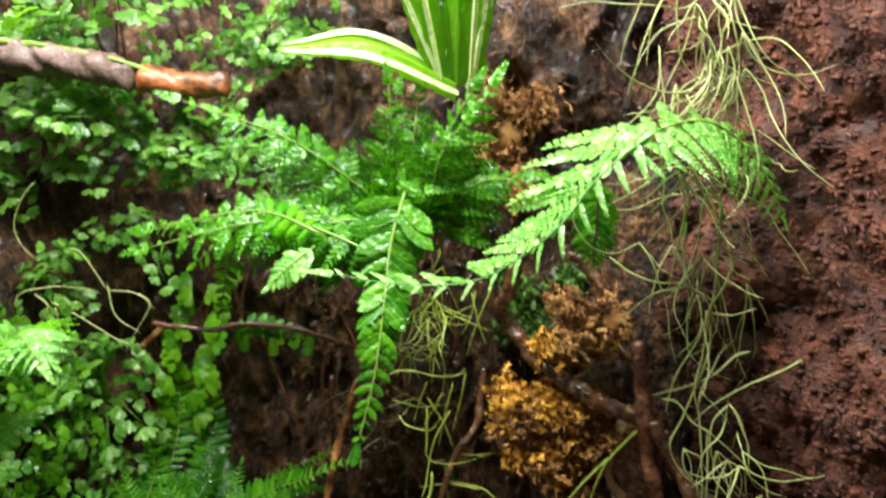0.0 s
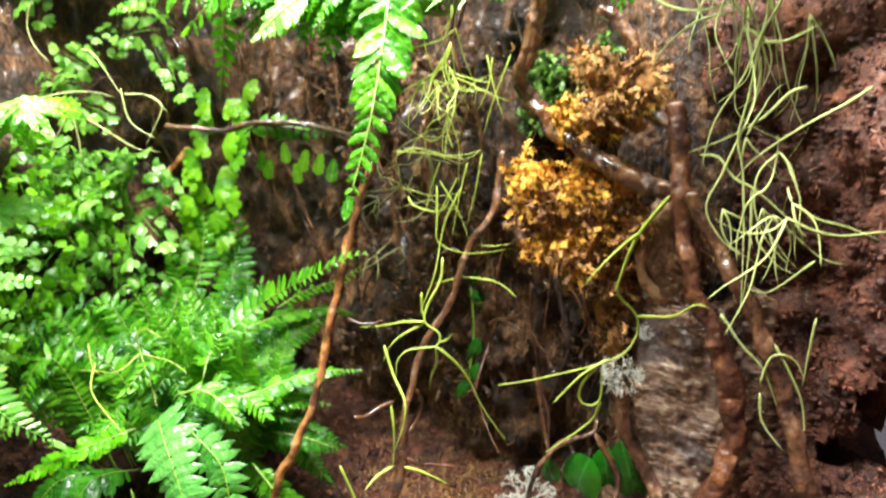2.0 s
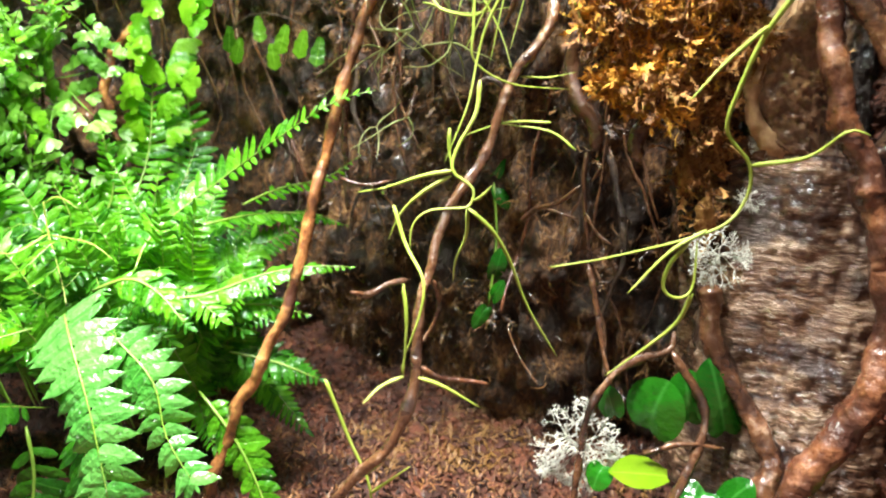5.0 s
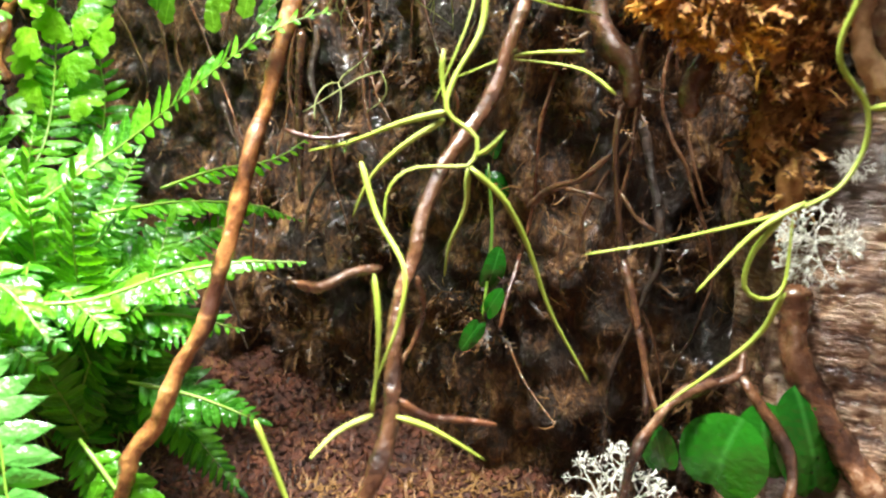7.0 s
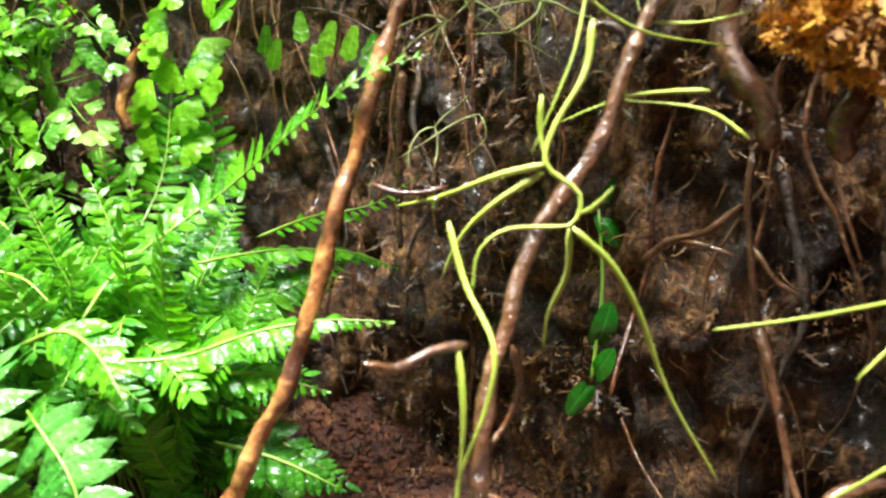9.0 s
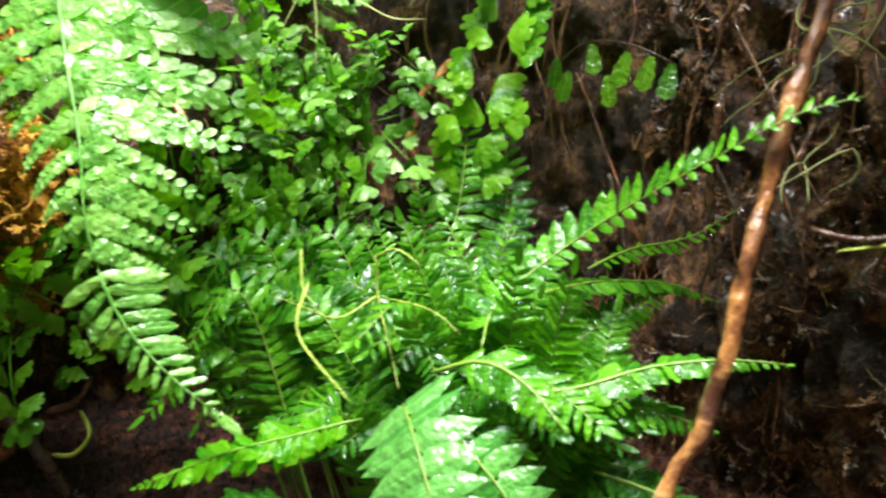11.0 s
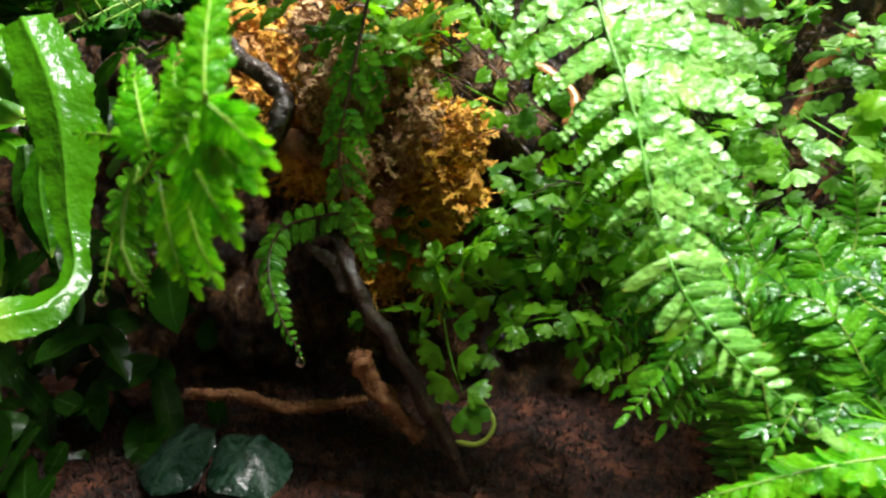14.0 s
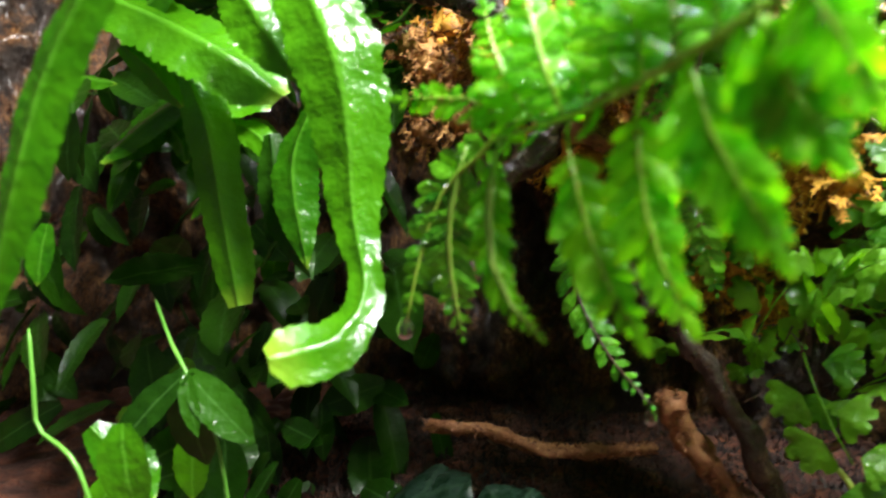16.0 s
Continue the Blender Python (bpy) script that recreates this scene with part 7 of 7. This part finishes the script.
air_plant("thin curling air plant strands on the back wall", [[(-0.2131, 0.34, 0.2968), (-0.2214, 0.34, 0.2885), (-0.2283, 0.34, 0.2747), (-0.2268, 0.34, 0.2638), (-0.2182, 0.338, 0.2546)], [(-0.2141, 0.34, 0.2301), (-0.2021, 0.34, 0.2234), (-0.1859, 0.338, 0.2141), (-0.1743, 0.336, 0.2082), (-0.1603, 0.335, 0.2062)], [(-0.2355, 0.34, 0.2286), (-0.2295, 0.34, 0.2357), (-0.2096, 0.34, 0.2388), (-0.1924, 0.338, 0.2378), (-0.1838, 0.338, 0.2352)], [(-0.212, 0.34, 0.2268), (-0.2102, 0.339, 0.2123), (-0.2108, 0.338, 0.1944)], [(-0.1794, 0.338, 0.2399), (-0.1757, 0.336, 0.2228), (-0.162, 0.335, 0.2133)], [(-0.1782, 0.338, 0.2367), (-0.163, 0.336, 0.2355), (-0.152, 0.334, 0.2271)], [(-0.2246, 0.342, 0.2345), (-0.2162, 0.34, 0.2268), (-0.2266, 0.34, 0.2121), (-0.2314, 0.34, 0.2021)], [(-0.2001, 0.34, 0.2602), (-0.1914, 0.338, 0.2574), (-0.1792, 0.337, 0.237)], [(-0.1615, 0.336, 0.2355), (-0.1548, 0.334, 0.2296), (-0.1626, 0.334, 0.2169), (-0.1675, 0.334, 0.2105)]], AIR_GREY, 0.0008)
r = random.Random(33)


def tangle(axis, nodes, spread, length, mat, label, rad, leaves=(2, 4), down=0.65):
    """A hanging mass of air plant: a chain of short stems with curling leaves at each joint."""
    c = spline(axis, 200)
    strands = []
    for _ in range(nodes):
        f = r.random()
        p = c[int(f * 199)] + V((r.gauss(0, 1) * spread, r.gauss(0, 1) * spread * 0.6, r.gauss(0, 1) * spread))
        for _ in range(r.randint(*leaves)):
            d = unit(V((r.gauss(0, 1), r.gauss(0, 0.55) - 0.15, r.gauss(-down, 0.8))))
            l = length * r.uniform(0.5, 1.5)
            bend = V((r.gauss(0, 1), r.gauss(0, 0.5), r.gauss(0, 1))) * 0.26
            q, s = p, [p]
            for _ in range(5):
                q = q + d * l / 5
                s.append(q)
                d = unit(d + bend + V((r.gauss(0, 0.22), r.gauss(0, 0.15), r.gauss(-0.12 * down, 0.22))))
            strands.append(s)
    return air_plant(label, strands, mat, rad, seed=r.randint(0, 999))


air_plant("grey-green hanging air plant with long curling strands", [[(0.1155, 0.25, 0.2924), (0.1151, 0.25, 0.2762), (0.114, 0.248, 0.2594), (0.1125, 0.247, 0.2519), (0.1074, 0.245, 0.2385), (0.0993, 0.243, 0.225), (0.096, 0.242, 0.2119), (0.0971, 0.242, 0.2088)], [(0.1035, 0.252, 0.2914), (0.0996, 0.25, 0.273), (0.0966, 0.249, 0.2579)], [(0.1026, 0.25, 0.284), (0.1021, 0.249, 0.2692), (0.1051, 0.248, 0.2596), (0.1125, 0.247, 0.2519)], [(0.1182, 0.247, 0.2723), (0.1195, 0.246, 0.2676), (0.1152, 0.245, 0.2576), (0.1126, 0.247, 0.2509), (0.1097, 0.245, 0.2326), (0.107, 0.244, 0.2186), (0.1092, 0.243, 0.2065), (0.1105, 0.241, 0.1858), (0.1114, 0.24, 0.1596)], [(0.0765, 0.262, 0.2682), (0.0853, 0.258, 0.2619), (0.0942, 0.252, 0.2599), (0.1018, 0.248, 0.2607), (0.1085, 0.247, 0.2558)], [(0.1031, 0.249, 0.2587), (0.0921, 0.25, 0.2561), (0.083, 0.252, 0.2483), (0.0796, 0.254, 0.2421)], [(0.1127, 0.247, 0.249), (0.119, 0.243, 0.2491), (0.1268, 0.238, 0.2535)], [(0.1108, 0.247, 0.25), (0.1126, 0.246, 0.2344), (0.1034, 0.244, 0.2083), (0.0979, 0.242, 0.1961), (0.1023, 0.241, 0.1857), (0.11, 0.24, 0.1785)], [(0.1266, 0.243, 0.2346), (0.1213, 0.243, 0.2327), (0.1138, 0.244, 0.2247), (0.1037, 0.248, 0.2179), (0.0928, 0.252, 0.2128)], [(0.1421, 0.234, 0.2346), (0.1364, 0.236, 0.2297), (0.1241, 0.24, 0.2214), (0.1126, 0.243, 0.2117), (0.1066, 0.244, 0.2041)], [(0.0965, 0.25, 0.2122), (0.1019, 0.247, 0.2118), (0.1066, 0.244, 0.2052), (0.1131, 0.242, 0.2015), (0.1229, 0.24, 0.1927), (0.1301, 0.238, 0.1855)], [(0.1124, 0.243, 0.2012), (0.113, 0.242, 0.1855), (0.1124, 0.241, 0.1682), (0.1109, 0.24, 0.1573)]], AIR_GREY, 0.00095)
air_plant("loose grey-green air plant strands before the slanting root", [[(0.1324, 0.236, 0.1784), (0.1242, 0.238, 0.1698), (0.119, 0.239, 0.1659), (0.1143, 0.24, 0.1664)], [(0.1058, 0.244, 0.1557), (0.1136, 0.243, 0.1442), (0.1208, 0.241, 0.1361), (0.1269, 0.24, 0.1213)], [(0.134, 0.234, 0.1586), (0.1331, 0.235, 0.1423), (0.1328, 0.236, 0.1324)], [(0.1203, 0.241, 0.1301), (0.1232, 0.24, 0.1415), (0.13, 0.239, 0.1412), (0.1343, 0.238, 0.1337)], [(0.1241, 0.241, 0.1457), (0.1295, 0.239, 0.1353), (0.1342, 0.238, 0.1242), (0.1364, 0.237, 0.1079)], [(0.1203, 0.24, 0.127), (0.1219, 0.239, 0.1155), (0.1294, 0.237, 0.1054)]], AIR_GREY, 0.00090)
tangle([(0.108, 0.243, 0.385), (0.110, 0.252, 0.33), (0.108, 0.258, 0.28), (0.105, 0.26, 0.245)], 40, 0.0090, 0.038, AIR_GREY, "grey-green hanging air plant mass with curling strands", 0.00065, down=1.5)
tangle([(0.1063, 0.238, 0.232), (0.1113, 0.236, 0.2164), (0.1152, 0.234, 0.2037), (0.1201, 0.232, 0.1892)], 8, 0.006, 0.030, AIR_GREY, "pale hanging air plant strands before the peat wall", 0.0007, down=1.3)
tangle([(0.0, 0.285, 0.27), (0.005, 0.282, 0.245), (0.002, 0.280, 0.22)], 13, 0.006, 0.024, AIR, "thin green hanging air plant beside the roots", 0.0006, down=1.6)
tangle([(-0.035, 0.335, 0.21), (-0.025, 0.325, 0.17), (-0.015, 0.32, 0.15)], 9, 0.010, 0.024, AIR_GREY, "thin faded air plant strands on the back wall", 0.0006)

# ---- water drops ----
def drop(at, size):
    verts, faces = [], []
    nu, nv = 16, 10
    for j in range(nv + 1):
        b = math.pi * j / nv
        for i in range(nu):
            a = 2 * math.pi * i / nu
            stretch = 1.0 + 0.5 * max(0, math.cos(b)) ** 2
            verts.append((at[0] + size * math.sin(b) * math.cos(a), at[1] + size * math.sin(b) * math.sin(a), at[2] + size * math.cos(b) * stretch))
    for j in range(nv):
        for i in range(nu):
            faces.append((j * nu + i, j * nu + (i + 1) % nu, (j + 1) * nu + (i + 1) % nu, (j + 1) * nu + i))
    return solo("water_drop", (verts, faces), WATER, "clear water drop hanging from a leaf tip", "water drop", "water drops")


drop((-0.1635, 0.2255, 0.0985), 0.0018)
drop((-0.277, 0.196, 0.1005), 0.0013)
drop([(-0.2786, 0.1613, 0.1558), (-0.2852, 0.1626, 0.1505), (-0.2931, 0.1612, 0.1446), (-0.2979, 0.1594, 0.1334), (-0.3003, 0.1575, 0.1208)][-1], 0.0016)
drop([(-0.0287, 0.27, 0.1354)][0], 0.0012)
